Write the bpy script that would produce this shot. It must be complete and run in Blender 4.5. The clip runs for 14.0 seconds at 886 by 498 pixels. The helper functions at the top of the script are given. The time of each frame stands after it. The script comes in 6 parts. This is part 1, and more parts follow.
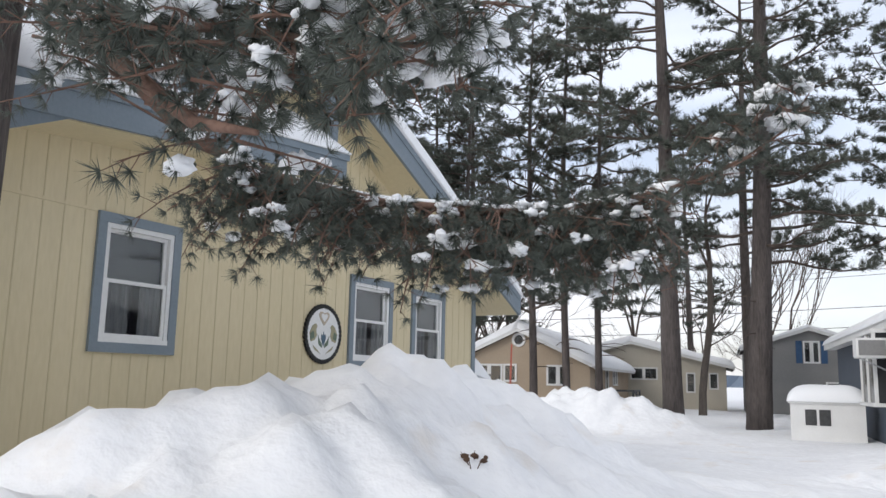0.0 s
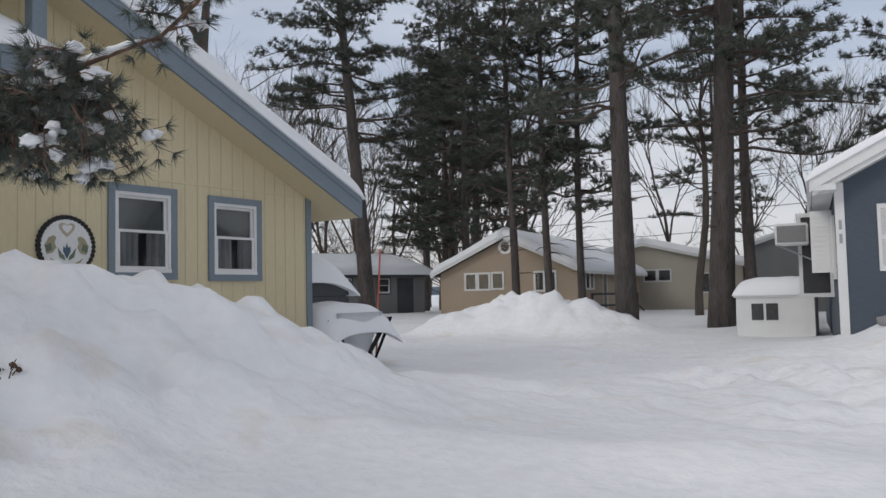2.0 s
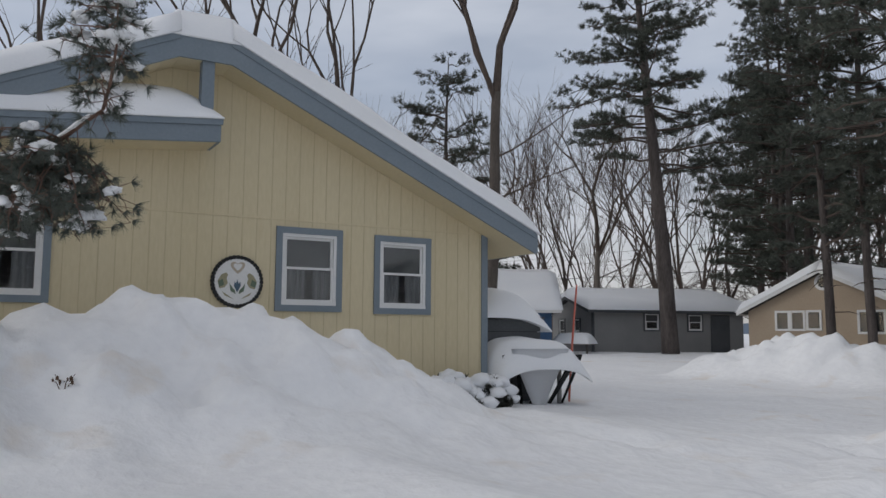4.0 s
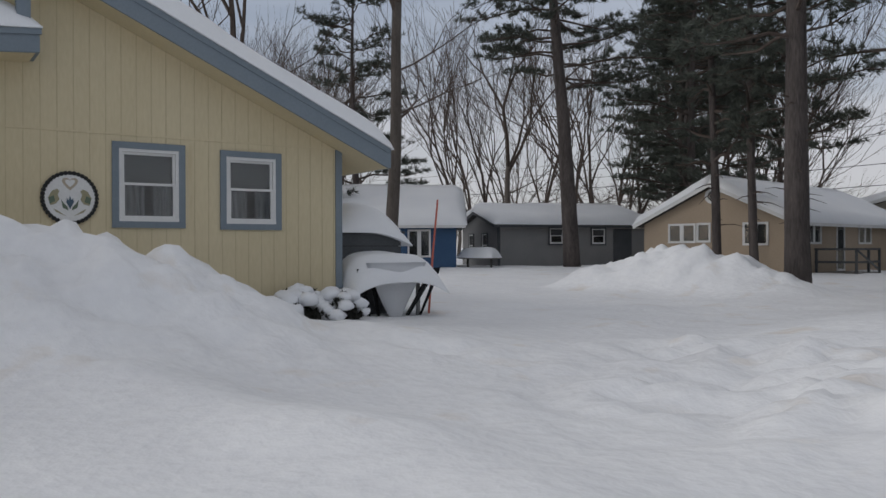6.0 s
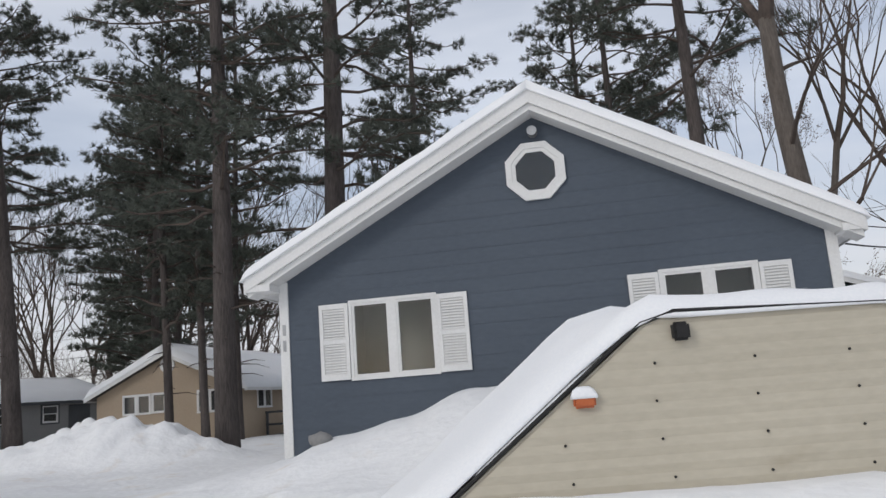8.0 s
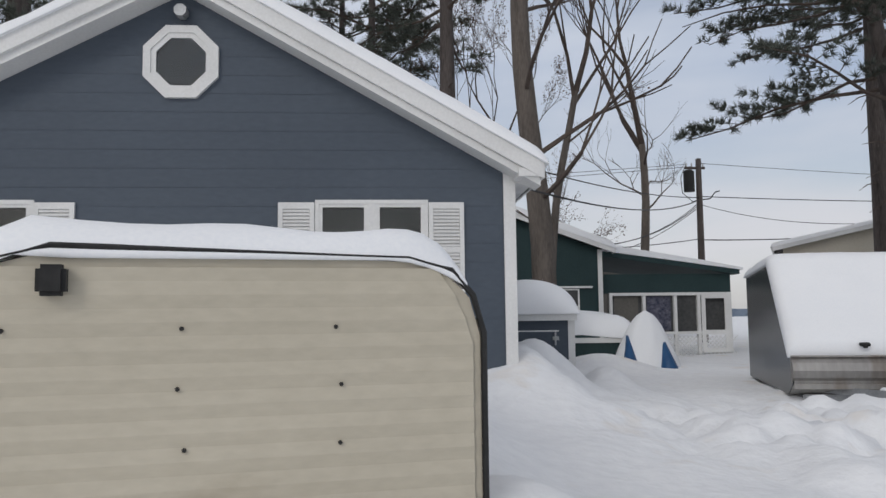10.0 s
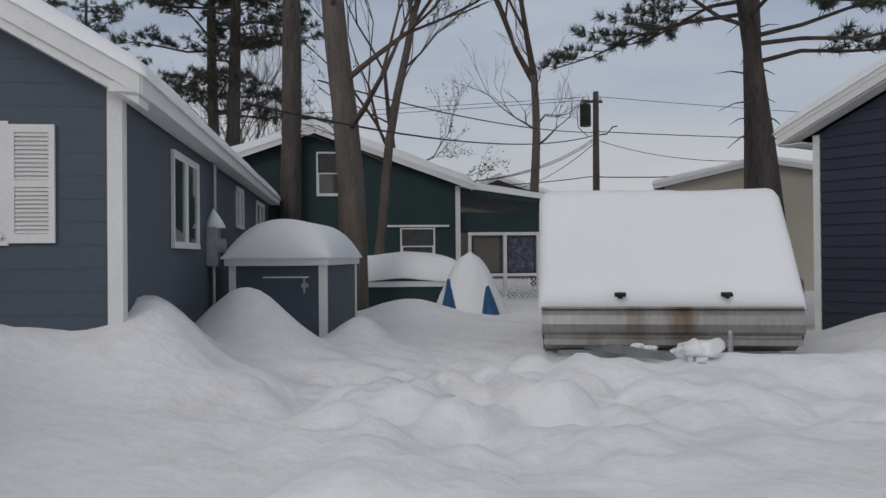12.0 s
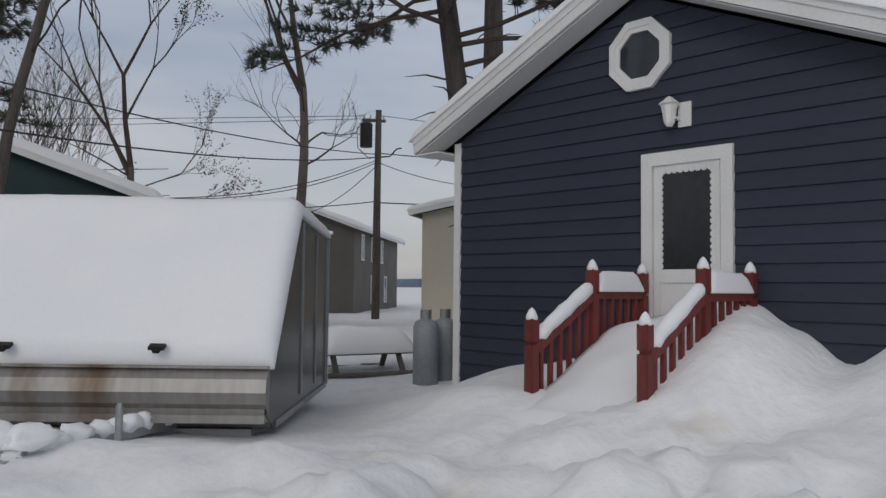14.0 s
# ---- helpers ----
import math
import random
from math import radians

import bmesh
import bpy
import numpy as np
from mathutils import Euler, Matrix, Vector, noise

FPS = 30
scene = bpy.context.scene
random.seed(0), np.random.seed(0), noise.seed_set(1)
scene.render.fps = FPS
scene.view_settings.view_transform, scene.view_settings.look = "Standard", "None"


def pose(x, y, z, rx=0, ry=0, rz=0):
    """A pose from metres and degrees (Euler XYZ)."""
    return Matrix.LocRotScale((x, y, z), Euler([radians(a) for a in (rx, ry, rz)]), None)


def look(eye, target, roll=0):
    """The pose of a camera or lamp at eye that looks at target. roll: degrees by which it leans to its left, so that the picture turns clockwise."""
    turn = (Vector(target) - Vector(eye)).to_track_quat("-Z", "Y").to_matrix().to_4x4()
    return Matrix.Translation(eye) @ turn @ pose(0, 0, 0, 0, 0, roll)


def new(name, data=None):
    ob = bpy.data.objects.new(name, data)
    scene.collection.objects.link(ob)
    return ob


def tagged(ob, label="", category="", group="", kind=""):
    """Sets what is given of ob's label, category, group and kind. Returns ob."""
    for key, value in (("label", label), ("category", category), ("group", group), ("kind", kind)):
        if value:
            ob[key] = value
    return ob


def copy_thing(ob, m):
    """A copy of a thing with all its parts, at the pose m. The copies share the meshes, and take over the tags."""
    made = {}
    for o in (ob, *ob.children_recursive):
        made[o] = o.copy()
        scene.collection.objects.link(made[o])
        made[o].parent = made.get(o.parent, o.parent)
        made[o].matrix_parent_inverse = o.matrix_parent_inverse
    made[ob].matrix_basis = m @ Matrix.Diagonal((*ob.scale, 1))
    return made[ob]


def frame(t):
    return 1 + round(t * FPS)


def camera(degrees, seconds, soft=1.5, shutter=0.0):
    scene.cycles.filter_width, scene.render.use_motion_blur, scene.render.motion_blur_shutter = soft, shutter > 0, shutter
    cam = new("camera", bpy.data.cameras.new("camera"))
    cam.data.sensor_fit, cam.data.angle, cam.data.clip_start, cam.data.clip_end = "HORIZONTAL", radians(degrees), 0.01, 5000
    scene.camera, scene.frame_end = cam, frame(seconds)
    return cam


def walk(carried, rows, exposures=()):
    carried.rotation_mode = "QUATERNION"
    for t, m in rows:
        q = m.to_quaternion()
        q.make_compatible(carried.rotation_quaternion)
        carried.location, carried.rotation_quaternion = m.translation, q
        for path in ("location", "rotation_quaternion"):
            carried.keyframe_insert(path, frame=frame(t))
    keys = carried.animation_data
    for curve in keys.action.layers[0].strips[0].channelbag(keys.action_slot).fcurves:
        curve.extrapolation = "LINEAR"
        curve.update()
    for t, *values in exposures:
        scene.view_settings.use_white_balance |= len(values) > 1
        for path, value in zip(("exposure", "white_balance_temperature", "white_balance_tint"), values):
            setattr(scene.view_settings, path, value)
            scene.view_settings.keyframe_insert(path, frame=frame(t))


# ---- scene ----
cam = camera(57.43, 14.0)
PATH = [
    (0, look((-3.677, -16.272, 1.883), (-4.326, -14.408, 2.203), 1.3)),
    (0.5, look((-2.757, -15.79, 1.839), (-3.429, -13.927, 2.115), -0.5)),
    (1, look((-1.939, -15.239, 1.816), (-2.57, -13.357, 2.062), -1.7)),
    (1.5, look((-1.179, -14.693, 1.776), (-1.847, -12.817, 1.964), -1.8)),
    (2, look((-0.43, -14.147, 1.744), (-1.253, -12.327, 1.856), -1.3)),
    (2.5, look((0.223, -13.6, 1.75), (-0.957, -11.986, 1.779), -1.1)),
    (3, look((0.898, -13.125, 1.799), (-0.522, -11.719, 1.874), -0.4)),
    (3.5, look((1.517, -12.681, 1.769), (-0.01, -11.407, 1.985), 0.6)),
    (6, look((2.933, -11.41, 1.727), (1.505, -10.01, 1.723), -0.2)),
    (6.5, look((3.19, -11.2, 1.70), (1.938, -9.640, 1.692), -0.8)),
    (7, look((3.476, -11.0, 1.714), (2.413, -9.306, 1.698), -1.8)),
    (7.5, look((3.863, -10.894, 1.610), (3.171, -9.036, 1.873), -2.3)),
    (8, look((4.387, -10.622, 1.591), (4.019, -8.691, 1.956), -4.3)),
    (10.3, look((6.326, -8.536, 1.789), (6.502, -6.548, 1.913), -0.5)),
    (10.5, look((6.73, -8.435, 1.833), (6.917, -6.446, 1.922), -0.6)),
    (11, look((7.582, -8.087, 1.813), (7.831, -6.102, 1.826), -0.6)),
    (11.5, look((8.316, -7.811, 1.811), (8.554, -5.826, 1.797), -1.3)),
    (12, look((9.247, -7.489, 1.814), (9.495, -5.505, 1.829), -0.5)),
    (12.5, look((10.389, -6.888, 1.826), (10.665, -4.908, 1.876), -0.6)),
    (13, look((11.757, -6.394, 1.859), (12.068, -4.42, 1.947), 0.5)),
    (13.5, look((13.231, -5.76, 1.837), (13.64, -3.804, 1.926), 1.7)),
    (14, look((14.579, -5.171, 1.823), (15.086, -3.239, 1.917), 0.6)),
]
walk(cam, PATH, exposures=[(0, 0.48), (0.5, 0.28), (1, 0.07), (2, -0.16), (2.5, -0.28), (3, -0.30), (3.5, -0.30), (5, -0.44), (6.5, -0.50), (7.2, -0.48), (7.6, -0.38), (8, -0.05), (9, -0.1), (10.5, -0.32), (11, -0.42), (12, -0.56), (14, -0.56)])

# ---- world and sun: overcast winter afternoon ----
SUN_AZ, SUN_EL = radians(212), radians(28)
world = bpy.data.worlds.new("overcast_sky")
scene.world = world
world.use_nodes = True
wt = world.node_tree
wt.nodes.clear()
w_out = wt.nodes.new("ShaderNodeOutputWorld")
w_bg = wt.nodes.new("ShaderNodeBackground")
w_sky = wt.nodes.new("ShaderNodeTexSky")
w_sky.sky_type = 'NISHITA'
w_sky.sun_disc = False
w_sky.sun_elevation = SUN_EL
w_sky.sun_rotation = SUN_AZ
w_sky.air_density, w_sky.dust_density, w_sky.ozone_density = 1.0, 2.0, 1.0
w_bg.inputs["Strength"].default_value = 0.112
# thin cloud layer over the blue
w_co = wt.nodes.new("ShaderNodeTexCoord")
w_map = wt.nodes.new("ShaderNodeMapping")
w_map.inputs["Scale"].default_value = (1.2, 1.2, 5.0)
w_no = wt.nodes.new("ShaderNodeTexNoise")
w_no.inputs["Scale"].default_value = 1.6
w_no.inputs["Detail"].default_value = 5.0
w_ra = wt.nodes.new("ShaderNodeValToRGB")
w_ra.color_ramp.elements[0].position, w_ra.color_ramp.elements[0].color = 0.36, (0.55, 0.55, 0.55, 1)
w_ra.color_ramp.elements[1].position, w_ra.color_ramp.elements[1].color = 0.62, (1, 1, 1, 1)
w_mix = wt.nodes.new("ShaderNodeMixRGB")
w_mix.inputs["Color2"].default_value = (7.25, 7.35, 7.75, 1)
wt.links.new(w_co.outputs["Generated"], w_map.inputs["Vector"])
wt.links.new(w_map.outputs["Vector"], w_no.inputs["Vector"])
wt.links.new(w_no.outputs["Fac"], w_ra.inputs["Fac"])
wt.links.new(w_ra.outputs["Color"], w_mix.inputs["Fac"])
wt.links.new(w_sky.outputs["Color"], w_mix.inputs["Color1"])
# paler low down, bluer higher up, bright overhead
w_sep = wt.nodes.new("ShaderNodeSeparateXYZ")
w_el = wt.nodes.new("ShaderNodeValToRGB")
w_el.color_ramp.elements[0].position, w_el.color_ramp.elements[0].color = 0.0, (1.0, 0.975, 0.945, 1)
w_el.color_ramp.elements[1].position, w_el.color_ramp.elements[1].color = 0.30, (0.80, 0.865, 0.96, 1)
w_top = w_el.color_ramp.elements.new(1.0)
w_top.color = (1.06, 1.02, 0.97, 1)
w_mul = wt.nodes.new("ShaderNodeMixRGB")
w_mul.blend_type = 'MULTIPLY'
w_mul.inputs["Fac"].default_value = 1.0
wt.links.new(w_co.outputs["Generated"], w_sep.inputs["Vector"])
wt.links.new(w_sep.outputs["Z"], w_el.inputs["Fac"])
wt.links.new(w_mix.outputs["Color"], w_mul.inputs["Color1"])
wt.links.new(w_el.outputs["Color"], w_mul.inputs["Color2"])
wt.links.new(w_mul.outputs["Color"], w_bg.inputs["Color"])
wt.links.new(w_bg.outputs["Background"], w_out.inputs["Surface"])

sun_data = bpy.data.lights.new("sun", "SUN")
sun_data.energy, sun_data.angle, sun_data.color = 0.75, radians(20), (1.0, 0.97, 0.93)
sun = new("sun", sun_data)
# the sky's rotation runs clockwise from north (+y)
sun_dir = Vector((math.sin(SUN_AZ) * math.cos(SUN_EL), math.cos(SUN_AZ) * math.cos(SUN_EL), math.sin(SUN_EL)))
sun.matrix_world = look(sun_dir * 60, (0, 0, 0))


# ---- materials ----
def material(name, c1, c2, rough=0.7, metal=0.0, coarse=1.5, fine=30.0, bump=0.2, dist=0.01,
             stretch=(1, 1, 1), spec=0.4, vary=0.0, dirt=None, dirt_at=0.62):
    """Two colours mixed by coarse noise, fine grain, optional dirt stains, and a fine bump."""
    m = bpy.data.materials.new(name)
    m.use_nodes = True
    nt = m.node_tree
    b = nt.nodes["Principled BSDF"]
    b.inputs["Roughness"].default_value = rough
    b.inputs["Metallic"].default_value = metal
    b.inputs["Specular IOR Level"].default_value = spec
    co = nt.nodes.new("ShaderNodeTexCoord")
    mp = nt.nodes.new("ShaderNodeMapping")
    mp.inputs["Scale"].default_value = stretch
    nt.links.new(co.outputs["Object"], mp.inputs["Vector"])
    n1 = nt.nodes.new("ShaderNodeTexNoise")
    n1.inputs["Scale"].default_value = coarse
    n1.inputs["Detail"].default_value = 4
    n2 = nt.nodes.new("ShaderNodeTexNoise")
    n2.inputs["Scale"].default_value = fine
    n2.inputs["Detail"].default_value = 3
    nt.links.new(mp.outputs["Vector"], n1.inputs["Vector"])
    nt.links.new(mp.outputs["Vector"], n2.inputs["Vector"])
    add = nt.nodes.new("ShaderNodeMath")
    add.operation = 'MULTIPLY_ADD'
    add.inputs[1].default_value = 0.45
    half = nt.nodes.new("ShaderNodeMath")
    half.operation = 'MULTIPLY'
    half.inputs[1].default_value = 0.55
    nt.links.new(n1.outputs["Fac"], half.inputs[0])
    nt.links.new(n2.outputs["Fac"], add.inputs[0])
    nt.links.new(half.outputs[0], add.inputs[2])
    ramp = nt.nodes.new("ShaderNodeValToRGB")
    ramp.color_ramp.elements[0].position, ramp.color_ramp.elements[0].color = 0.35, (*c1, 1)
    ramp.color_ramp.elements[1].position, ramp.color_ramp.elements[1].color = 0.65, (*c2, 1)
    nt.links.new(add.outputs[0], ramp.inputs["Fac"])
    colour = ramp.outputs["Color"]
    if dirt:
        n3 = nt.nodes.new("ShaderNodeTexNoise")
        n3.inputs["Scale"].default_value = coarse * 2.3
        n3.inputs["Detail"].default_value = 6
        nt.links.new(mp.outputs["Vector"], n3.inputs["Vector"])
        r3 = nt.nodes.new("ShaderNodeValToRGB")
        r3.color_ramp.elements[0].position, r3.color_ramp.elements[0].color = dirt_at, (0, 0, 0, 1)
        r3.color_ramp.elements[1].position, r3.color_ramp.elements[1].color = dirt_at + 0.18, (1, 1, 1, 1)
        nt.links.new(n3.outputs["Fac"], r3.inputs["Fac"])
        mx = nt.nodes.new("ShaderNodeMixRGB")
        mx.inputs["Color2"].default_value = (*dirt, 1)
        nt.links.new(r3.outputs["Color"], mx.inputs["Fac"])
        nt.links.new(colour, mx.inputs["Color1"])
        colour = mx.outputs["Color"]
    if vary:
        oi = nt.nodes.new("ShaderNodeObjectInfo")
        hv = nt.nodes.new("ShaderNodeHueSaturation")
        mr = nt.nodes.new("ShaderNodeMapRange")
        mr.inputs["To Min"].default_value, mr.inputs["To Max"].default_value = 1 - vary, 1 + vary
        nt.links.new(oi.outputs["Random"], mr.inputs["Value"])
        nt.links.new(mr.outputs["Result"], hv.inputs["Value"])
        nt.links.new(colour, hv.inputs["Color"])
        colour = hv.outputs["Color"]
    nt.links.new(colour, b.inputs["Base Color"])
    if bump:
        bp = nt.nodes.new("ShaderNodeBump")
        bp.inputs["Strength"].default_value = bump
        bp.inputs["Distance"].default_value = dist
        nt.links.new(n2.outputs["Fac"], bp.inputs["Height"])
        nt.links.new(bp.outputs["Normal"], b.inputs["Normal"])
    return m


SNOW = material("snow", (0.80, 0.82, 0.85), (0.88, 0.89, 0.90), 0.75, coarse=0.6, fine=60, bump=0.12, dist=0.01, spec=0.25)
BANK = material("ploughed_snow", (0.78, 0.79, 0.81), (0.87, 0.88, 0.89), 0.8, coarse=0.5, fine=7, bump=0.5, dist=0.05, spec=0.2,
                dirt=(0.74, 0.69, 0.63), dirt_at=0.60)
YELLOW = material("yellow_paint", (0.58, 0.50, 0.325), (0.65, 0.565, 0.38), 0.75, coarse=1.0, fine=25, bump=0.25, dist=0.006, stretch=(1, 1, 0.25),
                  dirt=(0.52, 0.42, 0.25), dirt_at=0.66)
TRIM_BLUE = material("blue_trim_paint", (0.165, 0.205, 0.24), (0.205, 0.245, 0.28), 0.6, coarse=1.6, fine=30, bump=0.2, dist=0.004)
WHITE = material("white_paint", (0.66, 0.66, 0.65), (0.76, 0.76, 0.75), 0.55, coarse=1.6, fine=35, bump=0.1, dist=0.003)
BLUEGREY = material("blue_grey_siding", (0.064, 0.080, 0.104), (0.080, 0.099, 0.126), 0.7, coarse=0.9, fine=22, bump=0.3, dist=0.006, stretch=(0.4, 1, 1))
NAVY = material("navy_siding", (0.024, 0.029, 0.048), (0.034, 0.040, 0.062), 0.6, coarse=1.1, fine=30, bump=0.2, dist=0.004, stretch=(0.3, 1, 1), vary=0.08)
GREEN = material("dark_green_siding", (0.012, 0.032, 0.034), (0.022, 0.048, 0.050), 0.7, coarse=0.8, fine=20, bump=0.2, dist=0.006)
TAN = material("tan_siding", (0.35, 0.275, 0.20), (0.42, 0.335, 0.245), 0.75, coarse=0.7, fine=18, bump=0.2, dist=0.006)
CREAM = material("cream_corrugated_panel", (0.45, 0.41, 0.325), (0.53, 0.485, 0.39), 0.5, coarse=1.6, fine=30, bump=0.15, dist=0.004, stretch=(0.4, 1, 1),
                 dirt=(0.36, 0.31, 0.23), dirt_at=0.60)
GREY = material("grey_siding", (0.20, 0.20, 0.20), (0.26, 0.255, 0.25), 0.75, coarse=0.7, fine=18, bump=0.2, dist=0.006)
DARKGREY = material("dark_grey_paint", (0.05, 0.055, 0.06), (0.08, 0.085, 0.09), 0.6, coarse=1.2, fine=25)
PALE = material("pale_siding", (0.46, 0.42, 0.34), (0.54, 0.50, 0.42), 0.75, coarse=0.7, fine=18)
ROYAL = material("royal_blue_siding", (0.03, 0.075, 0.16), (0.05, 0.11, 0.21), 0.7, coarse=0.7, fine=18)
BROWNGREY = material("brown_grey_siding", (0.10, 0.095, 0.085), (0.15, 0.14, 0.125), 0.75, coarse=0.7, fine=18)
SHINGLE = material("roof_shingle", (0.05, 0.05, 0.05), (0.09, 0.085, 0.08), 0.9, coarse=2, fine=40)
BARK = material("pine_bark", (0.048, 0.040, 0.038), (0.120, 0.102, 0.094), 0.9, coarse=3, fine=16, bump=0.9, dist=0.05, stretch=(1.6, 1.6, 0.28), vary=0.15)
BARK_PALE = material("hardwood_bark", (0.078, 0.066, 0.057), (0.155, 0.132, 0.114), 0.9, coarse=3, fine=22, bump=0.7, dist=0.03, stretch=(1.5, 1.5, 0.3), vary=0.15)
TWIG = material("twig_bark", (0.055, 0.042, 0.036), (0.11, 0.085, 0.07), 0.9, coarse=4, fine=40, vary=0.1)
REDBARK = material("red_branch_bark", (0.10, 0.06, 0.045), (0.20, 0.12, 0.09), 0.85, coarse=5, fine=40, bump=0.5, dist=0.01)
NEEDLE = material("pine_needles", (0.055, 0.066, 0.055), (0.112, 0.125, 0.10), 0.65, coarse=0.7, fine=6, bump=0.0, vary=0.12)
DEADLEAF = material("dead_leaves", (0.06, 0.035, 0.022), (0.12, 0.07, 0.045), 0.8, coarse=2, fine=20, bump=0)
REDWOOD = material("red_stained_wood", (0.125, 0.025, 0.022), (0.185, 0.040, 0.035), 0.6, coarse=2.5, fine=35, bump=0.3, dist=0.004, stretch=(1, 1, 0.3), vary=0.1)
ALU = material("stained_aluminium", (0.25, 0.24, 0.23), (0.36, 0.35, 0.335), 0.48, metal=0.6, coarse=0.5, fine=9, bump=0.08, dist=0.003, stretch=(1.6, 1, 0.35),
               dirt=(0.15, 0.11, 0.08), dirt_at=0.50)
SMOKED = material("dark_glossy_panel", (0.020, 0.021, 0.023), (0.035, 0.036, 0.038), 0.22, coarse=1.0, fine=12, bump=0.03, dist=0.002, spec=0.5)
STEEL = material("galvanised_steel", (0.30, 0.31, 0.32), (0.42, 0.43, 0.44), 0.45, metal=0.7, coarse=3, fine=30)
BLACK = material("black_rubber", (0.012, 0.012, 0.012), (0.025, 0.025, 0.025), 0.7, coarse=3, fine=30)
PLASTIC_BLUE = material("blue_plastic", (0.01, 0.06, 0.16), (0.016, 0.085, 0.21), 0.35, coarse=3, fine=20)
ORANGE = material("orange_lens", (0.42, 0.10, 0.03), (0.50, 0.14, 0.05), 0.3, coarse=4, fine=30)
REDPOLE = material("faded_red_pole", (0.45, 0.10, 0.07), (0.55, 0.16, 0.11), 0.6, coarse=4, fine=30)
CURTAIN = material("pale_curtain", (0.20, 0.20, 0.20), (0.30, 0.30, 0.30), 0.9, coarse=3, fine=30, stretch=(6, 6, 0.3))
# shade of unlit interiors put into one dark grey
ROOM_SHADE = material("unlit_room_shade", (0.050, 0.051, 0.052), (0.085, 0.086, 0.086), 0.9, coarse=1.5, fine=12)
ROOM = material("dim_room_paint", (0.20, 0.20, 0.19), (0.30, 0.29, 0.27), 0.9, coarse=4, fine=18)
# mid grey that imitates sky reflected in the upper sashes
PANE_SHEEN = material("reflected_sky_grey", (0.15, 0.15, 0.145), (0.20, 0.20, 0.19), 0.9, coarse=5, fine=40)
TANK = material("grey_tank_paint", (0.22, 0.24, 0.26), (0.30, 0.32, 0.34), 0.5, coarse=2, fine=25)
HILL = material("far_wooded_hill", (0.14, 0.18, 0.24), (0.17, 0.21, 0.27), 1.0, coarse=0.01, fine=0.1)
WIRE = material("black_cable", (0.015, 0.015, 0.017), (0.03, 0.03, 0.032), 0.6)
CLOTH = material("dotted_navy_cloth", (0.015, 0.02, 0.05), (0.16, 0.16, 0.20), 0.9, coarse=6, fine=14, bump=0)
GOLD = material("ochre_paint", (0.29, 0.27, 0.17), (0.36, 0.33, 0.22), 0.7)


def glass_material():
    m = bpy.data.materials.new("window_glass")
    m.use_nodes = True
    b = m.node_tree.nodes["Principled BSDF"]
    b.inputs["Base Color"].default_value = (0.75, 0.78, 0.80, 1)
    b.inputs["Roughness"].default_value = 0.02
    b.inputs["Transmission Weight"].default_value = 1.0
    b.inputs["IOR"].default_value = 1.45
    return m


GLASS = glass_material()


# ---- building blocks ----
def part(name, bm, mat, parent=None, label="", smooth=False):
    me = bpy.data.meshes.new(name)
    bm.to_mesh(me)
    bm.free()
    for mm in (mat if isinstance(mat, (list, tuple)) else [mat]):
        me.materials.append(mm)
    if smooth:
        for p in me.polygons:
            p.use_smooth = True
    ob = new(name, me)
    if parent is not None:
        ob.parent = parent
    if label:
        ob["label"] = label
    return ob


def box(bm, x0, x1, y0, y1, z0, z1, m=None, bev=0.0):
    """An axis-aligned box added to bm, with optional matrix and bevel."""
    r = bmesh.ops.create_cube(bm, size=1)
    vs = r["verts"]
    bmesh.ops.transform(bm, verts=vs, matrix=Matrix.Translation(((x0 + x1) / 2, (y0 + y1) / 2, (z0 + z1) / 2)) @ Matrix.Diagonal((x1 - x0, y1 - y0, z1 - z0, 1)))
    if bev:
        es = list({e for v in vs for e in v.link_edges})
        rb = bmesh.ops.bevel(bm, geom=es, offset=bev, segments=2, affect='EDGES')
        vs = rb["verts"]
    if m is not None:
        bmesh.ops.transform(bm, verts=list(set(vs)), matrix=m)
    return bm


def boxes(*rows, bev=0.0):
    bm = bmesh.new()
    for r in rows:
        box(bm, *r, bev=bev)
    return bm


def prism(points, y0, y1, bm=None):
    """A polygon in the x-z plane pushed from y0 to y1."""
    bm = bm or bmesh.new()
    a = [bm.verts.new((x, y0, z)) for x, z in points]
    b = [bm.verts.new((x, y1, z)) for x, z in points]
    n = len(points)
    fs = [bm.faces.new(a), bm.faces.new(b[::-1])]
    for i in range(n):
        fs.append(bm.faces.new((a[i], b[i], b[(i + 1) % n], a[(i + 1) % n])))
    bmesh.ops.recalc_face_normals(bm, faces=fs)
    return bm


def tube(bm, pts, radii, seg=6, cap=True):
    """A tapered tube along points."""
    rings = []
    side = None
    for i, p in enumerate(pts):
        p = Vector(p)
        d = (Vector(pts[min(i + 1, len(pts) - 1)]) - Vector(pts[max(i - 1, 0)])).normalized()
        if side is None:
            side = d.orthogonal().normalized()
        side = (side - d * side.dot(d))
        side = side.normalized() if side.length > 1e-6 else d.orthogonal().normalized()
        up = d.cross(side)
        rings.append([bm.verts.new(p + (side * math.cos(a) + up * math.sin(a)) * radii[i]) for a in [2 * math.pi * k / seg for k in range(seg)]])
    for r0, r1 in zip(rings, rings[1:]):
        for k in range(seg):
            bm.faces.new((r0[k], r0[(k + 1) % seg], r1[(k + 1) % seg], r1[k]))
    if cap and seg > 2:
        bm.faces.new(rings[-1])
        bm.faces.new(rings[0][::-1])
    return bm


def thing(name, m, label, category, group="", kind=""):
    e = new(name)
    e.matrix_world = m
    return tagged(e, label, category, group, kind)


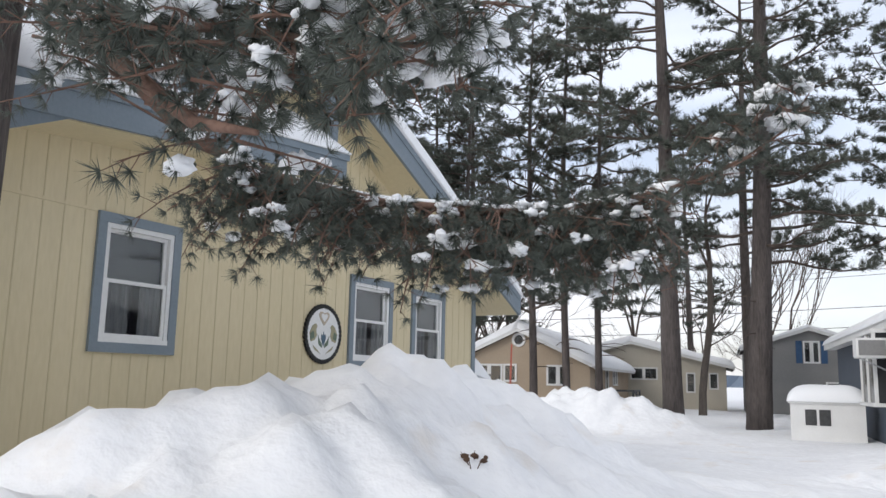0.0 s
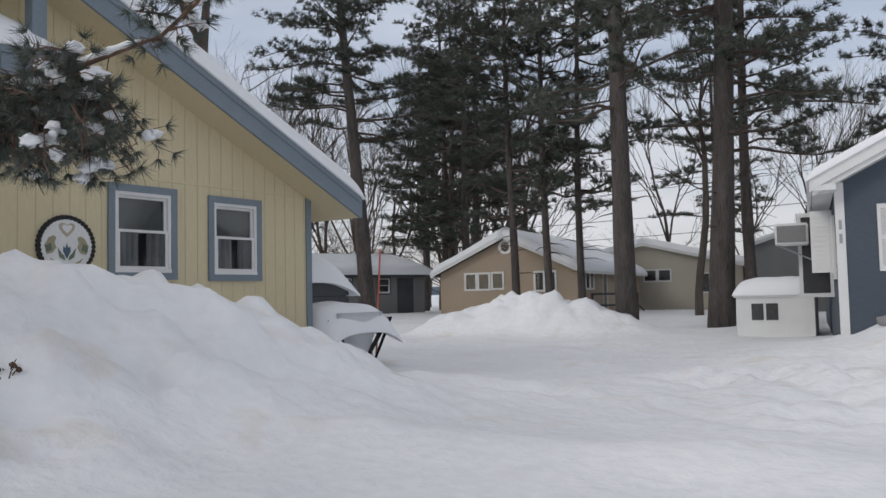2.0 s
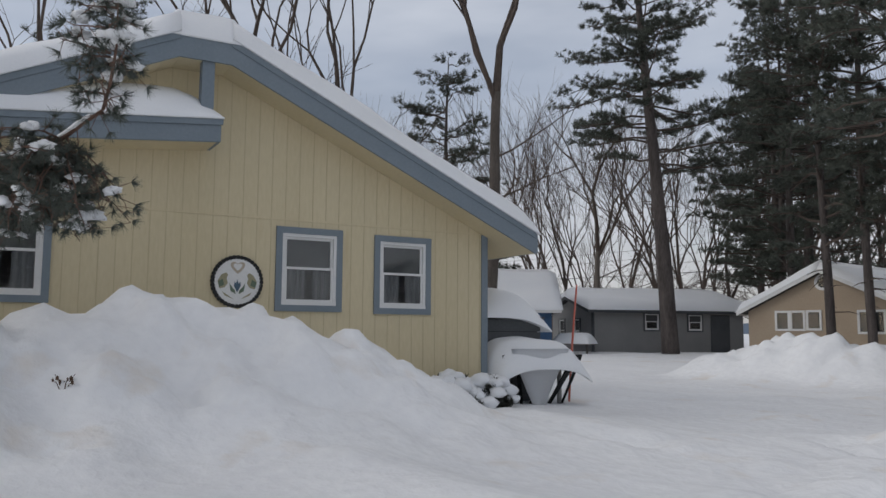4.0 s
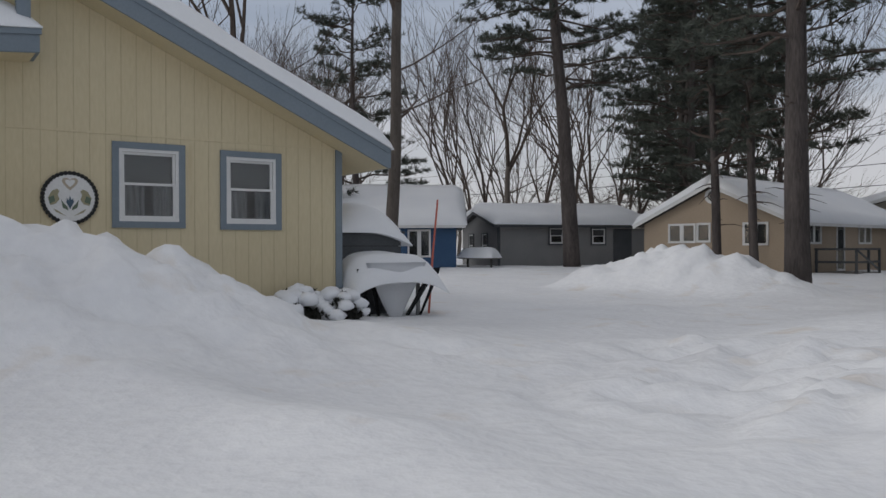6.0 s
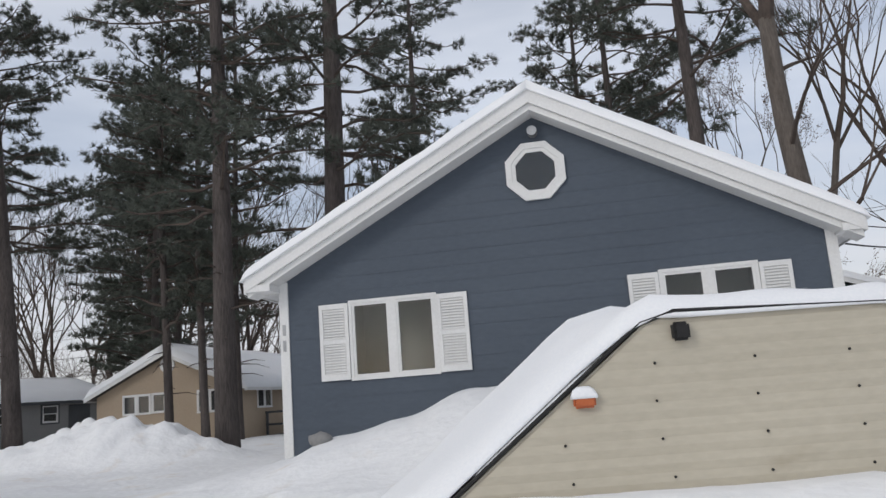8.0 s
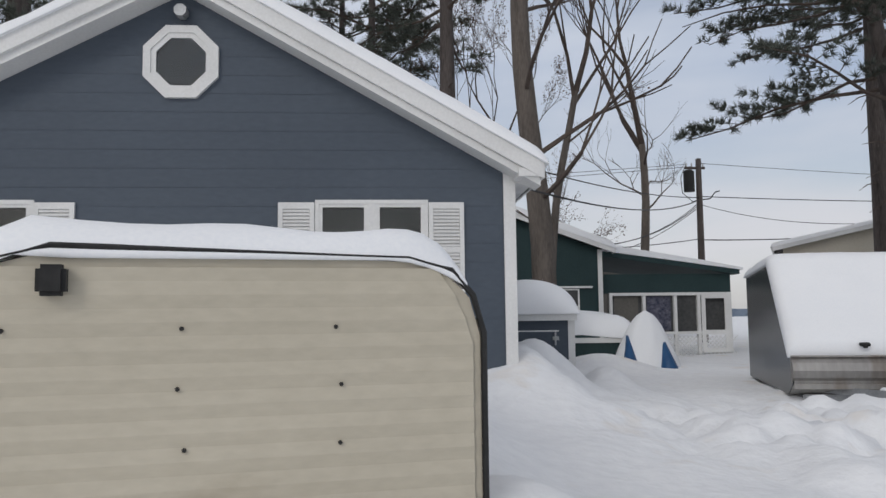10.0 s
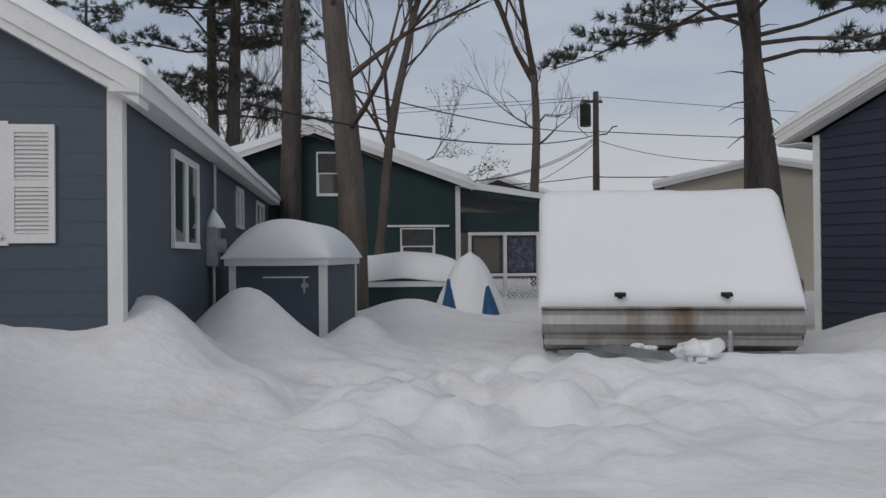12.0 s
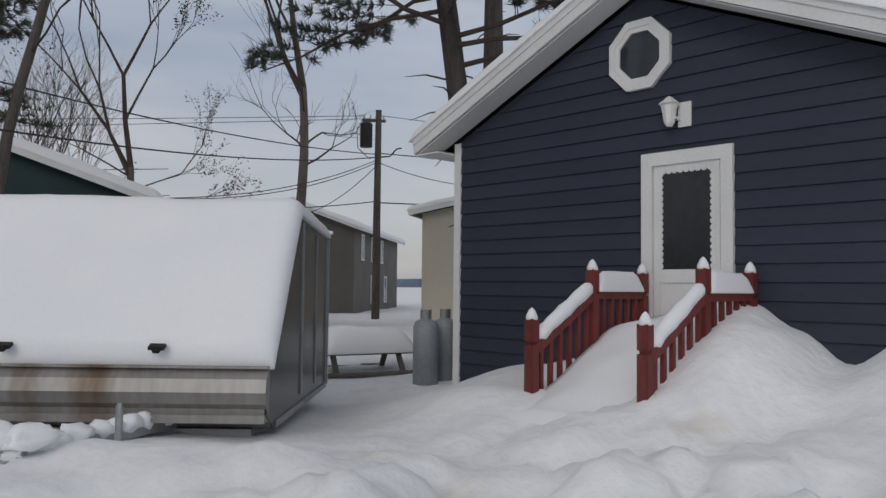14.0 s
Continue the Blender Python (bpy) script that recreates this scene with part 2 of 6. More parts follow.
def smooth_grid(bm, nu, nv, fn):
    """A sheet of nu x nv quads; fn(u, v) gives the place."""
    vs = [[bm.verts.new(fn(i / nu, j / nv)) for j in range(nv + 1)] for i in range(nu + 1)]
    for i in range(nu):
        for j in range(nv):
            bm.faces.new((vs[i][j], vs[i + 1][j], vs[i + 1][j + 1], vs[i][j + 1]))
    return vs


def snow_pad(x0, x1, y0, y1, base, top, seed=0, round_=0.25, n=22, lumps=0.04, sag=0.02):
    """A closed, rounded pillow of snow over a rectangle; base(x, y) is its support, top its depth."""
    bm = bmesh.new()

    def up(u, v):
        x, y = x0 + (x1 - x0) * u, y0 + (y1 - y0) * v
        ex = min(u, 1 - u) * (x1 - x0) / round_
        ey = min(v, 1 - v) * (y1 - y0) / round_
        f = 1 - (1 - min(1, ex)) ** 2.2
        g = 1 - (1 - min(1, ey)) ** 2.2
        h = top * max(0.0, f * g) ** 0.55
        h *= 1 + 0.12 * noise.noise((x * 0.8 + seed, y * 0.8, seed))
        h += lumps * noise.noise((x * 2.1, y * 2.1, seed + 3.3)) * min(1, ex, ey)
        return Vector((x, y, base(x, y) + max(h, 0.0)))

    def st(k):  # denser towards the edges
        return 0.5 - 0.5 * math.cos(math.pi * k)

    a = smooth_grid(bm, n, n, lambda u, v: up(st(u), st(v)))
    b = smooth_grid(bm, n, n, lambda u, v: Vector((x0 + (x1 - x0) * st(u), y0 + (y1 - y0) * st(v), base(x0 + (x1 - x0) * st(u), y0 + (y1 - y0) * st(v)) - sag)))
    for row in range(n):
        for s0, s1, t0, t1 in (((row, 0), (row + 1, 0), a, b), ((row, n), (row + 1, n), a, b), ((0, row), (0, row + 1), a, b), ((n, row), (n, row + 1), a, b)):
            bm.faces.new((t0[s0[0]][s0[1]], t0[s1[0]][s1[1]], t1[s1[0]][s1[1]], t1[s0[0]][s0[1]]))
    bmesh.ops.recalc_face_normals(bm, faces=bm.faces[:])
    return bm


# ---- ground: one sheet of deep snow out to the horizon ----
def bell(x, y, cx, cy, rx, ry, turn=0.0, power=1.0):
    c, s = math.cos(radians(turn)), math.sin(radians(turn))
    dx, dy = x - cx, y - cy
    a, b = (dx * c + dy * s) / rx, (-dx * s + dy * c) / ry
    return math.exp(-((a * a + b * b) ** power))


def ridge(x, y, pts, width, sharp=1.0):
    """Height of a bank that follows a chain of (x, y, height) points."""
    best = 0.0
    for (ax, ay, ah), (bx, by, bh) in zip(pts, pts[1:]):
        dx, dy = bx - ax, by - ay
        t = max(0.0, min(1.0, ((x - ax) * dx + (y - ay) * dy) / (dx * dx + dy * dy)))
        d = math.hypot(x - ax - dx * t, y - ay - dy * t)
        best = max(best, (ah + (bh - ah) * t) * math.exp(-((d / width) ** 2) ** sharp))
    return best


def fbm(x, y, s, o=0.0):
    return noise.fractal((x * s, y * s, o), 1.0, 2.0, 4)


BASE = 0.55
MAIN_BANK = [(-8.9, -15.3, 0.35), (-7.4, -12.7, 0.80), (-6.6, -10.7, 1.44), (-6.4, -9.3, 1.52), (-6.15, -8.3, 1.44), (-5.85, -7.2, 1.12), (-5.1, -6.0, 0.35), (-4.6, -5.3, 0.10)]
FAR_BANK = [(-9.4, 6.6, 0.65), (-8.4, 6.9, 0.95), (-7.2, 7.0, 1.04), (-6.2, 7.1, 0.95), (-5.1, 7.4, 0.45)]
# height of the drift along house fronts: (distance along the wall, snow level)
BLUE_FRONT = [(-3.0, 0.70), (-0.3, 0.88), (0.05, 0.97), (0.75, 1.24), (1.6, 1.38), (2.7, 1.70), (4.2, 1.88), (5.0, 1.74), (5.77, 1.54), (6.4, 1.20), (7.0, 1.03), (7.6, 0.98), (9.0, 0.60)]
NAVY_FRONT = [(-2.0, 0.40), (0.0, 0.38), (1.5, 0.80), (2.6, 0.95), (3.4, 1.10), (4.5, 1.66), (5.0, 1.42), (5.5, 1.12), (6.1, 1.45), (7.5, 1.2)]


def level(table, s):
    if s <= table[0][0]:
        return table[0][1]
    for (a, p), (b, q) in zip(table, table[1:]):
        if s <= b:
            t = (s - a) / (b - a)
            return p + (q - p) * t * t * (3 - 2 * t)
    return table[-1][1]


def clods(x, y, s, o):
    """Rounded lumps, one to a cell."""
    d = noise.voronoi((x * s + o, y * s - o, o * 0.3))[0][0]
    return max(0.0, 1 - (d * 1.45) ** 2)


def ground(x, y):
    z = BASE
    # general lie of the land
    z += 0.32 * bell(x, y, -20, 18, 16, 14)
    z -= 0.24 * bell(x, y, 16.6, 6.5, 1.9, 4.5)
    bank = ridge(x, y, MAIN_BANK, 1.50, 0.85)
    far = ridge(x, y, FAR_BANK, 1.05, 1.3)
    z += bank + far
    rough = min(1.0, bank * 1.3) + min(1.0, far * 1.2)
    if rough > 0.02:
        z += rough * (0.14 * fbm(x, y, 0.8, 1.0) + 0.18 * clods(x, y, 0.8, 1.0) + 0.21 * clods(x, y, 1.6, 4.0) + 0.13 * clods(x, y, 3.0, 6.0) + 0.06 * fbm(x, y, 3.4, 5.0) - 0.27)
    # drifts against the blue-grey front and its right flank
    if -6 < y < 0.6 and -4 < x < 10:
        w = math.exp(-(max(0.0, -y) / 1.7) ** 1.7)
        z += (level(BLUE_FRONT, x) - z) * w * (1.0 if x < 7.4 else math.exp(-((x - 7.4) / 1.2) ** 2)) * (1.0 if x > -0.2 else math.exp(-((x + 0.2) / 1.4) ** 2))
    if y >= 0.6 and x < 7.3:
        z += 0.35 * bell(x, y, 0.0, 1.0, 1.5, 2.5)
    z += 0.55 * bell(x, y, 7.45, 1.2, 0.5, 0.7) + 0.86 * bell(x, y, 8.05, 3.0, 0.75, 0.85) + 0.30 * bell(x, y, 7.6, 0.2, 0.8, 0.9)
    z += 0.45 * bell(x, y, 9.5, 4.3, 0.45, 0.7) + 0.35 * bell(x, y, 10.6, 8.6, 1.1, 1.0)
    z += 0.22 * bell(x, y, 2.0, -3.4, 2.2, 1.3, 30) + 0.55 * bell(x, y, 6.0, -7.3, 0.8, 0.6)
    # navy front
    dx, dy = x - 17.775, y - 6.21
    u, v = 0.469 * dx - 0.883 * dy, 0.883 * dx + 0.469 * dy
    if -5 < v < 0.8 and -3 < u < 10:
        w = math.exp(-(max(0.0, -v) / 1.5) ** 1.8) * (1.0 if u > 0 else math.exp(-(u / 0.9) ** 2))
        z += (level(NAVY_FRONT, u) - z) * w
        z += 0.42 * bell(u, v, 4.95, -1.35, 0.55, 0.9) + 0.30 * bell(u, v, 2.6, -2.2, 1.3, 0.7)
    # churned lumps of old tracks
    tr = bell(x, y, 1.0, -4.8, 2.4, 1.5, 35) + bell(x, y, -1.0, -3.0, 1.5, 0.9, 20) + 0.6 * bell(x, y, -3.2, -5.3, 0.7, 0.6) + bell(x, y, 10.2, -0.2, 1.6, 3.4, -8) + 0.6 * bell(x, y, 13.2, -0.8, 5.5, 1.4, -14) + bell(x, y, 17.0, -0.8, 2.4, 2.2)
    tr = min(1.0, tr)
    if tr > 0.02:
        z += tr * (0.20 * clods(x, y, 0.8, 7.0) + 0.21 * clods(x, y, 1.5, 9.0) + 0.14 * clods(x, y, 2.6, 11.0) + 0.08 * fbm(x, y, 1.1, 8.0) - 0.25)
    z += 0.20 * bell(x, y, 14.9, 0.6, 0.9, 0.5, -15) + 0.12 * bell(x, y, 11.9, 0.9, 0.7, 0.6) - 0.30 * bell(x, y, 12.2, 2.3, 1.0, 0.7, -15) + 0.10 * bell(x, y, 13.5, 1.3, 0.6, 0.5)
    z += 0.52 * ridge(x, y, [(2.2, -5.9, 0.6), (3.4, -6.4, 1.0), (5.6, -6.0, 1.0), (6.3, -5.6, 0.7)], 0.75) + 0.35 * ridge(x, y, [(6.4, -5.0, 0.6), (6.2, -2.0, 1.0)], 0.6)
    # trodden dimples beside the stair and the trailer, and low wind ripples
    z += 0.05 * fbm(x, y, 0.9, 12.0) * bell(x, y, 12, -3.5, 9, 2.5, 20)
    # plough ledge at the edge of the lane, and soft rolling everywhere
    z += 0.14 * ridge(x, y, [(-3.4, -8.6, 1.0), (-0.6, -8.4, 0.9), (1.6, -8.9, 0.4)], 0.55)
    z += 0.07 * fbm(x, y, 0.35, 2.0) + 0.018 * fbm(x, y, 1.4, 3.0)
    return z


def build_ground():
    bm = bmesh.new()
    xs = [-900, -400, -200, -120, -80, -60, -48] + [-40 + i * 1.0 for i in range(26)] + [-14 + i * 0.12 for i in range(318)] + [24.2 + i * 1.0 for i in range(22)] + [50, 60, 80, 120, 200, 400, 900]
    ys = [-400, -200, -100, -60, -40, -30, -24] + [-19 + i * 0.12 for i in range(252)] + [11.2 + i * 1.0 for i in range(34)] + [48, 56, 70, 90, 120, 200, 400, 900, 1600]
    vs = [[bm.verts.new((x, y, ground(x, y))) for y in ys] for x in xs]
    for i in range(len(xs) - 1):
        for j in range(len(ys) - 1):
            bm.faces.new((vs[i][j], vs[i + 1][j], vs[i + 1][j + 1], vs[i][j + 1]))
    return tagged(part("ground", bm, BANK, smooth=True), "deep white snow cover with ploughed banks and old tracks", "snow", kind="structure")


build_ground()


# ---- windows and gables ----
def window(parent, x0, x1, z0, z1, y, kind="hung", trim=None, trim_w=0.09, frame_mat=None, curtain=True, depth=0.12, name="window", label="", hollow=False):
    """A window on the front face y (facing -y): trim, frame, sashes, panes, and behind them a hollow room or a solid
    box coloured as dark as an unlit one.
    """
    frame_mat = frame_mat or WHITE
    if hollow:
        rows = ((x0, x1, y + 0.62, y + 0.66, z0, z1), (x0, x0 + 0.02, y + 0.13, y + 0.62, z0, z1), (x1 - 0.02, x1, y + 0.13, y + 0.62, z0, z1), (x0 + 0.02, x1 - 0.02, y + 0.13, y + 0.62, z1 - 0.02, z1), (x0 + 0.02, x1 - 0.02, y + 0.13, y + 0.62, z0, z0 + 0.02))
        ob = part(name, boxes(*rows), ROOM, parent, label)
    else:
        # solid box right behind the panes; its dark colour stands for room shade
        ob = part(name, boxes((x0, x1, y + 0.02, y + depth + 0.25, z0, z1)), ROOM_SHADE, parent, label)
    bm = bmesh.new()
    w = 0.045
    # casing proud of the wall
    if trim:
        t = trim_w
        for q in ((x0, x1, y - 0.035, y + 0.02, z1 - t, z1), (x0, x1, y - 0.035, y + 0.02, z0, z0 + t), (x0, x0 + t, y - 0.033, y + 0.02, z0 + t, z1 - t), (x1 - t, x1, y - 0.033, y + 0.02, z0 + t, z1 - t)):
            part("casing", boxes(q), trim, ob)
        x0, x1, z0, z1 = x0 + t, x1 - t, z0 + t, z1 - t
    box(bm, x0, x1, y - 0.02, y + 0.06, z1 - w, z1)
    box(bm, x0, x1, y - 0.03, y + 0.06, z0, z0 + w)
    box(bm, x0, x0 + w, y - 0.02, y + 0.06, z0 + w, z1 - w)
    box(bm, x1 - w, x1, y - 0.02, y + 0.06, z0 + w, z1 - w)
    part("window_frame", bm, frame_mat, ob)
    xa, xb, za, zb = x0 + w, x1 - w, z0 + w, z1 - w
    s = 0.035
    if kind == "hung":
        zm = (za + zb) / 2
        cells = [(xa, xb, zm, zb, y + 0.03), (xa, xb, za, zm + s, y + 0.0)]
    elif kind == "pair":
        xm = (xa + xb) / 2
        part("mullion", boxes((xm - 0.05, xm + 0.05, y - 0.018, y + 0.06, za, zb)), frame_mat, ob)
        cells = [(xa, xm - 0.05, za, zb, y), (xm + 0.05, xb, za, zb, y)]
    else:
        cells = [(xa, xb, za, zb, y)]
    for a, b, c, d, yy in cells:
        sb = boxes((a, b, yy - 0.008, yy + 0.03, d - s, d), (a, b, yy - 0.008, yy + 0.03, c, c + s), (a, a + s, yy - 0.008, yy + 0.03, c + s, d - s), (b - s, b, yy - 0.008, yy + 0.03, c + s, d - s))
        sash = part("sash", sb, frame_mat, ob)
        p = part("pane", boxes((a + s, b - s, yy + 0.008, yy + 0.014, c + s, d - s)), GLASS, sash)
        p.visible_shadow = False
    if curtain:
        # added panel, no real blind: greys the upper sash like reflected sky
        part("blind", boxes((xa + 0.01, xb - 0.01, y + 0.07, y + 0.078, (za + zb) / 2 + 0.01, zb - 0.005)), PANE_SHEEN, ob, "grey panel added for the sky reflected in the upper sash")
        cm = bmesh.new()
        zc = za + (zb - za) * (0.52 if kind == "hung" else 0.9)

        def fold(u, v):
            return Vector((xa + (xb - xa) * u, y + 0.016 + depth * 0.0 + 0.012 + 0.006 * math.sin(u * 46), za + (zc - za) * v))
        if kind == "hung":
            for ua, ub in ((0.0, 0.42), (0.58, 1.0)):
                smooth_grid(cm, 16, 1, lambda u, v, ua=ua, ub=ub: fold(ua + (ub - ua) * u, v) + Vector((0, 0.0, 0)))
            bmesh.ops.translate(cm, verts=cm.verts[:], vec=(0, -0.004 - 0.01, 0))
        else:
            cm.free()
            cm = None
        if cm:
            part("curtain", cm, CURTAIN, ob, "pale gathered curtain")
    return ob


def louvre_shutter(parent, x0, x1, z0, z1, y):
    s = part("shutter", boxes((x0, x0 + 0.05, y - 0.035, y - 0.002, z0, z1), (x1 - 0.05, x1, y - 0.035, y - 0.002, z0, z1), (x0 + 0.05, x1 - 0.05, y - 0.034, y - 0.002, z1 - 0.07, z1),
                              (x0 + 0.05, x1 - 0.05, y - 0.034, y - 0.002, z0, z0 + 0.08), (x0 + 0.05, x1 - 0.05, y - 0.034, y - 0.002, (z0 + z1) / 2 - 0.03, (z0 + z1) / 2 + 0.03),
                              (x0 + 0.05, x1 - 0.05, y - 0.010, y - 0.001, z0 + 0.08, z1 - 0.07)), WHITE, parent, "white louvred shutter")
    n = 11
    me = None
    for lo, hi in ((z0 + 0.08, (z0 + z1) / 2 - 0.03), ((z0 + z1) / 2 + 0.03, z1 - 0.07)):
        for i in range(n):
            z = lo + (hi - lo) * (i + 0.5) / n
            if me is None:
                bm = bmesh.new()
                box(bm, x0 + 0.052, x1 - 0.052, -0.004, 0.004, -0.018, 0.018, m=pose(0, 0, 0, -35, 0, 0))
                ob = part("slat", bm, WHITE, s)
                me = ob.data
            else:
                ob = new("slat", me)
                ob.parent = s
            ob.location = (0, y - 0.022, z)
    return s


def octagon(cx, cz, r, y0, y1, bm=None, turn=22.5, n=8):
    return prism([(cx + r * math.cos(radians(turn + 360 * i / n)), cz + r * math.sin(radians(turn + 360 * i / n))) for i in range(n)], y0, y1, bm)


def ring_frame(cx, cz, r0, r1, y0, y1, n=8, turn=22.5):
    bm = bmesh.new()
    p = lambda r, i: (cx + r * math.cos(radians(turn + 360 * i / n)), cz + r * math.sin(radians(turn + 360 * i / n)))  # noqa: E731
    for i in range(n):
        q = [p(r0, i), p(r1, i), p(r1, i + 1), p(r0, i + 1)]
        prism(q, y0, y1, bm)
    bmesh.ops.remove_doubles(bm, verts=bm.verts[:], dist=0.0005)
    return bm


def octagon_window(parent, cx, cz, r, y, n=8, turn=22.5):
    # dark plug coloured like the unlit space behind the pane
    ob = part("octagon_window" if n == 8 else "round_window", octagon(cx, cz, r * 0.8, y - 0.004, y + 0.10, turn=turn, n=n), ROOM_SHADE, parent)
    part("casing", ring_frame(cx, cz, r * 0.80, r, y - 0.05, y + 0.01, n, turn), WHITE, ob)
    part("window_frame", ring_frame(cx, cz, r * 0.66, r * 0.81, y - 0.035, y + 0.01, n, turn), WHITE, ob)
    part("pane", octagon(cx, cz, r * 0.67, y - 0.018, y - 0.012, turn=turn, n=n), GLASS, ob)
    return ob


def gable_wall(parent, x0, x1, z0, ze, xp, zp, y0, y1, mat, name="wall"):
    return part(name, prism([(x0, z0), (x1, z0), (x1, ze), (xp, zp), (x0, ze)], y0, y1), mat, parent)


def roof_side(parent, xp, zp, xe, ze, y0, y1, thick, mat, name="roof"):
    """One slope: from the ridge (xp, zp) to the eave (xe, ze), tops given."""
    return part(name, prism([(xp, zp), (xe, ze), (xe, ze - thick), (xp, zp - thick)], y0, y1), mat, parent)


def roof_snow(parent, xp, zp, xe, ze, y0, y1, depth, seed, over=0.06, n=26):
    """Snow on one slope, rounded at eave and verge, with a cornice that sags a little at the eave."""
    sgn = 1 if xe > xp else -1
    bm = bmesh.new()
    slope = (ze - zp) / (xe - xp)
    length = abs(xe - xp)

    def top(u, v):
        x = xp + (xe + sgn * over - xp) * u
        y = y0 - over + (y1 - y0 + 2 * over) * v
        e = min(1.0, (1 - u) * (length + over) / (depth * 1.3))
        g = min(1.0, min(v, 1 - v) * (y1 - y0 + 2 * over) / (depth * 0.8))
        f = (max(0.0, 1 - (1 - e) ** 2)) ** 0.5 * (max(0.0, 1 - (1 - g) ** 2)) ** 0.5
        h = depth * f * (1 + 0.22 * noise.noise((x * 0.7 + seed, y * 0.5, seed))) + 0.03 * f * noise.noise((x * 2.4, y * 2.4, seed))
        return Vector((x, y, zp + slope * (x - xp) + h + 0.004 - 0.03 * (1 - f) * 0.5))

    def st(k):
        return 0.5 - 0.5 * math.cos(math.pi * k)

    a = smooth_grid(bm, n, n, lambda u, v: top(math.sin(u * math.pi / 2), st(v)))
    b = smooth_grid(bm, n, n, lambda u, v: Vector((xp + (xe + sgn * over - xp) * math.sin(u * math.pi / 2), y0 - over + (y1 - y0 + 2 * over) * st(v), 0)) + Vector((0, 0, zp + slope * (xe + sgn * over - xp) * math.sin(u * math.pi / 2) - 0.02)))
    for k in range(n):
        for q0, q1 in (((k, 0), (k + 1, 0)), ((k, n), (k + 1, n)), ((n, k), (n, k + 1)), ((0, k), (0, k + 1))):
            bm.faces.new((a[q0[0]][q0[1]], a[q1[0]][q1[1]], b[q1[0]][q1[1]], b[q0[0]][q0[1]]))
    bmesh.ops.recalc_face_normals(bm, faces=bm.faces[:])
    return part("roof_snow", bm, SNOW, parent, "thick white snow on the roof", smooth=True)


def raked_board(parent, xp, zp, xe, ze, y0, y1, hgt, mat, name="bargeboard"):
    return part(name, prism([(xp, zp), (xe, ze), (xe, ze - hgt), (xp, zp - hgt)], y0, y1), mat, parent)


def cut_wall(parent, x0, x1, z0, ze, xp, zp, y0, y1, mat, holes, name="wall"):
    """A gabled front wall of thickness y0..y1 with rectangular openings (x0, x1, z0, z1), built as strips round them."""
    def roof_z(x):
        return ze + (zp - ze) * ((x - x0) / (xp - x0) if x < xp else (x1 - x) / (x1 - xp))
    bm = bmesh.new()
    xs = sorted({x0, x1, xp, *[h[0] for h in holes], *[h[1] for h in holes]})
    for a, b in zip(xs, xs[1:]):
        mid = (a + b) / 2
        z = z0
        for h in sorted([h for h in holes if h[0] < mid < h[1]], key=lambda q: q[2]):
            if h[2] > z:
                prism([(a, z), (b, z), (b, h[2]), (a, h[2])], y0, y1, bm)
            z = h[3]
        prism([(a, z), (b, z), (b, roof_z(b)), (a, roof_z(a))], y0, y1, bm)
    bmesh.ops.remove_doubles(bm, verts=bm.verts[:], dist=0.0005)
    return part(name, bm, mat, parent)


